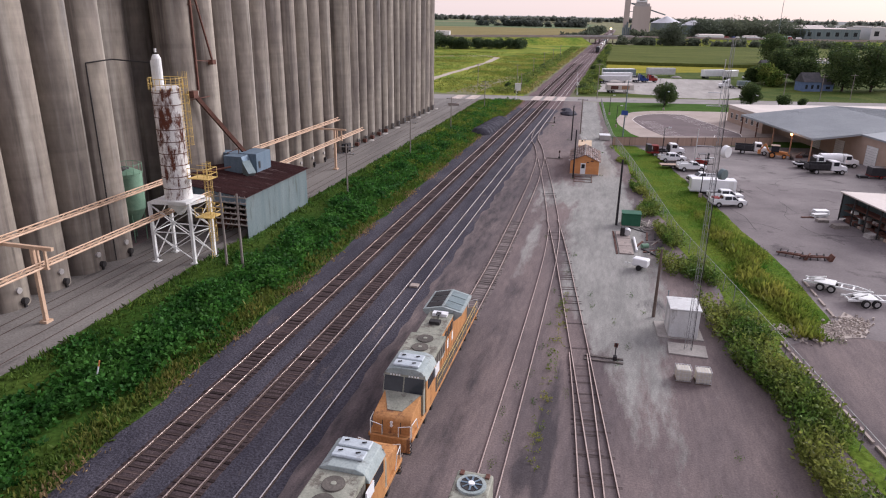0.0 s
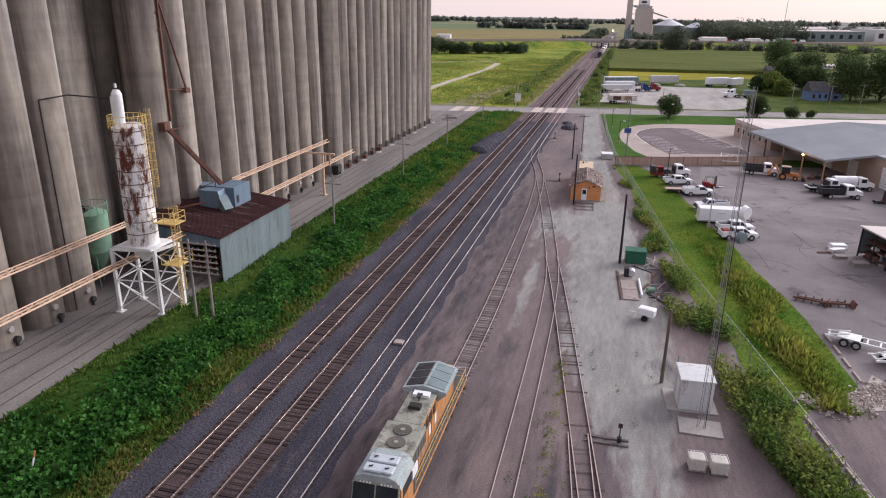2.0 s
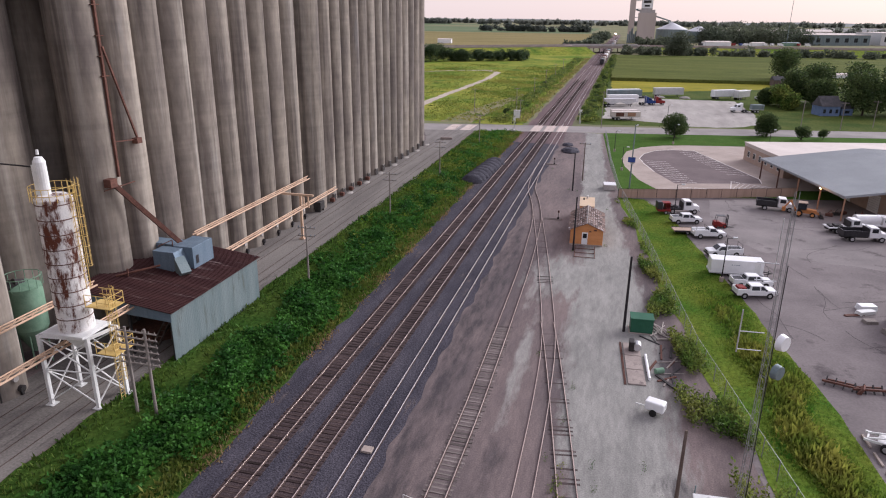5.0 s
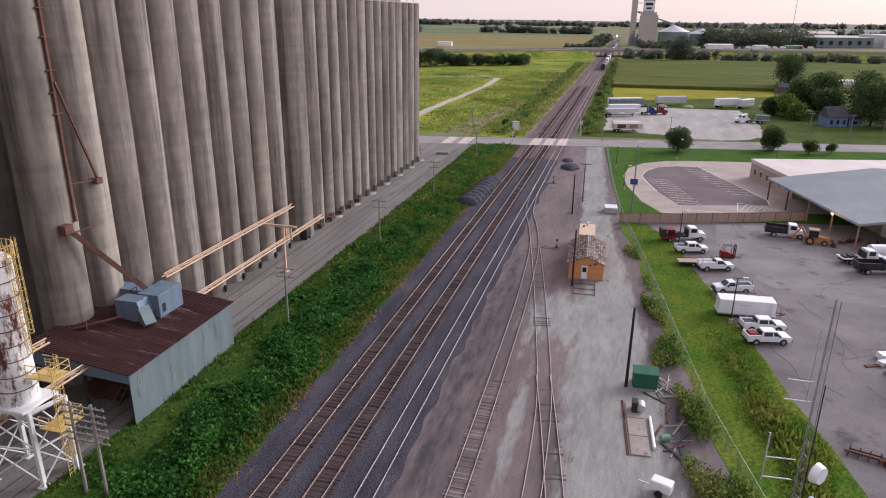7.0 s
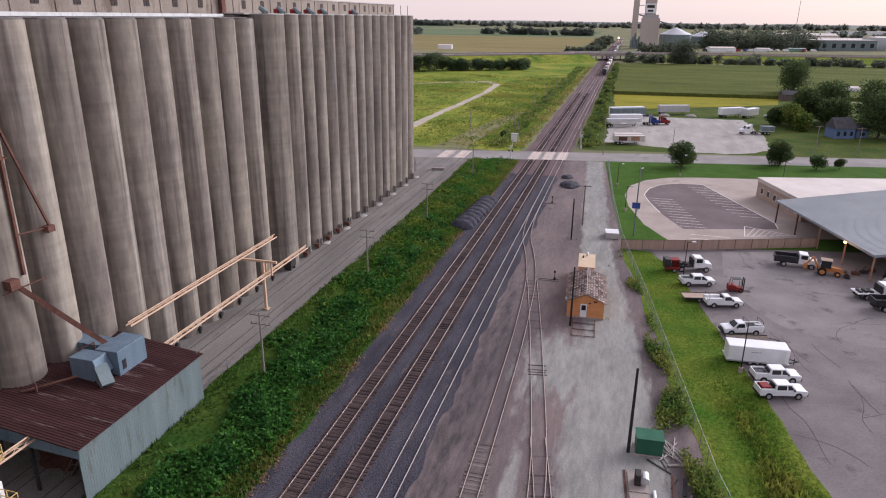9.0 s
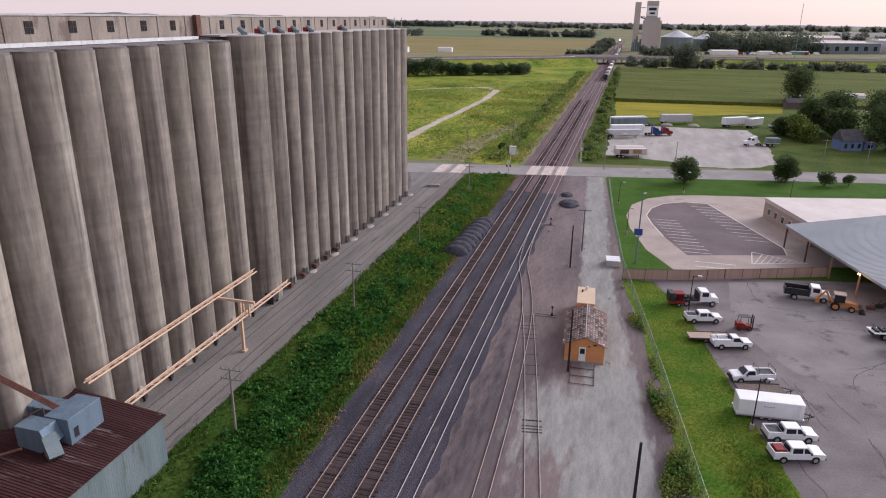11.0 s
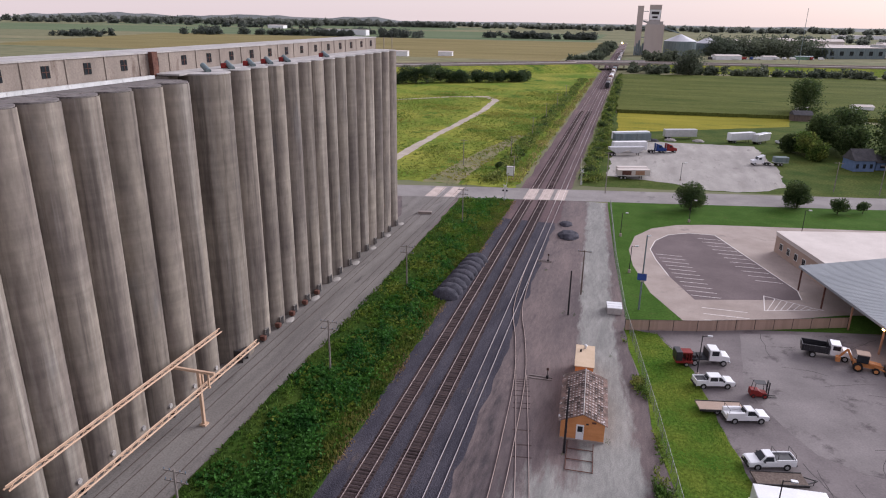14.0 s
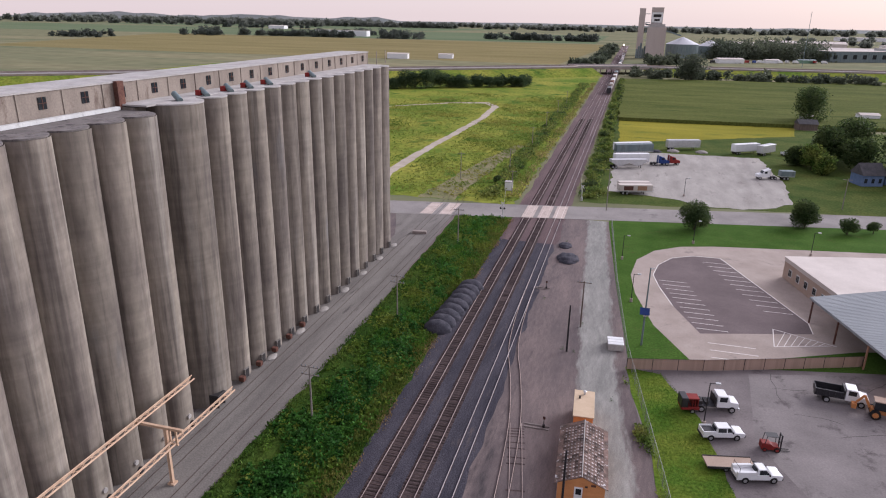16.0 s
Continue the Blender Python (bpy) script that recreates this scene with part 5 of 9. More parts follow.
part("hopper_cone", bm, M["white_steel"], tower)
bm = BM()
rod(bm, (0.1, -0.1, 19.4), (0.1, -0.1, 19.7), 1.5, 1.1, 36)
part("bin_roof", bm, M["white_rust"], tower)
bm = BM()
rod(bm, (-0.6, -0.2, 19.5), (-0.6, -0.2, 22.5), 0.5, 0.5, 16)
box(bm, -1.0, -0.5, -0.7, -0.3, 19.7, 22.3)
rod(bm, (-0.6, -0.2, 22.5), (-0.6, -0.2, 22.9), 0.5, 0.3, 16)
rod(bm, (-0.6, -0.2, 23.1), (-0.6, -0.2, 23.5), 0.12, 0.12, 8)
part("bin_vent_filter", bm, M["white_steel"], tower, "white filter stack")
for zz in (19.9, 20.5):
    bm = BM()
    n = 20
    for k in range(n):
        a, b = 2 * math.pi * k / n, 2 * math.pi * (k + 1) / n
        rod(bm, (0.1 + 1.75 * math.cos(a), -0.1 + 1.75 * math.sin(a), zz), (0.1 + 1.75 * math.cos(b), -0.1 + 1.75 * math.sin(b), zz), 0.035, 0.035, 5)
        if zz > 20:
            rod(bm, (0.1 + 1.75 * math.cos(a), -0.1 + 1.75 * math.sin(a), 19.3), (0.1 + 1.75 * math.cos(a), -0.1 + 1.75 * math.sin(a), 20.5), 0.03, 0.03, 5)
    part("guard_rail", bm, M["yellow_steel"], tower, "faded yellow top railing")


def ladder(parent, x, y, z0, z1, cage=True, face=1):
    """A caged ladder standing at x, y; it faces along +x."""
    bm = BM()
    for s in (-0.25, 0.25):
        rod(bm, (x, y + s, z0), (x, y + s, z1), 0.035, 0.035, 6)
    k = z0 + 0.3
    while k < z1:
        rod(bm, (x, y - 0.25, k), (x, y + 0.25, k), 0.02, 0.02, 5)
        k += 0.35
    lad = part("ladder", bm, M["yellow_steel"], parent, "faded yellow caged ladder")
    if cage:
        bm = BM()
        k = z0 + 2.2
        while k < z1 + 0.8:
            pts = [(x + face * 0.75 * math.sin(a), y - 0.4 * math.cos(a), k) for a in np.linspace(0, math.pi, 7)]
            for p, q in zip(pts, pts[1:]):
                rod(bm, p, q, 0.025, 0.025, 5)
            k += 0.9
        for a in np.linspace(0, math.pi, 7):
            rod(bm, (x + face * 0.75 * math.sin(a), y - 0.4 * math.cos(a), z0 + 2.2), (x + face * 0.75 * math.sin(a), y - 0.4 * math.cos(a), z1 + 0.8), 0.018, 0.018, 5)
        part("cage", bm, M["yellow_steel"], lad)


ladder(tower, 1.75, 0.3, 11.2, 20.4)
ladder(tower, 3.6, 0.2, 0.3, 10.8)
for x0, x1, y0, y1, z0 in ((1.9, 4.4, -0.6, 1.2, 9.7), (2.6, 4.6, -1.0, 1.4, 5.4)):
    bm = BM()
    box(bm, x0, x1, y0, y1, z0, z0 + 0.08)
    land = part("landing", bm, M["yellow_steel"], tower, "yellow ladder landing")
    for px_, py_ in ((x0, y0), (x1, y0), (x1, y1), ((x0 + x1) / 2, y0), ((x0 + x1) / 2, y1)):
        bm = BM()
        rod(bm, (px_, py_, z0), (px_, py_, z0 + 1.2), 0.04, 0.04, 5)
        part("post", bm, M["yellow_steel"], land)
    for zz in (z0 + 0.6, z0 + 1.2):
        for p, q in (((x0, y0), (x1, y0)), ((x1, y0), (x1, y1)), ((x1, y1), (x0, y1))):
            bm = BM()
            rod(bm, (*p, zz), (*q, zz), 0.035, 0.035, 5)
            part("rail", bm, M["yellow_steel"], land)
bm = BM()  # blow pipe to the silos
rod(bm, (-0.6, -0.2, 22.0), (-5.5, -1.0, 22.3), 0.07, 0.07, 8)
rod(bm, (-5.5, -1.0, 22.3), (-6.9, -3.2, 22.0), 0.07, 0.07, 8)
rod(bm, (-6.9, -3.2, 22.0), (-6.7, -3.4, 0.2), 0.07, 0.07, 8)
part("blow_pipe", bm, M["dark_steel"], tower)

# green cyclone and dark blower beside the silos
cyc = thing("dust_collector", "pale green cyclone dust collector on legs", "dust collector", -28.4, 61.8, 0)
bm = BM()
rod(bm, (0, 0, 4.2), (0, 0, 8.6), 1.65, 1.65, 24)
rod(bm, (0, 0, 1.5), (0, 0, 4.2), 0.3, 1.65, 24)
rod(bm, (0, 0, 8.6), (0, 0, 9.1), 1.65, 0.7, 24)
part("cyclone", bm, M["green_tank"], cyc, smooth=True)
bm = BM()
for a in range(4):
    c, s = math.cos(a * math.pi / 2 + 0.6), math.sin(a * math.pi / 2 + 0.6)
    rod(bm, (1.3 * c, 1.3 * s, 0), (1.3 * c, 1.3 * s, 5), 0.08, 0.08, 6)
part("frame", bm, M["green_tank"], cyc)
for k in range(14):
    a, b = 2 * math.pi * k / 14, 2 * math.pi * (k + 1) / 14
    bm = BM()
    rod(bm, (1.75 * math.cos(a), 1.75 * math.sin(a), 8.5), (1.75 * math.cos(a), 1.75 * math.sin(a), 9.7), 0.04, 0.04, 5)
    part("guard_post", bm, M["green_tank"], cyc)
    bm = BM()
    rod(bm, (1.75 * math.cos(a), 1.75 * math.sin(a), 9.7), (1.75 * math.cos(b), 1.75 * math.sin(b), 9.7), 0.04, 0.04, 5)
    part("guard_rail", bm, M["green_tank"], cyc)
bm = BM()
pts = [(-0.9, -2.1, 0.0), (-0.9, -2.1, 7.6), (-0.7, -1.8, 8.6), (-0.2, -0.9, 9.2), (0, 0, 8.9)]
for p, q in zip(pts, pts[1:]):
    rod(bm, p, q, 0.45, 0.45, 14)
part("duct", bm, M["dark_steel"], cyc, "dark curved air duct", smooth=True)

# ---- pipe bridges along the silos ----


def pipe_bridge(x, y0, y1, z, label):
    th = thing("pipe_bridge", label, "pipe bridge", x, y0, z, group="pipe bridges")
    n = int((y1 - y0) / 1.2)
    for s, nm in ((-0.3, "chord"), (0.3, "chord")):
        bm = BM()
        rod(bm, (s, 0, 0), (s, y1 - y0, 0), 0.1, 0.1, 8)
        part(nm, bm, M["cream_steel"], th)
    bm = BM()
    rod(bm, (0.0, 0, 0.42), (0.0, y1 - y0, 0.42), 0.07, 0.07, 8)
    part("chord", bm, M["cream_steel"], th)
    bm = BM()
    for k in range(n):
        a, b = k * 1.2, (k + 1) * 1.2
        s = -0.3 if k % 2 else 0.3
        bar(bm, (s, a, 0), (0, b, 0.42), 0.05, 0.05)
        bar(bm, (-s, a, 0), (s, b, 0), 0.05, 0.05)
        bar(bm, (-s, b, 0), (0, a, 0.42), 0.05, 0.05)
    part("lacing", bm, M["cream_steel"], th)
    return th


pipe_bridge(-23.8, 12, 66.0, 7.6, "cream latticed pipe bridge along the silo wall")
pipe_bridge(-19.7, 12, 66.0, 5.6, "cream latticed pipe bridge over the lane")
pipe_bridge(-23.8, 83.4, 116.2, 7.6, "cream latticed pipe bridge along the silo wall")
pipe_bridge(-19.6, 83.4, 118.2, 5.6, "cream latticed pipe bridge over the lane")
for yy in (39.2, 106.6):
    g = thing("pipe_gantry", "cream painted steel T-post carrying the pipe bridges", "gantry", -20.5, yy, 0, group="pipe gantries")
    bm = BM()
    box(bm, -0.17, 0.17, -0.17, 0.17, 0, 7.35)
    box(bm, -0.4, 0.4, -0.4, 0.4, 0, 0.25)
    part("post", bm, M["cream_steel"], g)
    bm = BM()
    box(bm, -4.0, 2.2, -0.16, 0.16, 7.2, 7.5)
    part("crossbeam", bm, M["cream_steel"], g)
    bm = BM()
    box(bm, 0.4, 0.6, -0.1, 0.1, 5.5, 7.2)
    box(bm, 1.2, 1.4, -0.1, 0.1, 5.5, 7.2)
    box(bm, 0.35, 1.45, -0.12, 0.12, 5.35, 5.5)
    part("hanger", bm, M["cream_steel"], g)


# ---- yard hut ----
hut = thing("yard_hut", "small orange-tan hut with a peeling shingle gable roof", "hut", 21.3, 116.2, 0, 2.5)
HW, HL = 5.1, 10.6
bm = BM()
extrude_poly(bm, [(0, 0), (HW, 0), (HW, 2.55), (HW / 2, 3.65), (0, 2.55)], "y", 0, HL)
body = part("wall_shell", bm, M["hut_wall"], hut, "orange-tan painted walls")
bm = BM()
box(bm, -0.05, HW + 0.05, -0.05, HL + 0.05, 0.0, 0.22)
part("plinth", bm, M["concrete_pale"], hut)
bm = BM()
box(bm, 1.85, 2.75, -0.06, -0.005, 0.2, 2.2)
door = part("door", bm, M["white_paint"], hut, "white door with a dark pane")
bm = BM()
box(bm, 2.0, 2.6, -0.075, -0.061, 1.25, 2.0)
part("pane", bm, M["glass"], door)
bm = BM()
rod(bm, (2.66, -0.12, 1.1), (2.66, -0.06, 1.1), 0.04, 0.04, 8)
part("handle", bm, M["silver"], door)
bm = BM()
box(bm, 2.95, 3.25, -0.1, -0.005, 2.3, 2.45)
part("wall_lamp", bm, M["dark_steel"], hut)
bm = BM()
box(bm, 3.6, 4.1, -0.05, -0.005, 2.5, 2.75)
part("wall_vent", bm, M["rust"], hut)
for s in (0, 1):
    bm = BM()
    sl = math.hypot(HW / 2 + 0.3, 1.25)
    ang = math.atan2(1.1, HW / 2)
    m = Matrix.Translation((HW / 2, 0, 3.72)) @ Matrix.Rotation(ang if s else math.pi - ang, 4, "Y")
    box(bm, 0, sl, -0.25, HL + 0.25, -0.04, 0.04, m)
    bmesh.ops.recalc_face_normals(bm, faces=list(bm.faces))
    part("roof_slope", bm, M["hut_roof"], hut, "worn brown and grey shingles")
bm = BM()
rod(bm, (HW / 2, -0.27, 3.78), (HW / 2, HL + 0.27, 3.78), 0.06, 0.06, 8)
part("ridge_cap", bm, M["silo_cap"], hut, "pale ridge cap")
# shingles: a stretch of loose, curled pieces over the slopes
bm = BM()
box(bm, -0.22, 0.22, -0.3, 0.3, 0, 0.018)
me_s = bpy.data.meshes.new("shingle")
bm.to_mesh(me_s)
bm.free()
me_s.materials.append(M["hut_roof"])
rng = random.Random(5)
for s in (-1, 1):
    for i in range(6):
        for j in range(17):
            u, v = 0.3 + 0.4 * i, 0.2 + 0.61 * j + rng.uniform(-0.1, 0.1)
            ob = new("shingle", me_s)
            ob.parent = hut
            ang = math.degrees(math.atan2(1.1, HW / 2))
            ob.matrix_basis = pose(HW / 2 + s * u * math.cos(radians(ang)), v, 3.775 - u * math.sin(radians(ang)), rng.uniform(-2.5, 2.5), s * (ang - rng.uniform(1, 5)), rng.uniform(-4, 4))
annex = thing("hut_annex", "small flat-roofed orange-tan annex beside the hut", "hut", 21.9, 128.8, 0, 2.5)
bm = BM()
box(bm, 0, 2.4, 0, 6.2, 0, 3.0)
part("wall_shell", bm, M["hut_wall"], annex)
bm = BM()
box(bm, -0.12, 2.52, -0.12, 6.32, 3.0, 3.14)
bevel(bm, 0.02)
part("roof", bm, M["tan_roof"], annex, "flat tan roof")
bm = BM()
rod(bm, (1.2, 5.3, 3.14), (1.2, 5.3, 3.6), 0.16, 0.16, 10)
rod(bm, (1.2, 5.3, 3.6), (1.2, 5.3, 3.75), 0.24, 0.1, 10)
part("roof_vent", bm, M["silver"], annex)
bm = BM()
rod(bm, (0.6, 4.2, 3.14), (0.6, 4.2, 3.5), 0.13, 0.13, 10)
part("roof_vent", bm, M["dark_steel"], annex)
rack = thing("parking_rack", "low rusty pipe frame lying before the hut door", "pipe frame", 22.5, 110.3, 0, 2.5)
for k in range(3):
    bm = BM()
    rod(bm, (0, 2.0 * k, 0.12), (3.0, 2.0 * k, 0.12), 0.05, 0.05, 6)
    part("crossbar", bm, M["rust"], rack)
for xx in (0, 3.0):
    bm = BM()
    rod(bm, (xx, 0, 0.12), (xx, 5.4, 0.12), 0.05, 0.05, 6)
    for yy in (0.1, 3.9):
        rod(bm, (xx, yy, 0), (xx, yy, 0.12), 0.05, 0.05, 6)
    part("side_bar", bm, M["rust"], rack)


# ---- poles ----
def pole(x, y, h, r, material, label, arms=(), lean=(0, 0), name="utility_pole", arm_dir=(1, 0), insul=True):
    th = thing(name, label, "pole", x, y, 0, group="poles")
    bm = BM()
    rod(bm, (0, 0, -0.05), (lean[0], lean[1], h), r, r * 0.7, 10)
    part("shaft", bm, material, th)
    for z, half in arms:
        bm = BM()
        ax, ay = arm_dir
        cx, cy = lean[0] * z / h, lean[1] * z / h
        bar(bm, (cx - ax * half, cy - ay * half + 0.14, z), (cx + ax * half, cy + ay * half + 0.14, z), 0.1, 0.12)
        arm = part("crossarm", bm, material, th)
        if insul:
            for k in (-0.9, -0.45, 0.45, 0.9):
                bm = BM()
                rod(bm, (cx + ax * half * k, cy + ay * half * k + 0.14, z + 0.06), (cx + ax * half * k, cy + ay * half * k + 0.14, z + 0.26), 0.05, 0.04, 6)
                part("insulator", bm, M["galv_blue"], arm)
    return th


for x, y, h in ((-11.2, 89.4, 8.2), (-11.1, 122.5, 8.2), (-10.8, 155.5, 8.2), (-10.9, 199, 8.4)):
    pole(x, y, h, 0.14, M["wood_grey"], "grey wooden telegraph pole with crossarms in the weeds", ((h - 0.4, 1.25), (h - 1.5, 1.25)))
h2 = thing("utility_pole", "twin grey wooden telegraph poles with stacked crossarms", "pole", -12.6, 56.8, 0, group="poles")
for xx in (0, 2.0):
    bm = BM()
    rod(bm, (xx, 0, -0.05), (xx, 0, 8.6), 0.15, 0.11, 10)
    part("shaft", bm, M["wood_grey"], h2)
for k in range(6):
    bm = BM()
    bar(bm, (-1.0, 0.16, 5.0 + 0.62 * k), (3.0, 0.16, 5.0 + 0.62 * k), 0.1, 0.12)
    arm = part("crossarm", bm, M["wood_grey"], h2)
    for j in range(7):
        bm = BM()
        rod(bm, (-0.9 + 0.63 * j, 0.16, 5.06 + 0.62 * k), (-0.9 + 0.63 * j, 0.16, 5.24 + 0.62 * k), 0.05, 0.04, 6)
        part("insulator", bm, M["wood_grey"], arm)
pole(30.0, 86.2, 9.2, 0.17, M["black_pole"], "dark bare wooden pole beside the gravel road", name="wooden_pole")
pole(33.9, 56.3, 7.0, 0.16, M["wood_pole"], "brown bare wooden pole near the equipment shelter", name="wooden_pole")
pole(22.1, 113.4, 8.6, 0.15, M["black_pole"], "dark wooden pole close to the hut wall", name="wooden_pole")
pole(19.0, 151.8, 8.0, 0.16, M["black_pole"], "dark bare wooden pole in weeds", name="wooden_pole")
pole(20.4, 161.5, 8.5, 0.14, M["wood_pole"], "wooden pole with one crossarm", ((8.2, 1.2),))
for x, y, h in ((-13.0, 280, 8), (-12.5, 330, 8), (-13, 380, 8), (-13, 430, 8), (-13, 480, 8), (-26, 262, 9), (-7, 250, 7), (21.4, 239, 12), (98, 262, 9), (110, 270, 9), (86, 262, 9)):
    pole(x, y, h, 0.14, M["wood_grey"], "grey wooden utility pole by the field", ((h - 0.4, 1.2),), insul=False)


def lamp_post(x, y, h, d=(1, 0), label="dark steel lamp post with a shoebox head"):
    th = thing("lamp_post", label, "lamp post", x, y, 0, group="lamp posts")
    bm = BM()
    rod(bm, (0, 0, 0), (0, 0, 0.7), 0.28, 0.26, 14)
    part("base", bm, M["concrete_pale"], th, "pale concrete footing")
    bm = BM()
    rod(bm, (0, 0, 0.6), (0, 0, h), 0.08, 0.06, 8)
    part("shaft", bm, M["black_pole"], th)
    bm = BM()
    bar(bm, (0, 0, h - 0.1), (d[0] * 0.7, d[1] * 0.7, h), 0.06, 0.06)
    part("arm", bm, M["black_pole"], th)
    bm = BM()
    cx, cy = d[0] * 0.95, d[1] * 0.95
    box(bm, cx - 0.32, cx + 0.32, cy - 0.2, cy + 0.2, h - 0.06, h + 0.14)
    bevel(bm, 0.03)
    part("lamp_head", bm, M["silver"], th)


for x, y in ((38.3, 136.2), (42.9, 106.0)):
    lamp_post(x, y, 6.4)
for x, y in ((26.5, 199.2), (28.7, 175.5), (42.6, 216), (67.8, 214.8), (43.2, 263)):
    lamp_post(x, y, 5.6)

# tall slim pole with a solar panel on the lawn
sp = thing("solar_pole", "tall grey steel pole with a blue solar panel", "pole", 30.5, 157.6, 0)
bm = BM()
rod(bm, (0, 0, 0), (0, 0, 13.5), 0.16, 0.1, 10)
part("shaft", bm, M["galv"], sp)
bm = BM()
box(bm, -0.75, 0.75, -0.05, 0.05, -0.6, 0.6, Matrix.Translation((-0.1, -0.4, 6.2)) @ Matrix.Rotation(radians(-40), 4, "X"))
part("solar_panel", bm, M["blue_paint"], sp, "tilted blue solar panel")
bm = BM()
box(bm, -0.3, 0.4, -0.2, 0.2, 5.2, 5.7)
part("control_box", bm, M["silver"], sp)
bm = BM()
rod(bm, (0.1, 0, 13.3), (0.6, 0, 13.5), 0.12, 0.12, 8)
part("camera_head", bm, M["white_paint"], sp)

# lattice radio mast with dishes
mast = thing("radio_mast", "slim grey lattice radio mast with round dishes", "radio mast", 36.5, 50.0, 0)
bm = BM()
box(bm, -1.6, 1.6, -1.2, 1.0, 0, 0.12)
part("footing", bm, M["gravel"], mast, "square concrete footing")
B = [(-0.26, -0.18), (0.26, -0.18), (0, 0.3)]


def mast_pt(i, z):
    k = 1 - 0.55 * z / 26.0
    return (B[i][0] * k, B[i][1] * k, z)


for i in range(3):
    bm = BM()
    rod(bm, mast_pt(i, 0.1), mast_pt(i, 26.0), 0.024, 0.018, 6)
    part("mast_leg", bm, M["chain"], mast)
bm = BM()
for k in range(34):
    z = 0.2 + 0.75 * k
    for i in range(3):
        j = (i + 1) % 3
        bar(bm, mast_pt(i, z), mast_pt(j, z + 0.75), 0.01, 0.01)
        bar(bm, mast_pt(i, z), mast_pt(j, z), 0.01, 0.01)
part("lacing", bm, M["chain"], mast)
bm = BM()
rod(bm, (0.35, -0.2, 0.1), (0.2, -0.15, 22), 0.03, 0.03, 6)
part("cable_run", bm, M["dark_steel"], mast)
bm = BM()
rod(bm, (0.5, -0.3, 17.6), (0.75, -0.55, 17.6), 0.5, 0.42, 20)
part("dish", bm, M["white_paint"], mast, "white round dish", smooth=True)
bm = BM()
rod(bm, (0.5, -0.3, 15.8), (0.75, -0.55, 15.8), 0.45, 0.4, 20)
part("dish", bm, M["galv"], mast, "grey round dish", smooth=True)
bm = BM()
for z in (16.8, 17.9):
    rod(bm, (-0.3, 0, z), (-1.6, -0.1, z), 0.03, 0.03, 6)
rod(bm, (-1.6, -0.1, 16.6), (-1.6, -0.1, 19.2), 0.04, 0.04, 6)
part("antenna_bracket", bm, M["silver"], mast)
bm = BM()
for z in (21.0, 22.0):
    rod(bm, (-0.2, 0, z), (-1.3, 0, z), 0.03, 0.03, 6)
rod(bm, (-0.35, 0.1, 21), (-0.35, 0.1, 24.5), 0.03, 0.03, 6)
part("antenna_bracket", bm, M["silver"], mast)

shel = thing("equipment_shelter", "white sheet-metal equipment shelter on a concrete pad", "shelter", 36.2, 53.5, 0, 4)
bm = BM()
box(bm, -2.2, 1.8, -1.5, 1.9, 0, 0.1)
part("pad", bm, M["gravel"], shel)
bm = BM()
box(bm, -1.3, 1.25, -1.3, 1.5, 0.1, 2.75)
bevel(bm, 0.03)
part("body", bm, M["shelter"], shel)
bm = BM()
box(bm, -1.4, 1.35, -1.4, 1.6, 2.75, 2.87)
bevel(bm, 0.03)
part("roof", bm, M["shelter"], shel, "pale stained flat roof")
bm = BM()
box(bm, -1.33, -1.305, -0.6, 0.4, 0.2, 2.2)
part("door", bm, M["white_steel"], shel)
bm = BM()
rod(bm, (-1.2, 1.75, 0), (-1.2, 1.75, 3.4), 0.05, 0.05, 6)
part("conduit", bm, M["galv"], shel)
for k, xx in enumerate((35.7, 37.2)):
    ib = thing("liquid_tote", "white plastic liquid tote in a wire cage on gravel", "tote", xx, 44.6, 0, 5, group="liquid totes")
    bm = BM()
    box(bm, -0.55, 0.55, -0.5, 0.5, 0.14, 1.1)
    bevel(bm, 0.12, 2)
    part("tank", bm, M["tote"], ib, "yellowed white bottle")
    cage = []
    for q in range(6):
        u = -0.57 + 0.228 * q
        cage += [((u, -0.52, 0.12), (u, -0.52, 1.14)), ((u, 0.52, 0.12), (u, 0.52, 1.14)), ((u, -0.52, 1.14), (u, 0.52, 1.14))]
    for z in (0.15, 0.5, 0.85, 1.14):
        cage += [((-0.57, -0.52, z), (0.57, -0.52, z)), ((-0.57, 0.52, z), (0.57, 0.52, z))]
    for p, q in cage:
        bm = BM()
        bar(bm, p, q, 0.025, 0.025)
        part("cage_bar", bm, M["silver"], ib)
    bm = BM()
    box(bm, -0.58, 0.58, -0.53, 0.53, 0.0, 0.12)
    part("pallet", bm, M["wood_pole"], ib)
gen = thing("air_compressor", "white towable air compressor on gravel", "compressor", 32.9, 69.4, 0, -20)
bm = BM()
box(bm, -0.85, 0.9, -0.55, 0.55, 0.45, 1.35)
bevel(bm, 0.16, 3)
part("body", bm, M["white_paint"], gen)
for s in (-1, 1):
    bm = BM()
    rod(bm, (0, s * 0.52, 0.32), (0, s * 0.72, 0.32), 0.32, 0.32, 16)
    part("wheel", bm, M["tyre"], gen)
bm = BM()
bar(bm, (-0.8, 0, 0.5), (-1.9, 0.1, 0.42), 0.09, 0.09)
rod(bm, (-1.5, 0.05, 0), (-1.5, 0.05, 0.5), 0.04, 0.04, 6)
part("tow_bar", bm, M["white_steel"], gen)
gb = thing("electrical_cabinet", "dark green metal electrical cabinet", "cabinet", 31.9, 87.0, 0, 3)
bm = BM()
box(bm, -1.25, 1.25, -0.9, 0.9, 0.08, 1.75)
bevel(bm, 0.04)
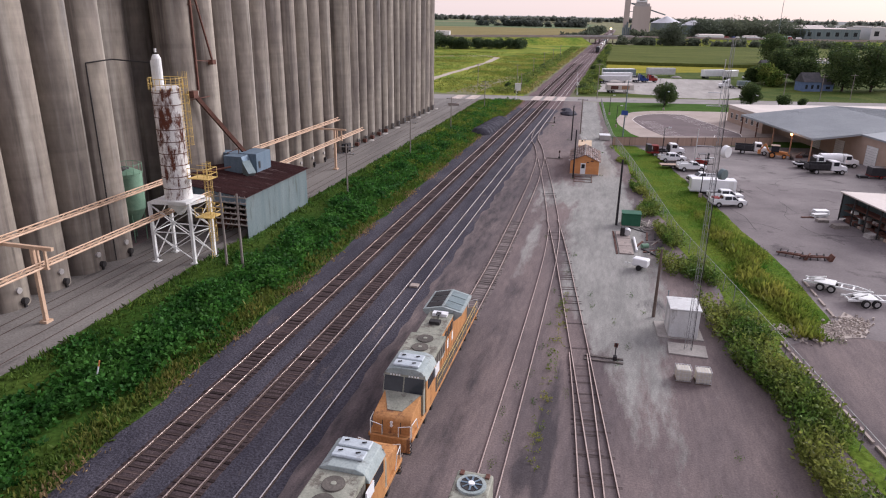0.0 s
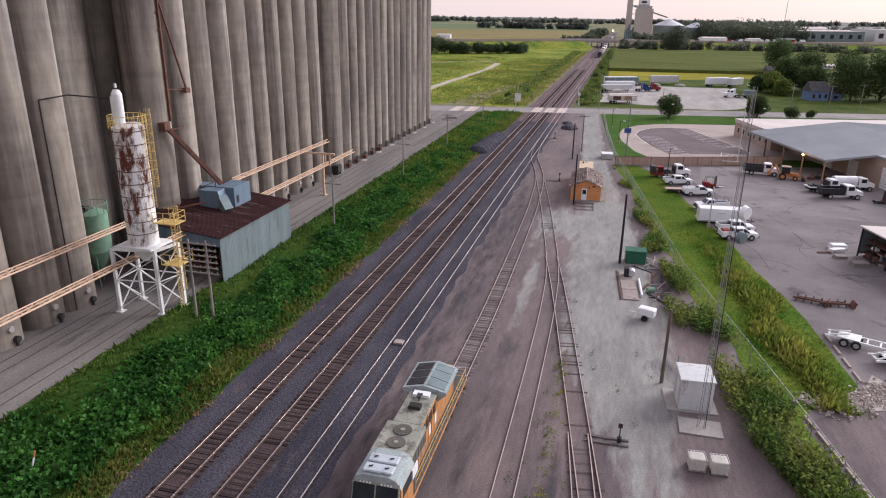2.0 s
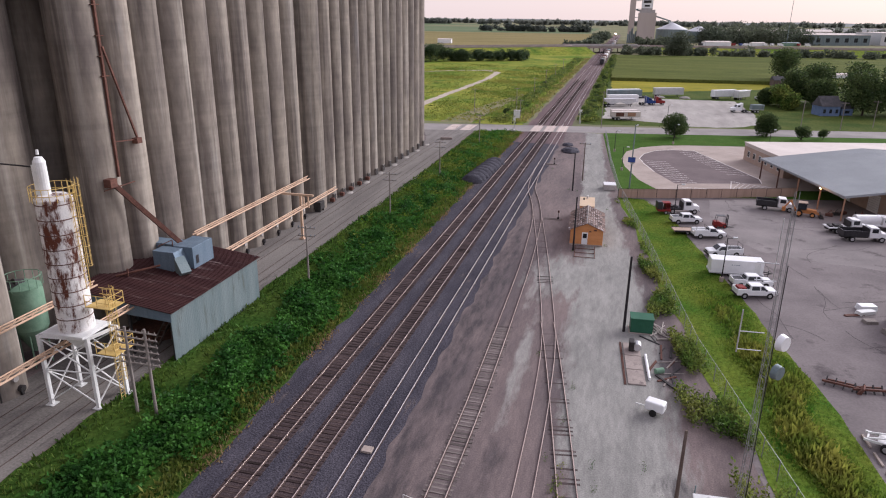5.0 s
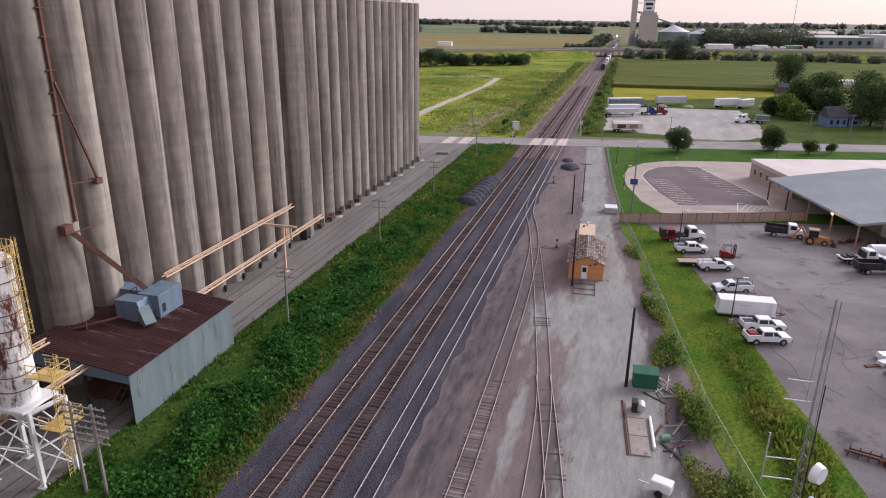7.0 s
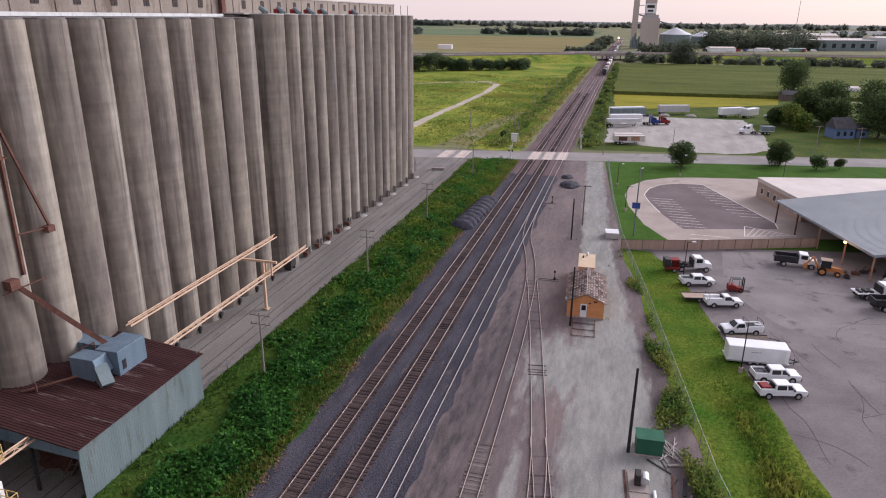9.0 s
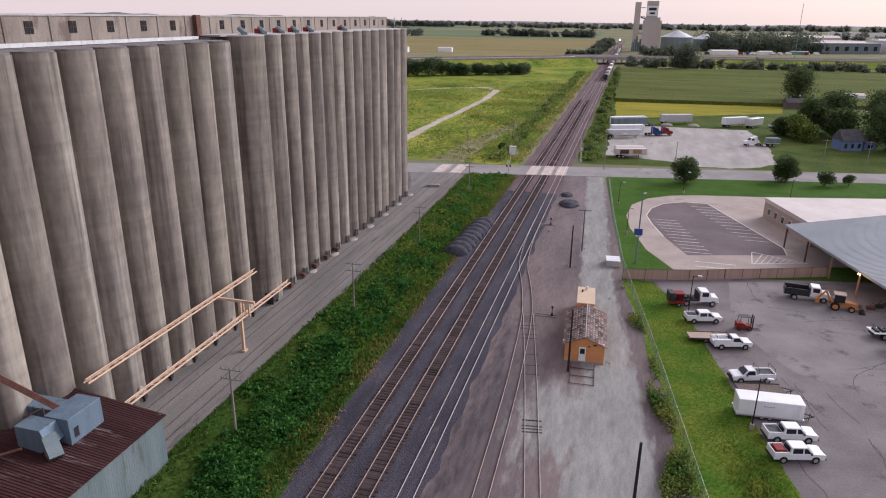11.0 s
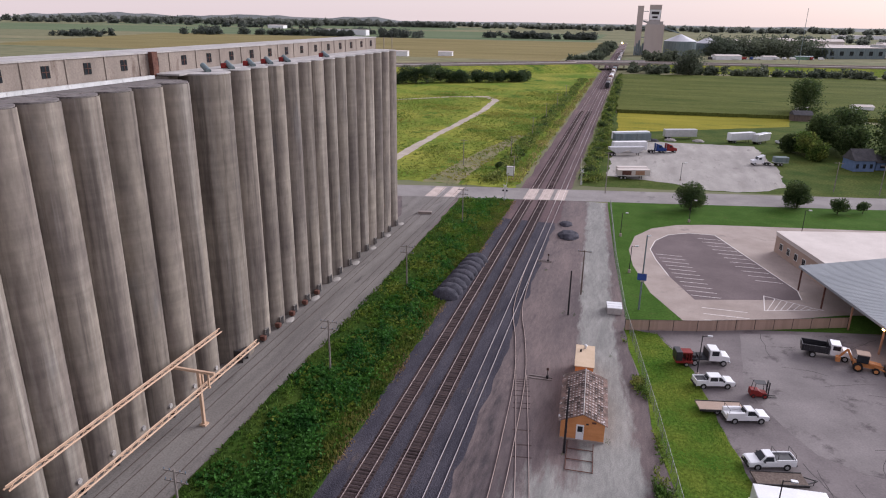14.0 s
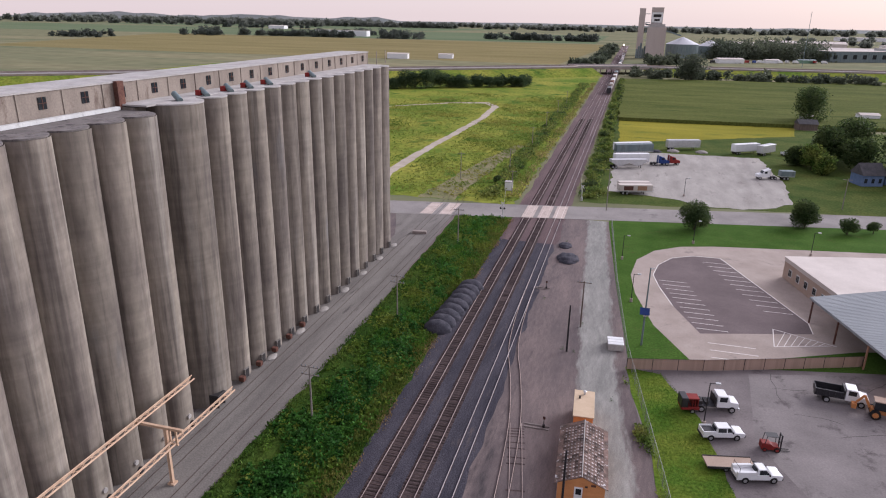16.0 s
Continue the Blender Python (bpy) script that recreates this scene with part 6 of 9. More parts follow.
part("body", bm, M["green_box"], gb)
bm = BM()
box(bm, -1.32, 1.32, -0.97, 0.97, 1.75, 1.85)
part("lid", bm, M["green_box"], gb)
bm = BM()
box(bm, -1.4, 1.4, -1.05, 1.05, -0.02, 0.08)
part("pad", bm, M["concrete_pale"], gb)
slab = thing("loading_slab", "cracked pinkish grey concrete slab beside the gravel road", "slab", 31.0, 78.9, 0, 4)
for k in range(3):
    bm = BM()
    box(bm, -0.8, 0.95, -4.8 + 3.05 * k, -1.85 + 3.05 * k, -0.02, 0.14)
    bevel(bm, 0.02)
    part("slab_panel", bm, M["slab"], slab)
bm = BM()
for k in range(2):
    rod(bm, (-1.0 - 0.12 * k, -4.9, 0.05), (-1.0 - 0.12 * k, 4.4, 0.05), 0.05, 0.05, 6)
part("edge_rail", bm, M["rust"], slab)
bin_ = thing("pump_unit", "dark steel pump unit with a silver drum on the slab", "pump", 31.1, 81.6, 0.14)
bm = BM()
box(bm, -0.55, 0.0, -0.6, 0.5, 0, 1.1)
bevel(bm, 0.05)
part("housing", bm, M["dark_steel"], bin_)
bm = BM()
rod(bm, (0.35, -0.4, 0.45), (0.35, 0.6, 0.45), 0.42, 0.42, 16)
part("drum", bm, M["silver"], bin_, smooth=True)
pp = thing("white_pipe", "long white plastic pipe on the ground", "pipe", 32.6, 75.4, 0)
bm = BM()
rod(bm, (0, 0, 0.17), (-0.3, 5.2, 0.17), 0.16, 0.16, 12)
part("pipe", bm, M["white_paint"], pp, smooth=True)
rng = random.Random(9)
for k in range(16):
    a = rng.uniform(0.2, 1.3) + (1.2 if k % 3 == 0 else 0)
    L_ = rng.uniform(1.5, 3.6)
    x0, y0 = 33.6 + rng.uniform(-0.8, 1.6), 79 + rng.uniform(-4, 8)
    pb = thing("scrap_timber", "weathered scrap timber or rail lying in a heap", "timber", x0, y0, 0.0, math.degrees(a), group="scrap heap")
    bm = BM()
    w = rng.uniform(0.05, 0.14)
    box(bm, -L_ / 2, L_ / 2, -w, w, 0.0, w * 1.3)
    part("piece", bm, M[rng.choice(["wood_grey", "rust", "wood_pole", "dark_steel"])], pb)
drm = thing("green_barrel", "small green barrel lying among scrap", "barrel", 33.6, 77.2, 0, 30)
bm = BM()
rod(bm, (-0.45, 0, 0.3), (0.45, 0, 0.3), 0.3, 0.3, 16)
part("drum", bm, M["green_tank"], drm, smooth=True)


def switch_stand(x, y, d):
    th = thing("switch_stand", "low track switch stand with a target on headblock ties", "switch stand", x, y, 0, group="switch stands")
    bm = BM()
    for s in (-0.35, 0.35):
        box(bm, -0.3 if d > 0 else -2.9, 2.9 if d > 0 else 0.3, s - 0.11, s + 0.11, -0.06, 0.12)
    part("headblock", bm, M["tie_grey"], th)
    bm = BM()
    rod(bm, (d * 2.2, 0, 0.1), (d * 2.2, 0, 1.7), 0.05, 0.04, 8)
    box(bm, d * 2.2 - 0.16, d * 2.2 + 0.16, -0.16, 0.16, 0.12, 0.5)
    part("stand", bm, M["black_pole"], th)
    bm = BM()
    box(bm, d * 2.2 - 0.16, d * 2.2 + 0.16, -0.012, 0.012, 1.3, 1.7)
    part("target", bm, M["rust"], th)


switch_stand(28.2, 46.2, 1)
switch_stand(16.0, 129.6, 1)
switch_stand(10.4, 177.0, 1)
tl = thing("access_lid", "square white lid lying between the rails", "lid", 9.55, 57.0, 0.03)
bm = BM()
box(bm, -0.45, 0.45, -0.4, 0.4, 0, 0.22)
bevel(bm, 0.03)
part("lid", bm, M["concrete_pale"], tl)
wb = thing("white_cabinet", "long low white cabinet beside the fence", "cabinet", 26.4, 155.6, 0, 5)
bm = BM()
box(bm, -1.2, 1.2, -1.5, 1.5, 0.05, 1.15)
bevel(bm, 0.04)
part("body", bm, M["silo_cap"], wb)
bm = BM()
for k in range(3):
    box(bm, -1.25, 1.25, -1.4 + 0.95 * k, -0.55 + 0.95 * k, 1.15, 1.22)
part("lid", bm, M["white_paint"], wb)
bm = BM()
box(bm, -1.0, 1.0, -1.3, 1.3, 0.0, 0.05)
part("skid", bm, M["dark_steel"], wb)


# ---- fences ----
def chain_fence(pts, h, label, slat=None, gap=3.0):
    th = thing("fence", label, "fence", 0, 0, 0)
    line = []
    for (xa, ya), (xb, yb) in zip(pts, pts[1:]):
        n = max(1, int(math.hypot(xb - xa, yb - ya) / gap))
        line += [(xa + (xb - xa) * k / n, ya + (yb - ya) * k / n) for k in range(n)]
    line.append(pts[-1])
    bm = BM()
    rod(bm, (0, 0, -0.05), (0, 0, h + 0.06), 0.04, 0.04, 8)
    me = bpy.data.meshes.new("post")
    bm.to_mesh(me)
    bm.free()
    me.materials.append(M["chain"] if slat is None else M["dark_steel"])
    for x, y in line:
        ob = new("post", me)
        ob.parent, ob.location = th, (x, y, 0)
    for a, b in zip(line, line[1:]):
        bm = BM()
        rod(bm, (*a, h), (*b, h), 0.025, 0.025, 5)
        part("top_rail", bm, M["chain"] if slat is None else M["dark_steel"], th)
    if slat is None:
        bm = BM()
        for a, b in zip(line, line[1:]):
            L_ = math.hypot(b[0] - a[0], b[1] - a[1])
            n = int(L_ / 0.2)
            for k in range(n):
                for s in (0, 1):
                    t0, t1 = k / n, min(1, max(0, (k + (h / 0.2) * (1 if s else -1) * 0.5) / n))
                    zz = h * abs(t1 - k / n) * n / (h / 0.2 * 0.5)
                    p = (a[0] + (b[0] - a[0]) * t0, a[1] + (b[1] - a[1]) * t0)
                    q = (a[0] + (b[0] - a[0]) * t1, a[1] + (b[1] - a[1]) * t1)
                    v = [bm.verts.new((p[0], p[1], 0.03)), bm.verts.new((p[0] + 0.004, p[1] + 0.006, 0.03)), bm.verts.new((q[0] + 0.004, q[1] + 0.006, 0.03 + (h - 0.03) * min(1, zz / h))), bm.verts.new((q[0], q[1], 0.03 + (h - 0.03) * min(1, zz / h)))]
                    bm.faces.new(v)
        part("wire_mesh", bm, M["chain"], th, "diamond wire mesh")
    else:
        bm = BM()
        box(bm, -0.17, 0.17, -0.02, 0.02, 0.05, h - 0.03)
        mes = bpy.data.meshes.new("slat")
        bm.to_mesh(mes)
        bm.free()
        mes.materials.append(slat)
        for a, b in zip(line, line[1:]):
            L_ = math.hypot(b[0] - a[0], b[1] - a[1])
            n = max(1, int(L_ / 0.35))
            for k in range(n):
                t = (k + 0.5) / n
                ob = new("slat", mes)
                ob.parent = th
                ob.matrix_basis = pose(a[0] + (b[0] - a[0]) * t, a[1] + (b[1] - a[1]) * t + 0.06, 0, 0, 0, math.degrees(math.atan2(b[1] - a[1], b[0] - a[0])))
    return th


chain_fence(FENCE, 1.9, "grey chain-link fence between yard and grass bank")
chain_fence([(28.3, 148.6), (39.5, 151.5), (51.5, 155.7), (63.4, 160.1)], 1.9, "tan slatted chain-link fence across the works yard", M["tan_fence"])
kb = thing("parking_blocks", "row of pale concrete wheel stops along the grass", "wheel stops", 0, 0, 0)
for k in range(12):
    a, b = (45.0, 53.0), (50.2, 27.0)
    t = k / 12
    bm = BM()
    m = Matrix.Translation((a[0] + (b[0] - a[0]) * t, a[1] + (b[1] - a[1]) * t, 0.02)) @ Matrix.Rotation(math.atan2(b[1] - a[1], b[0] - a[0]), 4, "Z")
    box(bm, -0.9, 0.9, -0.1, 0.1, 0, 0.16, m)
    part("wheel_stop", bm, M["concrete_pale"], kb)
for k in range(4):
    bm = BM()
    m = Matrix.Translation((50.9 - 0.15 * k, 62 + 2.6 * k, 0.02)) @ Matrix.Rotation(radians(94), 4, "Z")
    box(bm, -0.9, 0.9, -0.1, 0.1, 0, 0.16, m)
    part("wheel_stop", bm, M["concrete_pale"], kb)


# ---- works building ----
wk = thing("works_building", "low tan works building with wide grey metal roof and canopy", "building", 67.4, 143.2, 0, 14.6)
bm = BM()
extrude_poly(bm, [(-0.3, 4.35), (-0.3, 4.75), (22, 7.2), (60, 5.2), (60, 4.8), (22, 6.8)], "y", -0.3, 33.8)
part("canopy_roof", bm, M["roof_grey"], wk, "grey standing-seam canopy roof")
bm = BM()
extrude_poly(bm, [(9.4, 5.45), (9.4, 5.8), (22, 7.19), (60, 5.19), (60, 4.8), (22, 6.78)], "y", -46, -0.301)
part("main_roof", bm, M["roof_grey"], wk, "grey standing-seam roof")
bm = BM()
for k in range(66):
    y0 = -0.2 + 0.52 * k
    for (xa, za), (xb, zb) in (((-0.3, 4.76), (22, 7.21)), ((22, 7.21), (60, 5.21))):
        bar(bm, (xa, y0, za), (xb, y0, zb), 0.05, 0.05)
part("roof_seams", bm, M["roof_grey"], wk, "raised roof seams")
for yy in (0.2, 8.3, 16.6, 25.0, 33.2):
    bm = BM()
    box(bm, 0.0, 0.22, yy - 0.11, yy + 0.11, 0, 4.4)
    part("post", bm, M["ochre"] if yy < 20 else M["rust"], wk, "brown steel canopy post")
bm = BM()
box(bm, 9.7, 10.0, -46, 33.6, 0, 5.44)
part("west_wall", bm, M["bldg_wall"], wk, "tan block wall")
bm = BM()
box(bm, 10.0, 60, -46, -45.7, 0, 5.2)
part("south_wall", bm, M["bldg_wall"], wk)
for y0, w, h in ((-6.2, 3.6, 4.0), (-15, 3.6, 4.0), (-24, 3.6, 4.0), (5, 3.4, 3.4), (14, 3.4, 3.4)):
    bm = BM()
    box(bm, 9.65, 9.69, y0, y0 + w, 0.01, h)
    gd = part("garage_door", bm, M["galv"], wk, "pale sectional garage door")
    for k in range(8):
        bm = BM()
        box(bm, 9.62, 9.649, y0, y0 + w, 0.02 + h / 8 * k, h / 8 * (k + 1) - 0.02)
        part("panel", bm, M["white_steel"], gd)
bm = BM()
box(bm, 9.4, 9.69, -10.4, -10.0, 3.6, 3.9)
part("wall_lamp", bm, M["lamp_glow"], wk, "lit wall lamp")
bm = BM()
box(bm, -0.16, 0.02, 8.1, 8.5, 4.0, 4.3)
part("canopy_lamp", bm, M["lamp_glow"], wk, "glowing orange canopy lamp")
of = thing("office_building", "single-storey tan office with a pale flat roof", "building", 67.4, 143.2, 0, 14.6)
bm = BM()
box(bm, 5.7, 60, 34.0, 55.5, 0, 4.4)
part("wall_shell", bm, M["bldg_wall"], of, "tan block walls")
bm = BM()
box(bm, 5.5, 60.2, 33.9, 55.7, 4.4, 4.6)
part("roof", bm, M["roof_white"], of, "pale membrane roof")
bm = BM()
box(bm, 5.6, 5.69, 34.0, 55.5, 3.7, 4.39)
part("fascia", bm, M["roof_white"], of)
for k in range(6):
    bm = BM()
    y0 = 36 + 3.2 * k
    box(bm, 5.62, 5.69, y0, y0 + 1.3, 1.2, 2.7)
    w = part("window", bm, M["white_steel"], of)
    bm = BM()
    box(bm, 5.59, 5.62, y0 + 0.12, y0 + 0.62, 1.3, 2.6)
    box(bm, 5.59, 5.62, y0 + 0.7, y0 + 1.2, 1.3, 2.6)
    part("pane", bm, M["glass"], w)
lm = bpy.data.lights.new("canopy_light", "POINT")
lm.energy, lm.color, lm.shadow_soft_size = 60, (1.0, 0.5, 0.2), 0.2
lo = new("canopy_light", lm)
lo.location = (64.2, 149.0, 3.9)

# open-fronted store with racks
st = thing("storage_shed", "open-fronted store shed with a cream roof and stacked racks", "shed", 61.4, 98.6, 0, 14.6)
bm = BM()
extrude_poly(bm, [(-0.5, 4.0), (14, 3.4), (14, 3.55), (-0.5, 4.18)], "y", -12.4, 0.4)
part("roof", bm, M["roof_white"], st, "cream sheet roof")
for yy in (-12.0, -9.0, -6.0, -3.0, 0.0):
    bm = BM()
    box(bm, -0.3, -0.15, yy - 0.08, yy + 0.08, 0, 4.0)
    part("post", bm, M["dark_steel"], st)
bm = BM()
box(bm, 3.5, 3.6, -12.2, 0.2, 0, 3.7)
part("back_wall", bm, M["galv"], st)
bm = BM()
box(bm, -0.1, 3.5, 0.05, 0.12, 0.3, 3.8)
part("side_wall", bm, M["galv"], st)
for z in (0.6, 1.5, 2.4):
    bm = BM()
    box(bm, 0.1, 1.6, -11.8, -0.2, z, z + 0.08)
    part("rack_shelf", bm, M["rust"], st)
rng = random.Random(31)
for k in range(26):
    z = rng.choice([0.0, 0.68, 1.58])
    w, d, h = rng.uniform(0.4, 1.1), rng.uniform(0.4, 0.9), rng.uniform(0.25, 0.75)
    cr = thing("stored_crate", "assorted crate or part on a storage rack", "crate", 61.4, 98.6, 0, 14.6, group="stored goods")
    bm = BM()
    y0 = -0.6 - 0.42 * k
    box(bm, 0.15, 0.15 + d, y0 - w, y0, z, z + h)
    bevel(bm, 0.03)
    part("body", bm, M[rng.choice(["dark_steel", "rust", "wood_grey", "wood_pole", "white_steel", "galv", "bldg_wall"])], cr)
for k, (x, y, w, d, h, mm, lab) in enumerate(((58.6, 96.8, 1.6, 1.0, 0.4, "wood_grey", "grey wooden pallet stack on asphalt"), (60.2, 94.2, 2.2, 1.2, 0.55, "wood_grey", "grey timber stack on the asphalt"), (63.2, 90.6, 2.0, 1.1, 0.6, "silo_cap", "pale cast concrete block on asphalt"),
                                             (64.6, 91.8, 0.9, 0.9, 1.5, "blue_paint", "blue steel drum rack"), (65.6, 92.0, 0.9, 0.9, 1.5, "blue_paint", "blue steel drum rack"), (58.9, 99.5, 2.4, 0.9, 0.5, "white_steel", "white salvaged truck bonnet"), (59.4, 101.0, 2.2, 1.2, 0.7, "white_paint", "white salvaged panel with red edge"), (57.4, 98.6, 2.6, 0.5, 0.15, "rust", "rusty steel lengths lying on asphalt"))):
    ob = thing("pallet_stack" if k < 3 else "salvage", lab, "stored goods", x, y, 0, 14 + 7 * (k % 3))
    for j in range(3):
        bm = BM()
        box(bm, -w / 2 + 0.05 * j, w / 2 - 0.03 * j, -d / 2, d / 2, h * j / 3, h * (j + 1) / 3 - 0.02)
        bevel(bm, 0.03)
        part("layer", bm, M[mm], ob)


# ---- vehicles ----
def wheel(parent, x, y, r, w, side, rim="rim"):
    bm = BM()
    rod(bm, (x, y - w / 2, r), (x, y + w / 2, r), r, r, 20)
    bevel_r = part("wheel", bm, M["tyre"], parent, smooth=True)
    bm = BM()
    yy = y + side * (w / 2 + 0.005)
    rod(bm, (x, yy - 0.01, r), (x, yy + 0.01, r), r * 0.6, r * 0.55, 16)
    part("rim", bm, M[rim], bevel_r)


def pickup(x, y, rz, label, paint="white_paint", bed="open", crew=True, name="pickup_truck", rack=False):
    """A pickup with its nose along +x, wheels on the ground at z = 0."""
    th = thing(name, label, "pickup truck", x, y, 0.03, rz, group="parked pickups")
    th.scale = (0.93, 0.93, 0.93)
    bm = BM()
    extrude_poly(bm, [(-2.85, 0.5), (2.8, 0.45), (2.88, 0.7), (2.85, 1.0), (2.7, 1.12), (1.5, 1.2), (-2.85, 1.2)], "y", -0.96, 0.96)
    bevel(bm, 0.07, 2)
    part("body", bm, M[paint], th)
    c0 = -0.95 if crew else -0.2
    bm = BM()
    A = [(c0 - 0.15, 1.15, 0.9), (1.6, 1.15, 0.9), (0.85, 1.85, 0.72), (c0 + 0.05, 1.88, 0.72)]
    for s in (-1, 1):
        A_ = [bm.verts.new((px_, s * hw, pz)) for px_, pz, hw in A]
        bm.faces.new(A_ if s < 0 else A_[::-1])
    bm.verts.ensure_lookup_table()
    for i in range(4):
        j = (i + 1) % 4
        bm.faces.new((bm.verts[i], bm.verts[4 + i], bm.verts[4 + j], bm.verts[j]))
    bmesh.ops.recalc_face_normals(bm, faces=list(bm.faces))
    bevel(bm, 0.05, 2)
    cab = part("cab", bm, M[paint], th)
    bm = BM()
    v = [bm.verts.new(p) for p in ((1.54, -0.8, 1.24), (1.54, 0.8, 1.24), (0.93, 0.66, 1.81), (0.93, -0.66, 1.81))]
    bm.faces.new(v)
    bmesh.ops.translate(bm, verts=bm.verts, vec=(0.03, 0, 0.02))
    part("windscreen", bm, M["glass"], cab)
    for s in (-1, 1):
        wins = ((0.45, 1.25, 0.78, 0.45), (c0 + 0.1, 0.3, 0.3, c0 + 0.18)) if crew else ((c0 + 0.1, 1.25, 0.78, c0 + 0.18),)
        for xa, xb, xc, xd in wins:
            bm = BM()
            v = [bm.verts.new(p) for p in ((xa, s * 0.905, 1.24), (xb, s * 0.905, 1.24), (xc, s * 0.765, 1.76), (xd, s * 0.765, 1.76))]
            bm.faces.new(v if s > 0 else v[::-1])
            part("side_window", bm, M["glass"], cab)
        bm = BM()
        box(bm, 1.05, 1.2, s * 1.1 - 0.1, s * 1.1 + 0.1, 1.2, 1.42)
        part("mirror", bm, M["black_paint"], cab)
        bm = BM()
        box(bm, 2.78, 2.9, s * 0.72 - 0.2, s * 0.72 + 0.2, 0.8, 1.0)
        part("headlight", bm, M["silver"], th)
        for wx in (-1.75, 1.8):
            wheel(th, wx, s * 0.86, 0.4, 0.26, s)
            bm = BM()
            rod(bm, (wx, s * 0.955, 0.42), (wx, s * 0.972, 0.42), 0.47, 0.47, 18)
            part("wheel_arch", bm, M["black_paint"], th)
    bm = BM()
    v = [bm.verts.new(p) for p in ((c0 - 0.12, -0.7, 1.25), (c0 - 0.12, 0.7, 1.25), (c0 - 0.0, 0.62, 1.76), (c0 - 0.0, -0.62, 1.76))]
    bm.faces.new(v[::-1])
    bmesh.ops.translate(bm, verts=bm.verts, vec=(-0.06, 0, 0))
    part("rear_window", bm, M["glass"], cab)
    b1 = c0 - 0.2
    if bed == "open":
        bm = BM()
        box(bm, -2.75, b1, -0.78, 0.78, 1.19, 1.215)
        part("bed_floor", bm, M["black_paint"], th, "dark open bed")
        for s in (-1, 1):
            bm = BM()
            box(bm, -2.84, b1, s * 0.88 - 0.08, s * 0.88 + 0.08, 1.2, 1.42)
            bevel(bm, 0.03)
            part("bed_side", bm, M[paint], th)
        bm = BM()
        box(bm, -2.87, -2.77, -0.8, 0.8, 0.75, 1.42)
        part("tailgate", bm, M[paint], th)
    else:
        for s in (-1, 1):
            bm = BM()
            box(bm, -2.84, b1, s * 0.78 - 0.2, s * 0.78 + 0.2, 1.0, 1.62)
            bevel(bm, 0.03)
            part("tool_box", bm, M[paint], th, "white side tool box")
    if rack:
        for xx in (-2.6, b1 - 0.1):
            bm = BM()
            for s in (-0.9, 0.9):
                rod(bm, (xx, s, 1.4), (xx, s, 2.15), 0.03, 0.03, 6)
            rod(bm, (xx, -0.95, 2.15), (xx, 0.95, 2.15), 0.03, 0.03, 6)
            part("rack_hoop", bm, M["dark_steel"], th)
    bm = BM()
    box(bm, 2.8, 2.98, -0.9, 0.9, 0.42, 0.66)
    part("bumper", bm, M["dark_steel"], th)
    bm = BM()
    box(bm, -3.0, -2.84, -0.9, 0.9, 0.5, 0.68)
    part("bumper", bm, M["dark_steel"], th)
    bm = BM()
    box(bm, 2.84, 2.9, -0.5, 0.5, 0.72, 1.0)
    part("grille", bm, M["black_paint"], th)
    return th


pickup(46.4, 101.6, 15, "white crew-cab pickup with red boxes in its open bed")
pickup(46.5, 105.2, 13, "white crew-cab pickup with a dark open bed")
pickup(40.2, 134.2, 16, "white crew-cab pickup parked on worn asphalt")
pickup(43.2, 126.5, 16, "white utility pickup with side tool boxes and ladder rack", bed="box", crew=False, rack=True)
pickup(44.5, 117.5, 196, "white single-cab pickup with a rack facing the fence", crew=False, rack=True)
rb = thing("red_tool_box", "red tool box lying in a pickup bed", "tool box", 44.6, 101.1, 1.16, 15)
bm = BM()
box(bm, -0.5, 0.5, -0.6, 0.6, 0, 0.32)
bevel(bm, 0.04)
part("box", bm, M["red_paint"], rb)

tr = thing("box_trailer", "white enclosed cargo trailer with a plain side", "trailer", 45.1, 109.4, 0.03, 4)
bm = BM()
box(bm, -3.6, 3.4, -1.15, 1.15, 0.5, 2.45)
bevel(bm, 0.08, 2)
part("body", bm, M["white_paint"], tr)
bm = BM()
box(bm, -3.72, 3.52, -1.22, 1.22, 0.42, 0.6)
part("skirt", bm, M["silver"], tr)
bm = BM()
box(bm, 2.2, 2.95, -1.175, -1.152, 0.7, 2.3)
part("side_door", bm, M["white_steel"], tr)
bm = BM()
for k in range(4):
    box(bm, -0.9 + 0.3 * k, -0.7 + 0.3 * k, -1.172, -1.152, 1.75, 1.83)
part("lettering_bars", bm, M["galv_blue"], tr)
for s in (-1, 1):
    for wx in (-0.9, -0.05):
        wheel(tr, wx, s * 1.02, 0.36, 0.22, s)
bm = BM()
bar(bm, (3.5, -0.7, 0.5), (4.9, 0, 0.5), 0.1, 0.1)
bar(bm, (3.5, 0.7, 0.5), (4.9, 0, 0.5), 0.1, 0.1)
rod(bm, (4.4, 0, 0), (4.4, 0, 0.9), 0.05, 0.05, 6)
part("drawbar", bm, M["dark_steel"], tr)


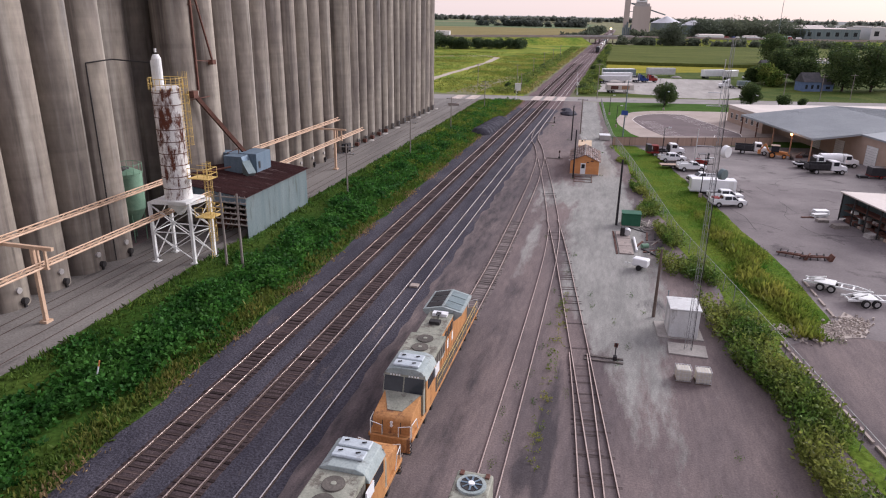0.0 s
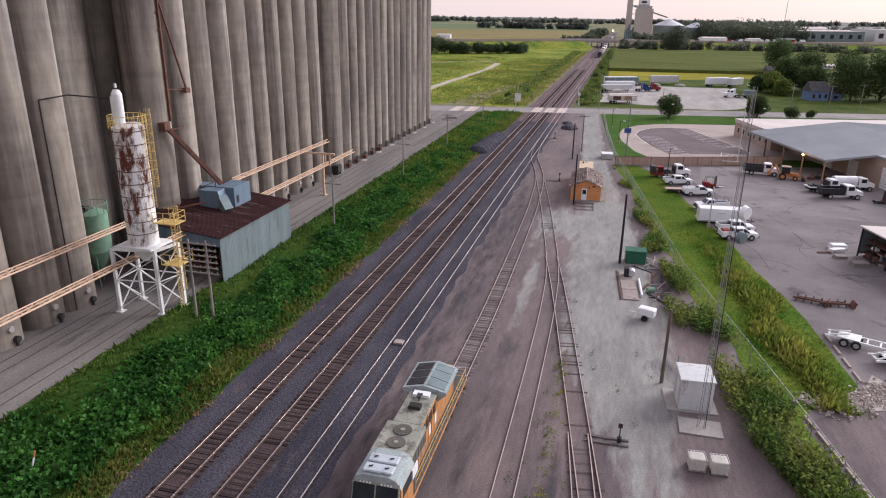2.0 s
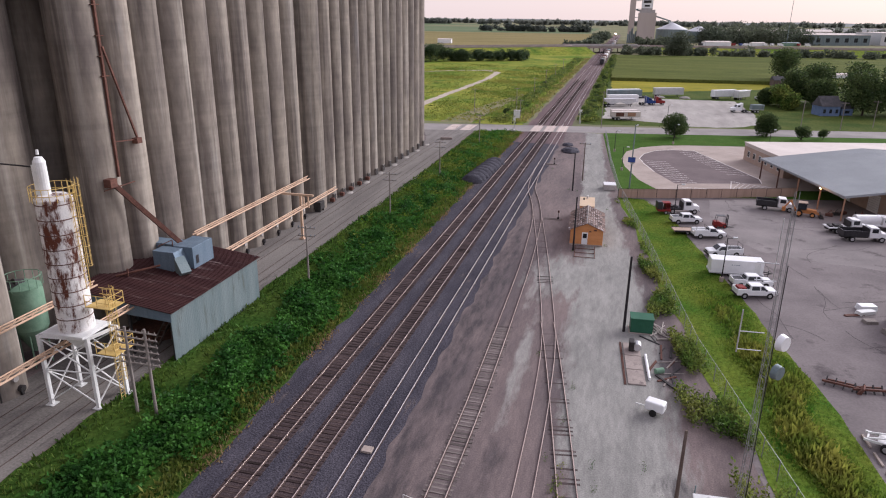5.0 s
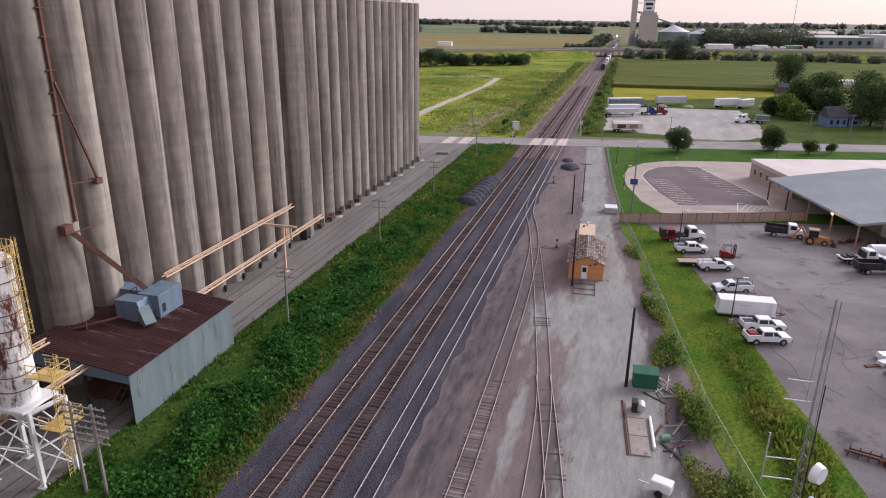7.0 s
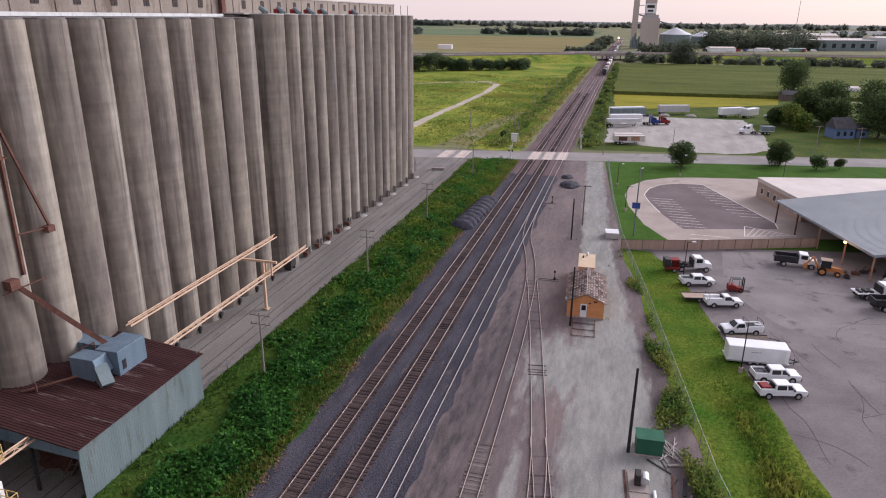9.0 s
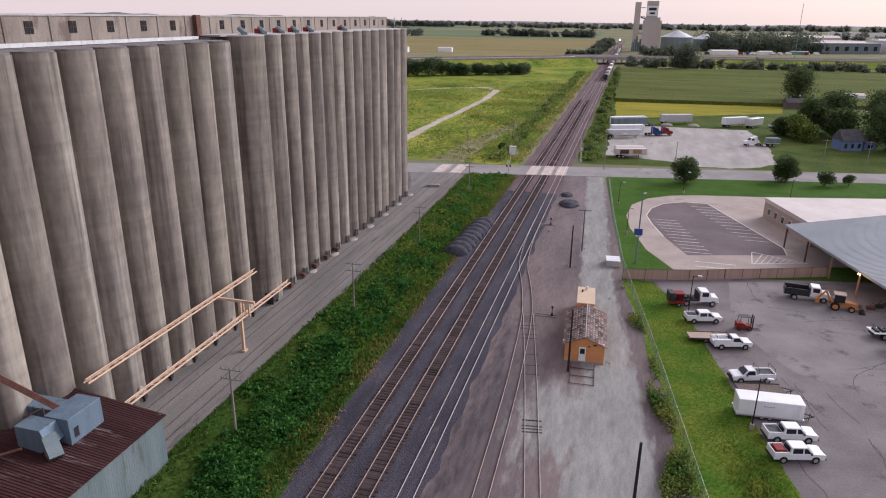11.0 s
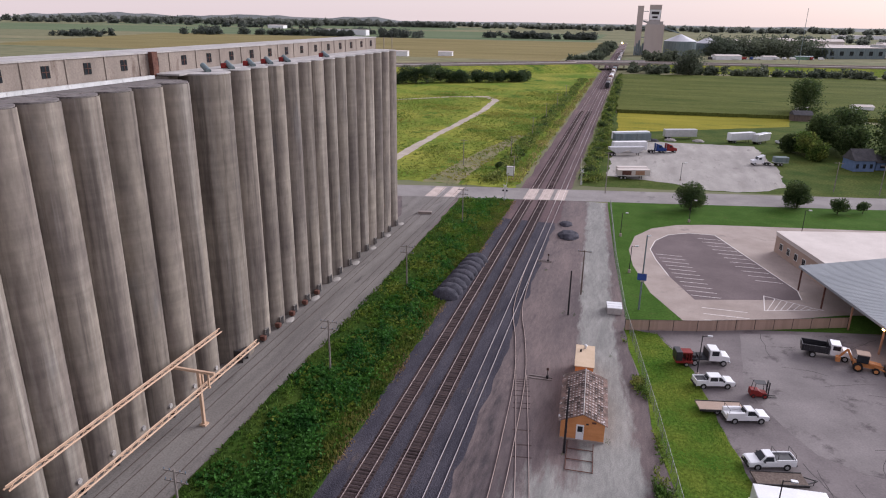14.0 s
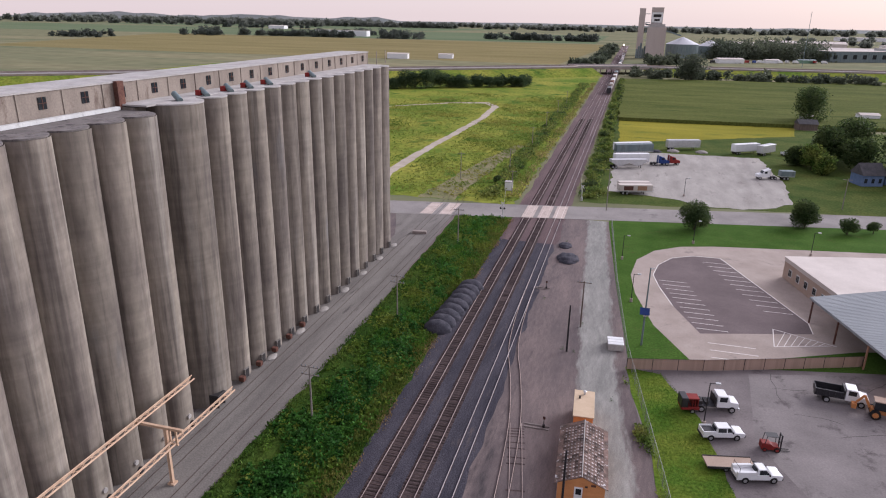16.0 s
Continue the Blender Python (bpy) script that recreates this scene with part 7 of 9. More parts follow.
def flat_trailer(x, y, rz, L_, w, deck, label, z=0.7):
    th = thing("flatbed_trailer", label, "trailer", x, y, 0.03, rz)
    bm = BM()
    box(bm, -L_ / 2, L_ / 2, -w / 2, w / 2, z - 0.18, z)
    part("deck", bm, M[deck], th)
    bm = BM()
    for s in (-1, 1):
        box(bm, -L_ / 2 - 0.02, L_ / 2 + 0.02, s * (w / 2) - 0.05, s * (w / 2) + 0.05, z - 0.2, z + 0.08)
    part("side_rail", bm, M["dark_steel"], th)
    for s in (-1, 1):
        for wx in (-0.6, 0.25):
            wheel(th, wx, s * (w / 2 - 0.2), 0.33, 0.2, s)
    bm = BM()
    bar(bm, (L_ / 2, -0.6, z - 0.1), (L_ / 2 + 1.3, 0, z - 0.15), 0.1, 0.1)
    bar(bm, (L_ / 2, 0.6, z - 0.1), (L_ / 2 + 1.3, 0, z - 0.15), 0.1, 0.1)
    rod(bm, (L_ / 2 + 1.0, 0, 0), (L_ / 2 + 1.0, 0, z), 0.05, 0.05, 6)
    part("drawbar", bm, M["dark_steel"], th)
    return th


flat_trailer(40.4, 127.9, 12, 5.6, 2.2, "bldg_wall", "tan plank-decked flatbed trailer with fittings")


def work_truck(x, y, rz, label, cab_paint, bed_paint, bed="dump", L_=6.6, name="dump_truck"):
    th = thing(name, label, "truck", x, y, 0.03, rz, group="work trucks")
    bm = BM()
    box(bm, -L_ / 2, L_ / 2 - 0.2, -0.45, 0.45, 0.6, 0.85)
    part("chassis", bm, M["dark_steel"], th)
    h = L_ / 2
    bm = BM()
    extrude_poly(bm, [(h - 2.9, 0.75), (h, 0.7), (h, 1.35), (h - 0.1, 1.5), (h - 1.15, 1.62), (h - 1.55, 2.45), (h - 2.9, 2.5)], "y", -1.0, 1.0)
    bevel(bm, 0.07, 2)
    cab = part("cab", bm, M[cab_paint], th)
    bm = BM()
    v = [bm.verts.new(p) for p in ((h - 1.14, -0.85, 1.66), (h - 1.14, 0.85, 1.66), (h - 1.5, 0.85, 2.36), (h - 1.5, -0.85, 2.36))]
    bm.faces.new(v)
    bmesh.ops.translate(bm, verts=bm.verts, vec=(0.03, 0, 0.02))
    part("windscreen", bm, M["glass"], cab)
    for s in (-1, 1):
        bm = BM()
        box(bm, h - 2.6, h - 1.6, s * 1.01 - 0.008, s * 1.01 + 0.008, 1.62, 2.3)
        part("side_window", bm, M["glass"], cab)
        wheel(th, h - 0.85, s * 0.95, 0.46, 0.28, s)
        wheel(th, -h + 1.5, s * 0.92, 0.46, 0.45, s)
        bm = BM()
        box(bm, h - 0.02, h + 0.03, s * 0.75 - 0.15, s * 0.75 + 0.15, 1.0, 1.25)
        part("headlight", bm, M["silver"], cab)
    bm = BM()
    box(bm, h - 0.05, h + 0.16, -1.05, 1.05, 0.5, 0.75)
    part("bumper", bm, M["silver"], th)
    b0, b1 = -h, h - 3.1
    if bed == "dump":
        for nm, q in (("bed_floor", (b0, b1, -1.1, 1.1, 0.95, 1.05)), ("bed_side", (b0, b1, -1.15, -1.05, 1.0, 1.95)), ("bed_side", (b0, b1, 1.05, 1.15, 1.0, 1.95)), ("tailgate", (b0 - 0.05, b0 + 0.04, -1.1, 1.1, 1.0, 1.9)), ("bulkhead", (b1 - 0.05, b1 + 0.05, -1.1, 1.1, 1.0, 2.35))):
            bm = BM()
            box(bm, *q)
            part(nm, bm, M[bed_paint], th)
        for k in range(5):
            for s in (-1, 1):
                bm = BM()
                xx = b0 + 0.3 + (b1 - b0 - 0.6) * k / 4
                box(bm, xx - 0.06, xx + 0.06, s * 1.19 - 0.03, s * 1.19 + 0.03, 1.0, 1.9)
                part("rib", bm, M[bed_paint], th)
    elif bed == "flat":
        bm = BM()
        box(bm, b0, b1, -1.15, 1.15, 0.95, 1.08)
        part("flat_deck", bm, M[bed_paint], th)
        bm = BM()
        box(bm, b1 - 0.1, b1, -1.1, 1.1, 1.08, 2.2)
        for k in range(3):
            box(bm, b0 + 0.4 + 0.8 * k, b0 + 0.9 + 0.8 * k, -0.7, 0.6, 1.08, 1.35 + 0.1 * (k % 2))
        part("load", bm, M["dark_steel"], th)
    else:
        bm = BM()
        rod(bm, (b0 + 0.1, 0, 1.75), (b1 - 0.1, 0, 1.75), 0.95, 0.95, 24)
        part("tank", bm, M[bed_paint], th, "white cylindrical tank", smooth=True)
        bm = BM()
        box(bm, b0, b1, -1.1, 1.1, 0.95, 1.15)
        part("tank_cradle", bm, M[bed_paint], th)
    return th


work_truck(39.7, 140.9, 12, "flatbed truck with a white cab and dark load", "white_paint", "black_paint", "flat", 6.4, "flatbed_truck")
rt = thing("red_trailer", "small red and black equipment trailer", "trailer", 36.6, 139.6, 0.03, 12)
bm = BM()
box(bm, -1.2, 1.2, -0.9, 0.9, 0.5, 0.9)
bevel(bm, 0.04)
part("body", bm, M["red_paint"], rt)
bm = BM()
box(bm, -1.3, -0.4, -0.95, 0.95, 0.9, 2.3)
bevel(bm, 0.05)
part("cabinet", bm, M["black_paint"], rt)
bm = BM()
for k in range(3):
    box(bm, 0.2 + 0.35 * k, 0.3 + 0.35 * k, -0.8, 0.8, 0.9, 2.0)
box(bm, -0.4, 1.1, -0.7, 0.7, 2.0, 2.15)
part("frame", bm, M["red_paint"], rt)
for s in (-1, 1):
    wheel(rt, 0.3, s * 0.85, 0.33, 0.2, s)
work_truck(57.3, 148.2, -6, "black dump truck with a white cab", "white_paint", "black_paint")
work_truck(67.6, 132.0, 10, "black-bodied dump truck with a white cab", "white_paint", "black_paint", "dump", 7.0)
work_truck(66.2, 136.2, 12, "white service truck with a closed body", "white_paint", "white_paint", "flat", 6.6, "service_truck")
work_truck(71.5, 139.2, 14, "white tank truck beneath the canopy edge", "white_paint", "white_paint", "tank", 7.4, "tank_truck")
flat_trailer(45.0, 114.4, 12, 5.4, 2.2, "wood_pole", "dark plank-decked flatbed trailer beside a pickup")
bt = thing("black_trailer", "black high-sided box trailer on red wheels", "trailer", 76.2, 130.6, 0.03, 10)
bm = BM()
box(bm, -1.8, 1.8, -1.0, 1.0, 0.6, 2.1)
bevel(bm, 0.04)
part("body", bm, M["black_paint"], bt)
bm = BM()
box(bm, -1.9, 2.8, -0.9, 0.9, 0.45, 0.6)
part("chassis", bm, M["red_paint"], bt)
for s in (-1, 1):
    wheel(bt, 0, s * 0.95, 0.36, 0.22, s, "red_paint")
sk = thing("mower_deck", "dark mower attachment lying on asphalt", "mower", 73.5, 130.2, 0.02, 8)
bm = BM()
box(bm, -0.9, 0.9, -0.6, 0.6, 0.1, 0.5)
bevel(bm, 0.1, 2)
part("deck", bm, M["black_paint"], sk)
for s in (-1, 1):
    wheel(sk, s * 0.8, -0.6, 0.2, 0.14, -1)

fk = thing("forklift", "red forklift with a black mast and roll cage", "forklift", 45.8, 133.1, 0.03, 8)
bm = BM()
extrude_poly(bm, [(-1.2, 0.25), (0.9, 0.25), (0.9, 0.75), (0.2, 0.8), (-0.2, 1.1), (-1.2, 1.15)], "y", -0.55, 0.55)
bevel(bm, 0.07, 2)
part("body", bm, M["red_paint"], fk)
bm = BM()
for xx in (-0.9, 0.75):
    for s in (-0.5, 0.5):
        bar(bm, (xx, s, 0.75), (xx * 0.8, s, 2.1), 0.06, 0.06)
box(bm, -0.75, 0.65, -0.52, 0.52, 2.08, 2.14)
part("roll_cage", bm, M["black_paint"], fk)
bm = BM()
for s in (-0.35, 0.35):
    box(bm, 1.0, 1.14, s - 0.06, s + 0.06, 0.1, 2.3)
for z in (0.3, 1.2, 2.2):
    box(bm, 1.0, 1.1, -0.4, 0.4, z, z + 0.1)
part("mast", bm, M["black_paint"], fk)
bm = BM()
for s in (-0.25, 0.25):
    box(bm, 1.14, 2.3, s - 0.06, s + 0.06, 0.08, 0.13)
part("forks", bm, M["dark_steel"], fk)
for s in (-1, 1):
    wheel(fk, 0.65, s * 0.55, 0.33, 0.24, s, "red_paint")
    wheel(fk, -0.8, s * 0.52, 0.27, 0.2, s, "red_paint")
bh = thing("backhoe", "orange backhoe loader with a dark glazed cab", "backhoe", 61.6, 145.2, 0.03, -10)
bm = BM()
extrude_poly(bm, [(-1.4, 0.6), (2.0, 0.6), (2.1, 1.3), (0.6, 1.45), (-1.4, 1.3)], "y", -0.5, 0.5)
bevel(bm, 0.06, 2)
part("body", bm, M["orange_paint"], bh)
bm = BM()
box(bm, -1.1, 0.4, -0.75, 0.75, 1.3, 2.5)
bevel(bm, 0.08, 2)
cb_ = part("cab", bm, M["glass"], bh, "dark glazed cab")
bm = BM()
box(bm, -1.2, 0.5, -0.8, 0.8, 2.5, 2.62)
part("cab_roof", bm, M["bldg_wall"], cb_)
bm = BM()
bar(bm, (-1.5, 0, 1.2), (-2.3, 0.1, 2.7), 0.3, 0.3)
bar(bm, (-2.3, 0.1, 2.7), (-3.2, 0.2, 1.3), 0.25, 0.25)
box(bm, -3.6, -3.0, -0.2, 0.6, 0.6, 1.3)
part("boom", bm, M["orange_paint"], bh)
bm = BM()
for s in (-0.6, 0.6):
    bar(bm, (0.6, s, 1.3), (2.7, s, 0.6), 0.14, 0.2)
part("loader_arm", bm, M["orange_paint"], bh)
bm = BM()
extrude_poly(bm, [(2.6, 0.1), (3.4, 0.12), (3.3, 0.22), (2.75, 0.3), (2.85, 0.9), (2.6, 0.85)], "y", -1.1, 1.1)
part("bucket", bm, M["dark_steel"], bh)
for s in (-1, 1):
    wheel(bh, -0.8, s * 0.85, 0.65, 0.4, s, "orange_paint")
    wheel(bh, 1.5, s * 0.75, 0.45, 0.3, s, "orange_paint")
for k in range(5):
    tr_ = thing("attachment", "dark tractor attachment under the canopy", "farm implement", 66.3 + 1.5 * k, 146.5 + 1.1 * (k % 3), 0.02, 20 * k)
    bm = BM()
    box(bm, -0.6, 0.6, -0.35, 0.35, 0.0, 0.5)
    bar(bm, (-0.5, 0, 0.3), (0.4, 0.3, 1.1), 0.12, 0.12)
    bevel(bm, 0.04)
    part("body", bm, M["dark_steel" if k % 2 else "rust"], tr_)

# chassis trailers and implements near the grass bank
for k, (x, y, rz) in enumerate(((52.6, 68.8, -22), (55.4, 65.6, 12))):
    ct = thing("chassis_trailer", "white skeletal boat-style chassis trailer on twin axles", "trailer", x, y, 0.03, rz, group="chassis trailers")
    for s in (-0.7, 0.7):
        bm = BM()
        box(bm, -2.6, 2.4, s - 0.08, s + 0.08, 0.6, 0.78)
        part("side_rail", bm, M["white_steel"], ct)
    for j in range(5):
        bm = BM()
        box(bm, -2.4 + 1.1 * j, -2.25 + 1.1 * j, -0.7, 0.7, 0.62, 0.74)
        part("crossmember", bm, M["white_steel"], ct)
    bm = BM()
    bar(bm, (2.4, -0.7, 0.7), (3.9, 0, 0.7), 0.12, 0.12)
    bar(bm, (2.4, 0.7, 0.7), (3.9, 0, 0.7), 0.12, 0.12)
    bar(bm, (3.5, 0, 0.0), (3.5, 0, 1.0), 0.1, 0.1)
    part("drawbar", bm, M["white_steel"], ct)
    bm = BM()
    bar(bm, (-2.4, -0.5, 0.75), (-0.6, -0.4, 1.25), 0.12, 0.12)
    bar(bm, (-2.4, 0.5, 0.75), (-0.6, 0.4, 1.25), 0.12, 0.12)
    box(bm, -1.6, 0.4, -0.85, 0.85, 0.80, 0.88)
    part("bunk", bm, M["white_steel"], ct)
    for s in (-1, 1):
        for wx in (-0.9, 0.15):
            wheel(ct, wx, s * 0.95, 0.42, 0.26, s)
for k, (x, y, rz) in enumerate(((50.8, 79.2, -20), (53.4, 78.8, 5))):
    im = thing("plough_frame", "rusty dark implement frame lying on asphalt", "farm implement", x, y, 0.02, rz, group="implements")
    bm = BM()
    bar(bm, (-1.6, 0, 0.3), (1.6, 0.1, 0.35), 0.18, 0.2)
    bar(bm, (-1.3, 0.6, 0.25), (1.2, 0.7, 0.3), 0.14, 0.14)
    part("beam", bm, M["rust"], im)
    for j in range(4):
        bm = BM()
        bar(bm, (-1.3 + 0.8 * j, -0.3, 0.0), (-1.2 + 0.8 * j, 0.7, 0.55), 0.1, 0.16)
        part("tine", bm, M["dark_steel"], im)
    bm = BM()
    extrude_poly(bm, [(1.5, 0.0), (1.9, 0.05), (2.1, 0.7), (1.95, 0.72)], "y", -0.5, 0.6)
    part("blade", bm, M["rust"], im)


# ---- trucks in the gravel yard ----
def semi_trailer(x, y, rz, L_, paint, label, h=4.0, w=2.6):
    th = thing("semi_trailer", label, "semi-trailer", x, y, 0.05, rz, group="parked semi-trailers")
    bm = BM()
    box(bm, -L_ / 2, L_ / 2, -w / 2, w / 2, 1.15, h)
    bevel(bm, 0.05)
    part("box", bm, M[paint], th)
    bm = BM()
    box(bm, -L_ / 2 - 0.01, L_ / 2 + 0.01, -w / 2 - 0.012, w / 2 + 0.012, 1.05, 1.25)
    part("skirt", bm, M["silver"], th)
    for s in (-1, 1):
        for wx in (-L_ / 2 + 1.2, -L_ / 2 + 2.4):
            wheel(th, wx, s * 1.0, 0.5, 0.5, s)
        bm = BM()
        box(bm, L_ / 2 - 2.6, L_ / 2 - 2.45, s * 0.8 - 0.08, s * 0.8 + 0.08, 0.0, 1.1)
        part("landing_leg", bm, M["dark_steel"], th)
    return th


def tractor(x, y, rz, paint, label, sleeper=None):
    th = thing("truck_tractor", label, "truck", x, y, 0.05, rz, group="truck tractors")
    bm = BM()
    box(bm, -3.4, 2.8, -0.45, 0.45, 0.7, 0.95)
    part("chassis", bm, M["dark_steel"], th)
    bm = BM()
    extrude_poly(bm, [(-1.0, 0.8), (3.0, 0.75), (3.0, 1.7), (1.5, 2.0), (1.0, 2.9), (0.3, 3.0), (-1.0, 3.6)], "y", -1.15, 1.15)
    bevel(bm, 0.1, 2)
    part("cab", bm, M[paint], th)
    bm = BM()
    v = [bm.verts.new(p) for p in ((1.5, -1.0, 2.04), (1.5, 1.0, 2.04), (1.04, 1.0, 2.86), (1.04, -1.0, 2.86))]
    bm.faces.new(v)
    bmesh.ops.translate(bm, verts=bm.verts, vec=(0.04, 0, 0.02))
    part("windscreen", bm, M["glass"], th)
    for s in (-1, 1):
        for wx in (2.1, -1.9, -3.0):
            wheel(th, wx, s * 0.95, 0.5, 0.4, s)
        bm = BM()
        rod(bm, (-1.1, s * 0.9, 0.9), (-1.1, s * 0.9, 3.8), 0.08, 0.08, 8)
        part("exhaust_pipe", bm, M["silver"], th)
        bm = BM()
        box(bm, 0.0, 0.9, s * 1.16 - 0.01, s * 1.16 + 0.01, 2.1, 2.75)
        part("side_window", bm, M["glass"], th)
    return th


semi_trailer(27.4, 331, 27, 15.5, "white_paint", "long white semi-trailer parked in gravel")
semi_trailer(28.0, 327, 27, 15.5, "galv", "pale grey-blue semi-trailer parked in gravel")
semi_trailer(47.4, 344.5, 21, 13.8, "silver", "long grey semi-trailer parked alone")
semi_trailer(27.2, 306.5, 22, 13, "white_paint", "white semi-trailer behind a grain hopper")
semi_trailer(28.4, 263.8, 18, 9.6, "roof_white", "cream low trailer with dark side panels", 3.2)
semi_trailer(28.8, 261.0, 18, 10.2, "roof_white", "cream low trailer with pictured side panels", 3.0)
gh = thing("hopper_trailer", "shining aluminium grain hopper trailer", "semi-trailer", 26.2, 299.5, 0.05, 22)
bm = BM()
extrude_poly(bm, [(-6.5, 3.2), (6.5, 3.2), (6.5, 2.2), (4.0, 1.0), (2.6, 1.0), (0, 2.0), (-2.6, 1.0), (-4.0, 1.0), (-6.5, 2.2)], "y", -1.25, 1.25)
bevel(bm, 0.05)
part("hopper_body", bm, M["silver"], gh)
for s in (-1, 1):
    for wx in (-5.8, -4.7):
        wheel(gh, wx, s * 1.0, 0.5, 0.45, s)
    bm = BM()
    box(bm, 4.4, 4.6, s * 0.9 - 0.08, s * 0.9 + 0.08, 0, 2.0)
    part("landing_leg", bm, M["dark_steel"], gh)
pn = thing("advert_panel", "red-brown picture panels on a trailer side", "panel", 28.8, 261.0, 0.05, 18)
for k in range(2):
    bm = BM()
    box(bm, -3.8 + 4.2 * k, -0.9 + 4.2 * k, -1.345, -1.32, 1.4, 2.7)
    part("panel", bm, M["ochre" if k else "rust"], pn)
tractor(37.6, 308.6, 20, "blue_paint", "dark blue truck tractor in the gravel yard")
tractor(41.4, 310.4, 20, "red_paint", "dark red truck tractor in the gravel yard")
tractor(71.2, 296.8, 195, "white_paint", "white truck tractor with a tall sleeper")
semi_trailer(78.0, 298.5, 15, 4.6, "galv", "short grey container on wheels", 3.0)
semi_trailer(71.2, 344.0, 34, 12, "white_paint", "white semi-trailer at the gravel yard's edge")
semi_trailer(79.0, 344.5, 52, 9.5, "silver", "grey semi-trailer at the gravel yard's edge")
pickup(87.2, 346, 30, "pale van parked beyond the gravel yard", name="parked_van")
for k, (x, y) in enumerate(((36.5, 335), (43.5, 338), (54.5, 339.5))):
    gp = thing("gravel_pile", "small heap of grey gravel", "gravel pile", x, y, 0.0)
    bm = BM()
    bmesh.ops.create_icosphere(bm, subdivisions=3, radius=1.0)
    for v in bm.verts:
        v.co = Vector((v.co.x * 2.4, v.co.y * 1.8, max(0, v.co.z) * 1.0)) * (1 + 0.15 * noise.noise(v.co * 2.3))
    part("mound", bm, M["gravel" if k else "coal"], gp)


# ---- vegetation ----
def leaf_cloud(name, pts, size, material, up=0.35, seed=0, parent=None, narrow=1.0):
    """Leaves as small four-cornered blades at the given points, each turned at random."""
    rg = np.random.RandomState(seed)
    P = np.asarray(pts, np.float32)
    n = len(P)
    d = rg.normal(size=(n, 3))
    d[:, 2] = np.abs(d[:, 2]) * up + 0.1
    d /= np.linalg.norm(d, axis=1, keepdims=True)
    e = np.cross(d, rg.normal(size=(n, 3)))
    e /= np.linalg.norm(e, axis=1, keepdims=True) + 1e-6
    s = (np.asarray(size, np.float32) * rg.uniform(0.6, 1.4, n))[:, None] if np.ndim(size) == 0 else (size * rg.uniform(0.6, 1.4, n))[:, None]
    V = np.stack([P, P + d * s * 0.5 + e * s * 0.3 * narrow, P + d * s, P + d * s * 0.5 - e * s * 0.3 * narrow], 1).reshape(-1, 3)
    F = np.arange(4 * n).reshape(n, 4)
    return part_mesh(name, mesh_from(name, V, F), material, parent)


def stuff(ob, label, category):
    return tagged(ob, label, category, kind="stuff")


def in_area(n, x0, x1, y0, y1, seed, keep=None):
    rg = np.random.RandomState(seed)
    x, y = rg.uniform(x0, x1, n), rg.uniform(y0, y1, n)
    if keep is not None:
        k = keep(x, y, rg.uniform(0, 1, n))
        x, y = x[k], y[k]
    return x, y, rg


def wob(x, y, s=0.12, k=0.0):
    return np.sin(x * s * 2.1 + 1.3 * np.sin(y * s + k) + k) * 0.5 + np.sin(y * s * 1.7 + x * s + 2 * k) * 0.5


# broad-leaved weeds on the verge: whole plants in drifts, taller in the middle
def plants(n_leaf, x, y, h, rg, spread=0.42):
    """Leaf positions of bushy plants standing at x, y with height h."""
    f = rg.uniform(0.12, 1.0, (len(x), n_leaf))
    a = rg.uniform(0, 2 * math.pi, f.shape)
    r = spread * h[:, None] * (1.05 - 0.75 * f) * np.sqrt(rg.uniform(0.15, 1, f.shape))
    return np.stack([x[:, None] + r * np.cos(a), y[:, None] + r * np.sin(a), h[:, None] * f], -1).reshape(-1, 3)


rgk = np.random.RandomState(101)
x, y, rg = in_area(26000, -15.4, -3.2, 2, 222, 1, lambda x, y, u: (u < np.clip(1.25 - np.abs(x + 8.4 + 1.2 * np.sin(y * 0.07)) / 4.6 + 0.55 * wob(x, y, 0.3), 0, 1) ** 1.6) & ~((x < -14.5) & (y > 62) & (y < 86)) & (rgk.uniform(0, 1, len(x)) < np.clip(1.2 - (y - 95) / 60, 0.14, 1)))
drift = np.clip(0.55 + 0.55 * wob(x * 1.4, y, 0.42, 2.0), 0.1, 1.15)
hh = (0.3 + 1.0 * drift * np.clip(1.25 - np.abs(x + 8.4) / 5.0, 0.15, 1)) * rg.uniform(0.65, 1.25, len(x))
stuff(leaf_cloud("verge_weeds", plants(13, x, y, hh, rg), 0.36, M["leaf_weed"], 0.45, 1, narrow=1.15), "dense dark green broad-leaved weeds on the verge", "weeds")
x, y, rg = in_area(17000, -15.6, -3.0, 98, 222, 103, lambda x, y, u: u < np.clip(0.45 + 0.6 * wob(x, y, 0.3, 1.0), 0, 1) * np.clip((y - 94) / 40, 0, 1) * np.clip(1.5 - np.abs(x + 8.2) / 5, 0.1, 1))
stuff(leaf_cloud("verge_low_weeds", plants(9, x, y, rg.uniform(0.25, 0.75, len(x)), rg, 0.6), 0.34, M["leaf_bank"], 0.45, 103, narrow=1.0), "low bright green weeds on the far verge", "weeds")
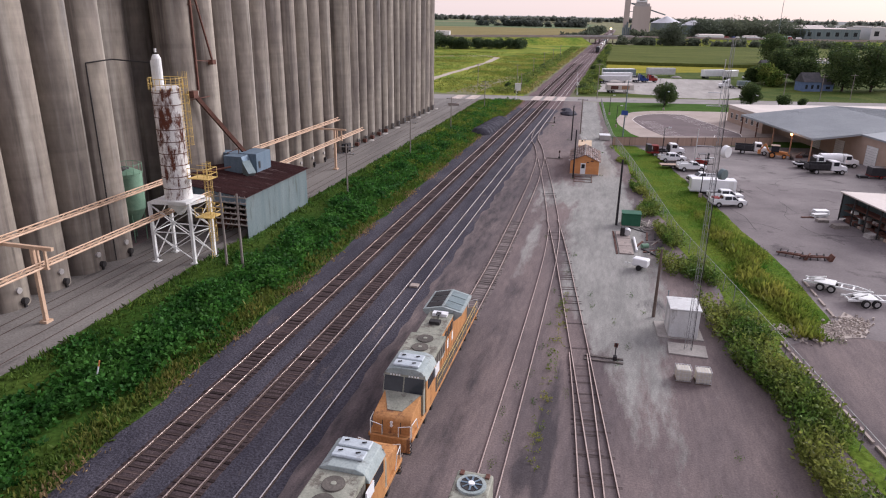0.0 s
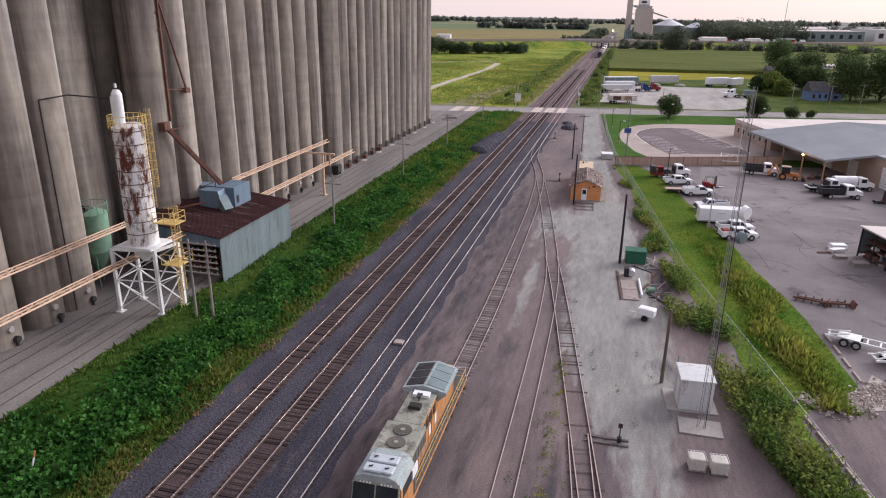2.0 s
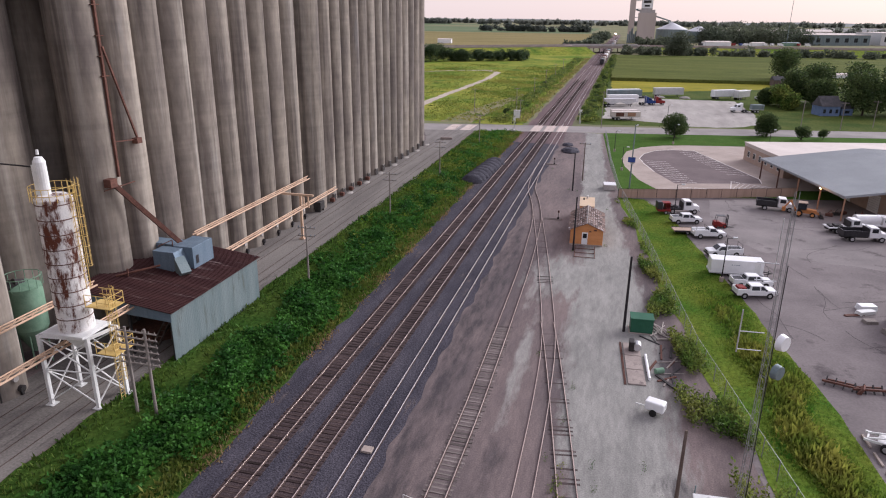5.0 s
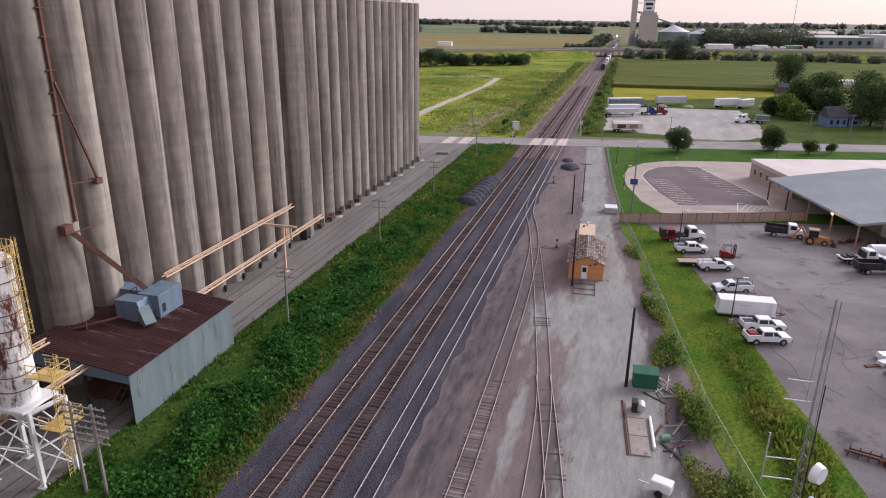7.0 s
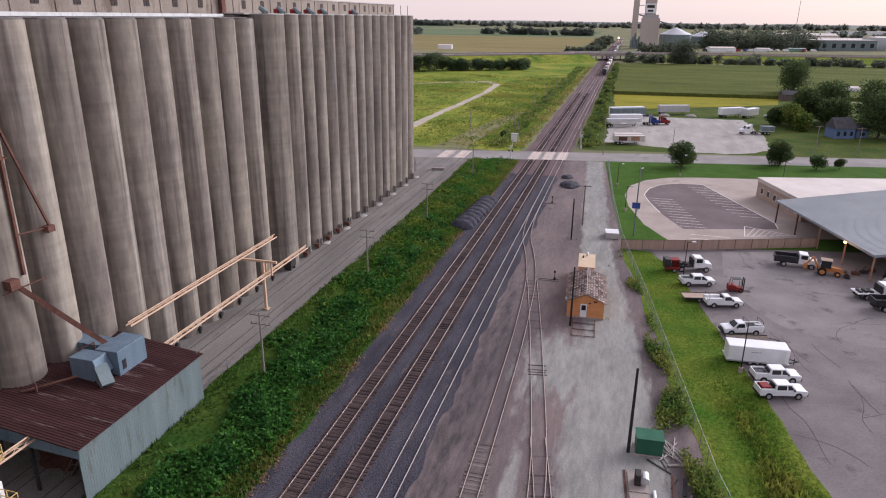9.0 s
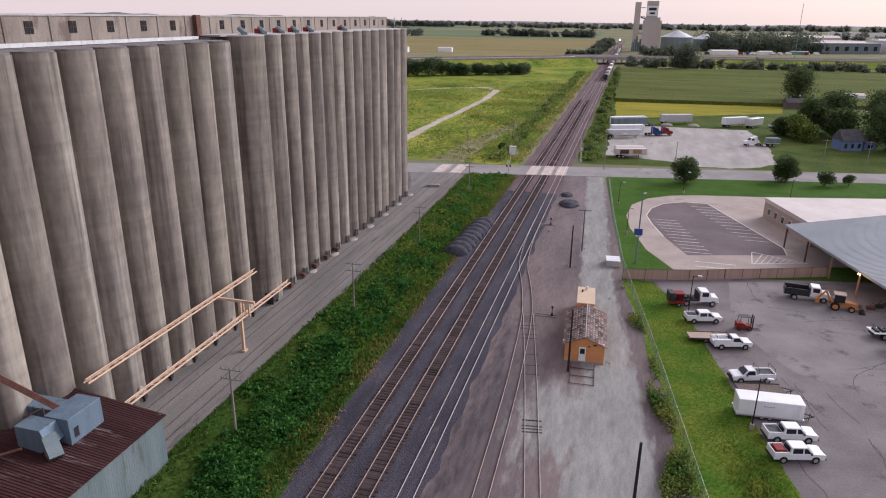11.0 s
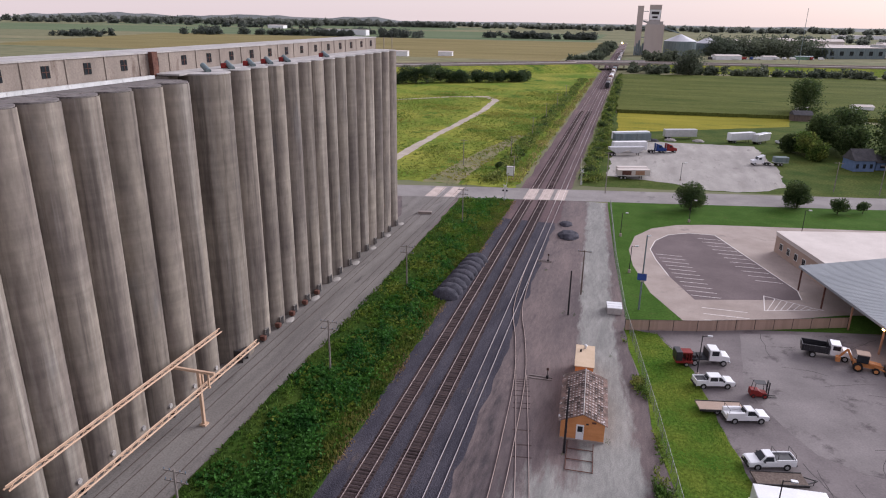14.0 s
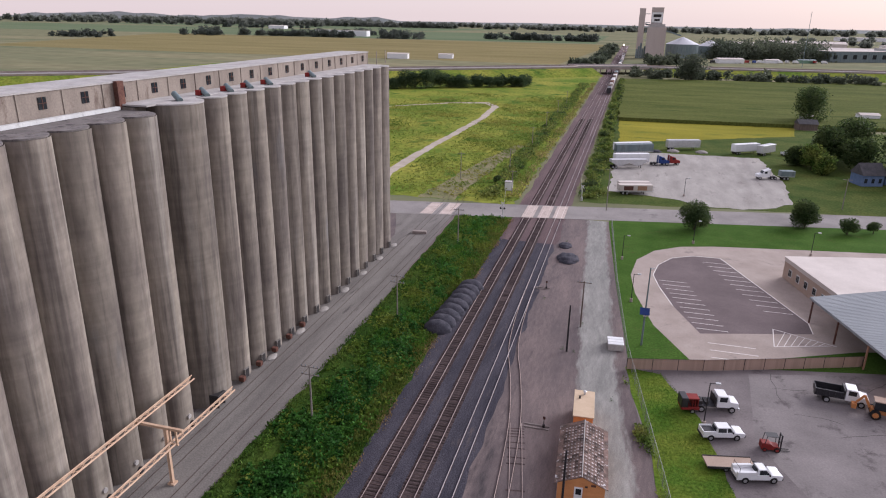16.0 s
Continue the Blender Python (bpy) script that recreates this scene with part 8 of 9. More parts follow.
# yellow-green strip by the ballast
x, y, rg = in_area(26000, -6.2, -2.2, 2, 222, 104, lambda x, y, u: u < np.clip(1.15 - np.abs(x + 3.9) / (1.7 + np.clip((y - 90) / 60, 0, 1.6)) + 0.4 * wob(x, y, 0.4, 3.0), 0, 1))
stuff(leaf_cloud("verge_edge_grass", np.repeat(np.stack([x, y, 0 * x], 1), 2, 0), np.repeat(rg.uniform(0.25, 0.6, len(x)), 2), M["leaf_edge"], 2.0, 104, narrow=0.5), "yellow-green grass strip at the ballast edge", "grass")
# grass blades along both edges of the verge
x, y, rg = in_area(52000, -16.0, -2.3, 8, 222, 2, lambda x, y, u: u < np.clip(np.abs(x + 9.2) / 6.5 + 0.2 * wob(x, y, 0.3), 0.12, 1) ** 2)
hh = rg.uniform(0.15, 0.5, len(x))
pts = np.stack([x, y, 0 * x], 1)
stuff(leaf_cloud("verge_grass", np.repeat(pts, 2, 0), np.repeat(hh * 1.2, 2), M["leaf_grass"], 2.2, 2, narrow=0.45), "yellow-green grass along the verge", "grass")
x, y, rg = in_area(15000, -3.2, -1.3, 8, 222, 3, lambda x, y, u: u < np.clip(0.2 + 0.8 * wob(x * 0.4, y, 0.35, 1.0), 0, 1) * np.clip(1.4 - np.abs(x + 2.4) * 1.3, 0, 1))
stuff(leaf_cloud("dry_grass", np.stack([x, y, 0 * x], 1), 0.4, M["leaf_tan"], 1.6, 3, narrow=0.5), "dry tan grass tufts at the ballast edge", "grass")


# rough growth in the meadow, thickest by the railway
x, y, rg = in_area(42000, -110, -5, 240, 520, 14, lambda x, y, u: (u < np.clip(0.12 + 0.4 * np.exp(-((x + 18) / 12) ** 2) + 0.5 * np.clip(wob(x, y, 0.07, 1.0), 0, 1), 0, 1) ** 1.3) & (np.abs(x + 51) > 3))
stuff(leaf_cloud("meadow_weeds", plants(5, x, y, rg.uniform(0.2, 0.55, len(x)), rg, 1.2), 0.5, M["leaf_meadow"], 0.4, 14, narrow=1.0), "rough patchy green growth in the meadow", "weeds")
x, y, rg = in_area(9000, -9.5, -3.0, 244, 640, 15, lambda x, y, u: u < np.clip(1.1 - np.abs(x + 5.6) / 2.6 + 0.5 * wob(x, y, 0.12, 1.0), 0, 1))
stuff(leaf_cloud("dry_verge_grass", np.stack([x, y, 0 * x], 1), 0.8, M["leaf_straw"], 1.6, 15, narrow=0.6), "dry yellow grass strip beside the far ballast", "grass")


# the bank by the fence: tall weeds on the yard side, grass beyond
def fx(y):
    return np.interp(y, [p[1] for p in FENCE], [p[0] for p in FENCE])


x, y, rg = in_area(150000, 24, 56, 12, 148, 4, lambda x, y, u: (x > fx(y) - np.interp(y, [12, 72, 90, 104, 148], [4.4, 4.2, 3.4, 1.7, 1.4]) + 0.6 * np.sin(y * 0.33)) & (x < fx(y) - 0.1) & (u < np.clip(0.55 + 1.1 * wob(x, y, 0.32, 4.0) - np.clip((y - 84) / 40, 0, 0.55), 0, 1)) & ~((y > 74) & (y < 90) & (x < fx(y) - 2.2)))
hh = rg.uniform(0.45, 1.3, len(x)) * np.clip(1.45 - (y - 50) / 75, 0.4, 1.5)
pts = np.concatenate([np.stack([x + rg.normal(0, 0.14, len(x)), y + rg.normal(0, 0.14, len(x)), hh * f], 1) for f in (0.15, 0.35, 0.55, 0.75, 0.9, 1.0)])
stuff(leaf_cloud("fence_weeds", pts, 0.33, M["leaf_fence"], 0.9, 4, narrow=0.8), "tall tangled green weeds along the fence", "weeds")
edge_x = np.array([p[0] for p in LOT_EDGE])
edge_y = np.array([p[1] for p in LOT_EDGE])


def lx(y):
    return np.interp(y, edge_y, edge_x)


x, y, rg = in_area(120000, 27, 53, 55, 149, 5, lambda x, y, u: (x > fx(y) + 0.1) & (x < lx(y) - 0.1))
mid = np.clip(1 - np.abs((x - fx(y)) / np.maximum(lx(y) - fx(y), 0.5) - 0.6) * 3.2 + 0.5 * wob(x, y, 0.25, 3.0), 0, 1) * np.clip((108 - y) / 25, 0, 1)
hh = 0.12 + 0.5 * mid * rg.uniform(0.5, 1.3, len(x))
k1 = mid < 0.45
stuff(leaf_cloud("bank_grass", np.stack([x, y, 0 * x + 0.03], 1)[k1], hh[k1] * 1.3, M["leaf_bank"], 2.0, 5, narrow=0.5), "short bright green grass on the bank", "grass")
stuff(leaf_cloud("bank_tall_grass", np.stack([x, y, 0 * x + 0.03], 1)[~k1], hh[~k1] * 1.5, M["leaf_olive"], 2.4, 6, narrow=0.4), "tall yellow-green grass on the bank", "grass")
# tufts in the yard
cl = [(20.0, 152), (18.2, 152.6), (20.6, 163), (28.0, 57), (27.7, 60), (26.8, 40), (31.5, 49), (30.6, 46), (33.0, 57), (31.8, 61), (23.8, 42), (24.2, 47), (24.6, 38), (22.9, 30), (23.3, 33), (22.6, 36), (23.1, 40), (22.8, 27), (24.9, 66), (25.3, 72), (21.2, 78), (24.0, 60), (26.5, 139), (22.0, 113), (26.9, 117), (12.8, 172), (13.6, 208), (15, 199), (24.4, 52), (38.6, 35), (40.2, 31), (36.8, 30), (25.0, 46), (30.2, 54)]
pts = []
rg = np.random.RandomState(8)
for cx, cy in cl:
    q = rg.normal(0, 1, (45, 2)) * (0.15, 0.4)
    pts.append(np.stack([cx + q[:, 0], cy + q[:, 1], rg.uniform(0, 0.05, 45)], 1))
stuff(leaf_cloud("yard_tufts", np.concatenate(pts), 0.13, M["leaf_grass"], 1.5, 8, narrow=0.5), "scattered grass tufts in the yard dirt", "weeds")
x, y, rg = in_area(420, 24.6, 26.4, 30, 60, 83, lambda x, y, u: u < np.clip(1.0 - np.abs(x - 25.4) / 0.7 + 0.4 * wob(x, y, 0.9), 0, 1))
stuff(leaf_cloud("siding_weeds", plants(9, x, y, rg.uniform(0.12, 0.4, len(x)), rg, 0.7), 0.16, M["leaf_olive"], 0.8, 83, narrow=0.6), "sparse yellow-green weeds between the sidings", "weeds")
# stones round the bank's end
rg = random.Random(12)
bm = BM()
for k in range(900):
    a = rg.uniform(0, 1)
    p = Vector((45.8, 55.2)).lerp(Vector((53.3, 60.2)), a) + Vector((rg.gauss(0, 0.7), rg.gauss(0, 0.7) - 1.5 * math.sin(a * math.pi) + 1.0))
    s = rg.uniform(0.06, 0.18)
    m = Matrix.Translation((p.x, p.y, s * 0.35 + 0.04)) @ Euler((rg.uniform(0, 3), rg.uniform(0, 3), rg.uniform(0, 3))).to_matrix().to_4x4()
    box(bm, -s, s, -s * 0.7, s * 0.7, -s * 0.5, s * 0.5, m)
stuff(part("stone_edging", bm, M["rock"]), "pale broken stones edging the grass bank", "stones")


def crown_pts(rg, cx, cy, z0, h, r, n, blobs=9):
    """Points in a lumpy crown: shells of several overlapping clumps."""
    out = []
    for b in range(blobs):
        a = rg.uniform(0, 2 * math.pi)
        u = rg.uniform(0, 1)
        rr = r * (0.62 * math.sqrt(rg.uniform(0, 1))) * (1 - 0.35 * u)
        c = np.array([cx + rr * math.cos(a), cy + rr * math.sin(a), z0 + h * (0.18 + 0.62 * u)])
        br = r * rg.uniform(0.38, 0.6)
        d = rg.normal(size=(n // blobs, 3))
        d /= np.linalg.norm(d, axis=1, keepdims=True)
        out.append(c + d * (br * rg.uniform(0.72, 1.03, (len(d), 1))) * (1, 1, 0.8))
    return np.concatenate(out)


def tree(x, y, h, r, label, seed, n=3600, leaf=0.42, trunk=0.28, material="leaf_tree", blobs=14):
    th = thing("tree", label, "tree", x, y, 0, group="trees")
    rg = np.random.RandomState(seed)
    z0 = h * trunk
    bm = BM()
    tr = max(0.12, r * 0.06)
    rod(bm, (0, 0, -0.1), (0.1, 0, z0), tr, tr * 0.8, 8)
    rod(bm, (0.1, 0, z0), (0.0, 0.1, h * 0.75), tr * 0.8, tr * 0.2, 8)
    for k in range(7):
        a = k * 0.9 + seed
        zz = z0 + (h - z0) * 0.08 * k
        rod(bm, (0.05, 0, zz), (r * 0.6 * math.cos(a), r * 0.6 * math.sin(a), zz + h * 0.22), tr * 0.42, tr * 0.1, 6)
    part("trunk", bm, M["bark"], th)
    leaf_cloud("crown", crown_pts(rg, 0, 0, z0 * 0.85, h - z0 * 0.85, r, n, blobs), leaf, M[material], 0.6, seed, th)
    return th


tree(43.6, 227.9, 7.5, 4.3, "round dark green street tree on the lawn", 21, 11000, 0.36, 0.1, blobs=26)
tree(71.3, 238.2, 7.3, 4.2, "round dark green street tree on the lawn", 22, 11000, 0.36, 0.1, blobs=26)
tree(80.6, 236.0, 3.8, 2.7, "low spreading dark green tree by the road", 23, 3200, 0.34, 0.2)
tree(87.2, 238.6, 3.2, 1.7, "small dark green tree by the road", 24, 1800, 0.3, 0.2)
for k, (x, y, h, r, mt) in enumerate(((98, 330, 16, 8, "leaf_tree"), (108, 338, 17.5, 9, "leaf_tree"), (116, 303, 17, 8.5, "leaf_tree"), (127, 305, 21, 9.5, "leaf_tree"), (90, 319, 9, 5.5, "leaf_bush"), (86, 326, 7, 4, "leaf_tree"), (116, 447, 19, 11.5, "leaf_tree"), (139, 318, 20, 9, "leaf_tree"), (150, 300, 18, 9, "leaf_tree"), (105, 322, 12, 7, "leaf_tree"), (122, 330, 20, 9, "leaf_tree"), (92, 312, 6, 4, "leaf_bush"))):
    tree(x, y, h, r, "large dark green broad-leaved tree near the blue house", 40 + k, 7000, 0.8, 0.06, mt, 26)
tree(74, 690, 24, 15, "broad dark tree in the field hedge", 60, 4500, 1.5, 0.08, "leaf_far", 18)
rgh = random.Random(70)
for k in range(19):
    a = k / 18
    tall = 13.5 if 0.12 < a < 0.42 else 8.0
    tree(-150 + 96 * a + rgh.uniform(-2, 2), 524 + 60 * a + rgh.uniform(-4, 4), tall * rgh.uniform(0.85, 1.15), 5.2 + 2.2 * rgh.random() + (1.5 if tall > 10 else 0), "dark leafy tree in the meadow hedge", 70 + k, 2200, 0.9, 0.02, "leaf_hedge", 20)


def shrub(x, y, h, r, seed):
    th = thing("shrub", "rounded green shrub beside the railway", "shrub", x, y, 0, group="trackside shrubs")
    rg = np.random.RandomState(seed)
    bm = BM()
    for k in range(4):
        rod(bm, (0, 0, -0.05), (r * 0.4 * math.cos(k * 1.7), r * 0.4 * math.sin(k * 1.7), h * 0.6), 0.06, 0.02, 5)
    part("stem", bm, M["bark"], th)
    leaf_cloud("foliage", crown_pts(rg, 0, 0, 0, h * 0.9, r, 900, 8), 0.42, M["leaf_fence" if seed % 3 else "leaf_tree"], 0.6, seed, th)


rg_ = random.Random(77)
for k in range(66):
    yy = 258 + 6.2 * k
    shrub(16.2 + rg_.uniform(-1.6, 2.2), yy + rg_.uniform(-3, 3), rg_.uniform(1.4, 4.0), rg_.uniform(1.8, 3.4), 200 + k)
for k in range(40):
    yy = 262 + 8 * k
    shrub(-11.8 + rg_.uniform(-2, 2.0), yy + rg_.uniform(-3, 3), rg_.uniform(0.8, 2.0), rg_.uniform(1.2, 2.6), 300 + k)
x, y, rg = in_area(26000, -17, -6.5, 242, 620, 17, lambda x, y, u: u < np.clip(1.15 - np.abs(x + 11.8) / 3.2 + 0.4 * wob(x, y, 0.1), 0, 1))
stuff(leaf_cloud("trackside_weeds", np.concatenate([np.stack([x, y, rg.uniform(0.1, 0.9, len(x))], 1), np.stack([x, y + 0.2, rg.uniform(0.6, 1.3, len(x))], 1)]), 0.7, M["leaf_fence"], 0.5, 17), "rank green weeds beside the far tracks", "weeds")
x, y, rg = in_area(16000, 12.5, 20, 250, 600, 18, lambda x, y, u: u < np.clip(1.2 - np.abs(x - 16.0) / 3.0 + 0.4 * wob(x, y, 0.1), 0, 1))
stuff(leaf_cloud("trackside_weeds", np.concatenate([np.stack([x, y, rg.uniform(0.1, 0.9, len(x))], 1), np.stack([x, y + 0.2, rg.uniform(0.5, 1.2, len(x))], 1)]), 0.7, M["leaf_bush"], 0.5, 18), "rank green weeds beside the far tracks", "weeds")
# meadow tussocks
x, y, rg = in_area(60000, -120, -4, 238, 470, 9, lambda x, y, u: (u < 0.15 + 0.6 * np.clip(wob(x, y, 0.06, 1.0) + 0.3, 0, 1)) & ~((x < -44) & (x > -58) & (y < 455)) & ~((x > -27) & (x < -16) & (y < 330) & (u < 0.7)))
stuff(leaf_cloud("meadow_tussocks", np.stack([x, y, 0 * x - 0.1], 1), 0.6, M["leaf_meadow"], 0.8, 9, narrow=0.9), "rough tussocks of meadow grass", "grass")


def wood(x0, x1, y0, y1, h, n, seed, label, leaf=4.0, mt="leaf_far"):
    """A distant wood as lumpy clumps."""
    rg = np.random.RandomState(seed)
    out = []
    for k in range(n):
        cx, cy = rg.uniform(x0, x1), rg.uniform(y0, y1)
        r = h * rg.uniform(0.35, 0.6)
        out.append(crown_pts(rg, cx, cy, -0.1 * h, h * rg.uniform(0.5, 1.1), r, 160, 6))
    return stuff(leaf_cloud("distant_wood", np.concatenate(out), leaf, M[mt], 0.6, seed), label, "woodland")


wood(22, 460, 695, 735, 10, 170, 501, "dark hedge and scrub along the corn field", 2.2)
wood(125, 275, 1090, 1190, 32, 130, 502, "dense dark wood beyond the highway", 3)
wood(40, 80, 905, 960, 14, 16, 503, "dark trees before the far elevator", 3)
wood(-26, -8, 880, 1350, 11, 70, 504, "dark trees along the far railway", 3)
# the farther woods carry haze in their leaf colour
wood(-330, -60, 1700, 1740, 19, 75, 505, "dark tree line across far fields", 4, "leaf_haze_blue")
wood(-860, -600, 1560, 1600, 19, 75, 506, "dark tree belt round the far farmstead", 3.5, "leaf_haze_blue")
wood(-545, -450, 1560, 1620, 22, 30, 512, "dark tree clump by the far fields", 3.5, "leaf_haze_blue")
wood(-1010, -925, 1480, 1540, 22, 24, 513, "dark tree clump by the far fields", 3.5, "leaf_haze_blue")
wood(-905, -880, 1560, 1585, 24, 6, 514, "dark tree clump by the far fields", 3.5, "leaf_haze_blue")
wood(-800, -560, 1760, 1800, 22, 26, 515, "dark trees behind the far farmstead", 4, "leaf_haze_blue")
wood(-1450, -770, 3050, 3120, 26, 130, 516, "hazy tree line across far fields", 8, "leaf_hazed")
wood(-1500, -1150, 2380, 2440, 13, 22, 517, "scattered trees far off", 6, "leaf_haze_blue")
wood(-1000, 2600, 3000, 3800, 15, 300, 507, "hazy wooded distance", 14, "leaf_hazed")
wood(420, 1700, 1700, 2300, 12, 130, 508, "dark tree line across far fields", 8, "leaf_hazed")
wood(-1150, -1000, 1180, 1290, 16, 26, 509, "dark trees in the far fields", 3.5, "leaf_haze_blue")
wood(-3200, -1200, 2600, 3600, 26, 260, 510, "long wooded ridge far off", 14, "leaf_hazed")
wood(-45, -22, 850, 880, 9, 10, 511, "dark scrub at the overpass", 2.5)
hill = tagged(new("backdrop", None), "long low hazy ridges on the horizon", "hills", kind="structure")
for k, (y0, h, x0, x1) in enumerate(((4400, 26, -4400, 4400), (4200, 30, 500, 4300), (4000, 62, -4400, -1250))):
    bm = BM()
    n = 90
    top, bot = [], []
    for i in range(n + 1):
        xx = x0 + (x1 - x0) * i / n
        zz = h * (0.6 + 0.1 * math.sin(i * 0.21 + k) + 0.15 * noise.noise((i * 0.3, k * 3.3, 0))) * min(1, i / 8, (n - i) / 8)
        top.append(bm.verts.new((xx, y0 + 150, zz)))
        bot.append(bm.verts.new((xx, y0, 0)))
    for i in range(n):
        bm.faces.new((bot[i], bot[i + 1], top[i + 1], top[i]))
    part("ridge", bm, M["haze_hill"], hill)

# ---- under the shed and behind the green cabinet ----
rg_ = random.Random(411)
gp = thing("grain_pile", "low rust-brown pile of spilled grain under the shed", "grain pile", -21.6, 74.0, 0.032)
bm = BM()
rings = []
for k, (rr, zz) in enumerate(((1.0, 0.0), (0.72, 0.28), (0.42, 0.62), (0.16, 0.85))):
    rings.append([bm.verts.new((4.2 * rr * math.cos(a) * rg_.uniform(0.9, 1.1), 5.4 * rr * math.sin(a) * rg_.uniform(0.9, 1.1), zz * rg_.uniform(0.9, 1.1))) for a in [i * 2 * math.pi / 22 for i in range(22)]])
for lo, hi in zip(rings, rings[1:]):
    for i in range(22):
        bm.faces.new((lo[i], lo[(i + 1) % 22], hi[(i + 1) % 22], hi[i]))
bm.faces.new(rings[-1])
part("mound", bm, M["rust"], gp)
cv = thing("conveyor", "slanting tan steel conveyor frame under the shed", "conveyor", -19.4, 68.4, 0)
for xo in (-0.35, 0.35):
    bm = BM()
    bar(bm, (xo, 0, 0.05), (xo, 5.0, 3.9), 0.12, 0.22)
    part("side_beam", bm, M["wood_pole"], cv)
for k in range(9):
    bm = BM()
    a = (k + 0.5) / 9
    bar(bm, (-0.28, 5.0 * a, 0.05 + 3.85 * a), (0.28, 5.0 * a, 0.05 + 3.85 * a), 0.1, 0.08)
    part("rung", bm, M["wood_pole"], cv)
for xo in (-0.35, 0.35):
    bm = BM()
    bar(bm, (xo, 4.4, 0), (xo, 4.4, 3.34), 0.1, 0.1)
    part("leg", bm, M["dark_steel"], cv)
for k in range(16):
    ln = rg_.uniform(1.6, 3.6)
    yaw = rg_.uniform(18, 50) if k % 4 else rg_.uniform(-40, 0)
    pl = thing("scrap_pole", "weathered pale pole in a scattered heap", "pole", 33.9 + rg_.uniform(-0.8, 0.8), 87.4 + rg_.uniform(-1.3, 1.3), 0.03 + 0.045 * (k // 4), yaw, group="scrap poles")
    bm = BM()
    rod(bm, (0, -ln / 2, 0.05), (0, ln / 2, 0.05), 0.055, 0.045, 7)
    part("shaft", bm, M["wood_pale"], pl)

# ---- heaps beside the track ----
hp = thing("ballast_pile", "long ridged pile of dark crushed stone", "stone pile", -2.8, 151.6, 0)
for k in range(9):
    bm = BM()
    bmesh.ops.create_icosphere(bm, subdivisions=4, radius=1.0)
    for v in bm.verts:
        c = v.co.copy()
        v.co = Vector((c.x * 2.45, c.y * 1.9, max(-0.02, c.z) * 1.75))
        v.co *= 1 + 0.07 * noise.noise(c * 3 + Vector((k, 0, 0))) + 0.03 * noise.noise(c * 11)
        v.co += Vector((0.16 * k, 1.6 + 2.45 * k, 0))
    part("mound", bm, M["coal"], hp, smooth=True)
for x, y, s in ((13.6, 204.6, 1.4), (15.0, 195.6, 2.2)):
    hp = thing("ballast_pile", "low dark heap of crushed stone", "stone pile", x, y, 0)
    bm = BM()
    bmesh.ops.create_icosphere(bm, subdivisions=4, radius=1.0)
    for v in bm.verts:
        c = v.co.copy()
        v.co = Vector((c.x * s * 1.1, c.y * s * 1.5, max(-0.02, c.z) * s * 0.5)) * (1 + 0.15 * noise.noise(c * 3))
    part("mound", bm, M["coal"], hp, smooth=True)
stk = thing("marker_stake", "red and white marker stake leaning in weeds", "stake", -8.6, 31.5, 0)
bm = BM()
rod(bm, (0, 0, 0), (0.25, 0.3, 1.3), 0.06, 0.06, 8)
part("shaft", bm, M["white_paint"], stk)
bm = BM()
rod(bm, (0.25, 0.3, 1.3), (0.33, 0.4, 1.75), 0.065, 0.065, 8)
part("tip", bm, M["orange_paint"], stk)


# ---- level crossing ----
def crossing_signal(x, y, rz):
    th = thing("crossing_signal", "silver level-crossing signal with a raised gate arm", "crossing signal", x, y, 0, rz, group="crossing signals")
    bm = BM()
    rod(bm, (0, 0, 0), (0, 0, 4.6), 0.09, 0.08, 10)
    box(bm, -0.3, 0.3, -0.3, 0.3, 0, 0.9)
    part("mast", bm, M["silver"], th)
    for s in (-1, 1):
        bm = BM()
        m = Matrix.Translation((0, -0.12, 4.2)) @ Matrix.Rotation(radians(45 * s), 4, "Y")
        box(bm, -0.7, 0.7, -0.02 + 0.01 * s, 0.02 + 0.01 * s, -0.1, 0.1, m)
        part("crossbuck", bm, M["white_paint"], th)
        bm = BM()
        rod(bm, (s * 0.5, -0.1, 3.0), (s * 0.5, 0.02, 3.0), 0.26, 0.26, 16)
        part("flasher", bm, M["black_paint"], th)
    bm = BM()
    bar(bm, (0.2, 0.2, 1.0), (0.5, 0.3, 8.2), 0.12, 0.05)
    part("gate_arm", bm, M["white_paint"], th)


crossing_signal(-4.6, 221.5, 0)
crossing_signal(14.0, 247.5, 180)
rc = thing("relay_cabinet", "white metal relay cabinet beside the crossing", "cabinet", -8.6, 253.5, 0)
bm = BM()
box(bm, -1.1, 1.1, -1.0, 1.0, 0.1, 2.6)
bevel(bm, 0.05)
part("body", bm, M["white_paint"], rc)
bm = BM()
box(bm, -1.2, 1.2, -1.1, 1.1, 2.6, 2.75)
part("roof", bm, M["silo_cap"], rc)
bm = BM()
box(bm, -1.2, 1.2, -1.1, 1.1, -0.02, 0.1)
part("pad", bm, M["concrete_pale"], rc)
lb = thing("concrete_block", "long grey concrete block on the lane", "block", -21.6, 203, 0, 12)
bm = BM()
box(bm, -1.7, 1.7, -0.5, 0.5, 0, 0.7)
bevel(bm, 0.05)
part("block", bm, M["slab"], lb)

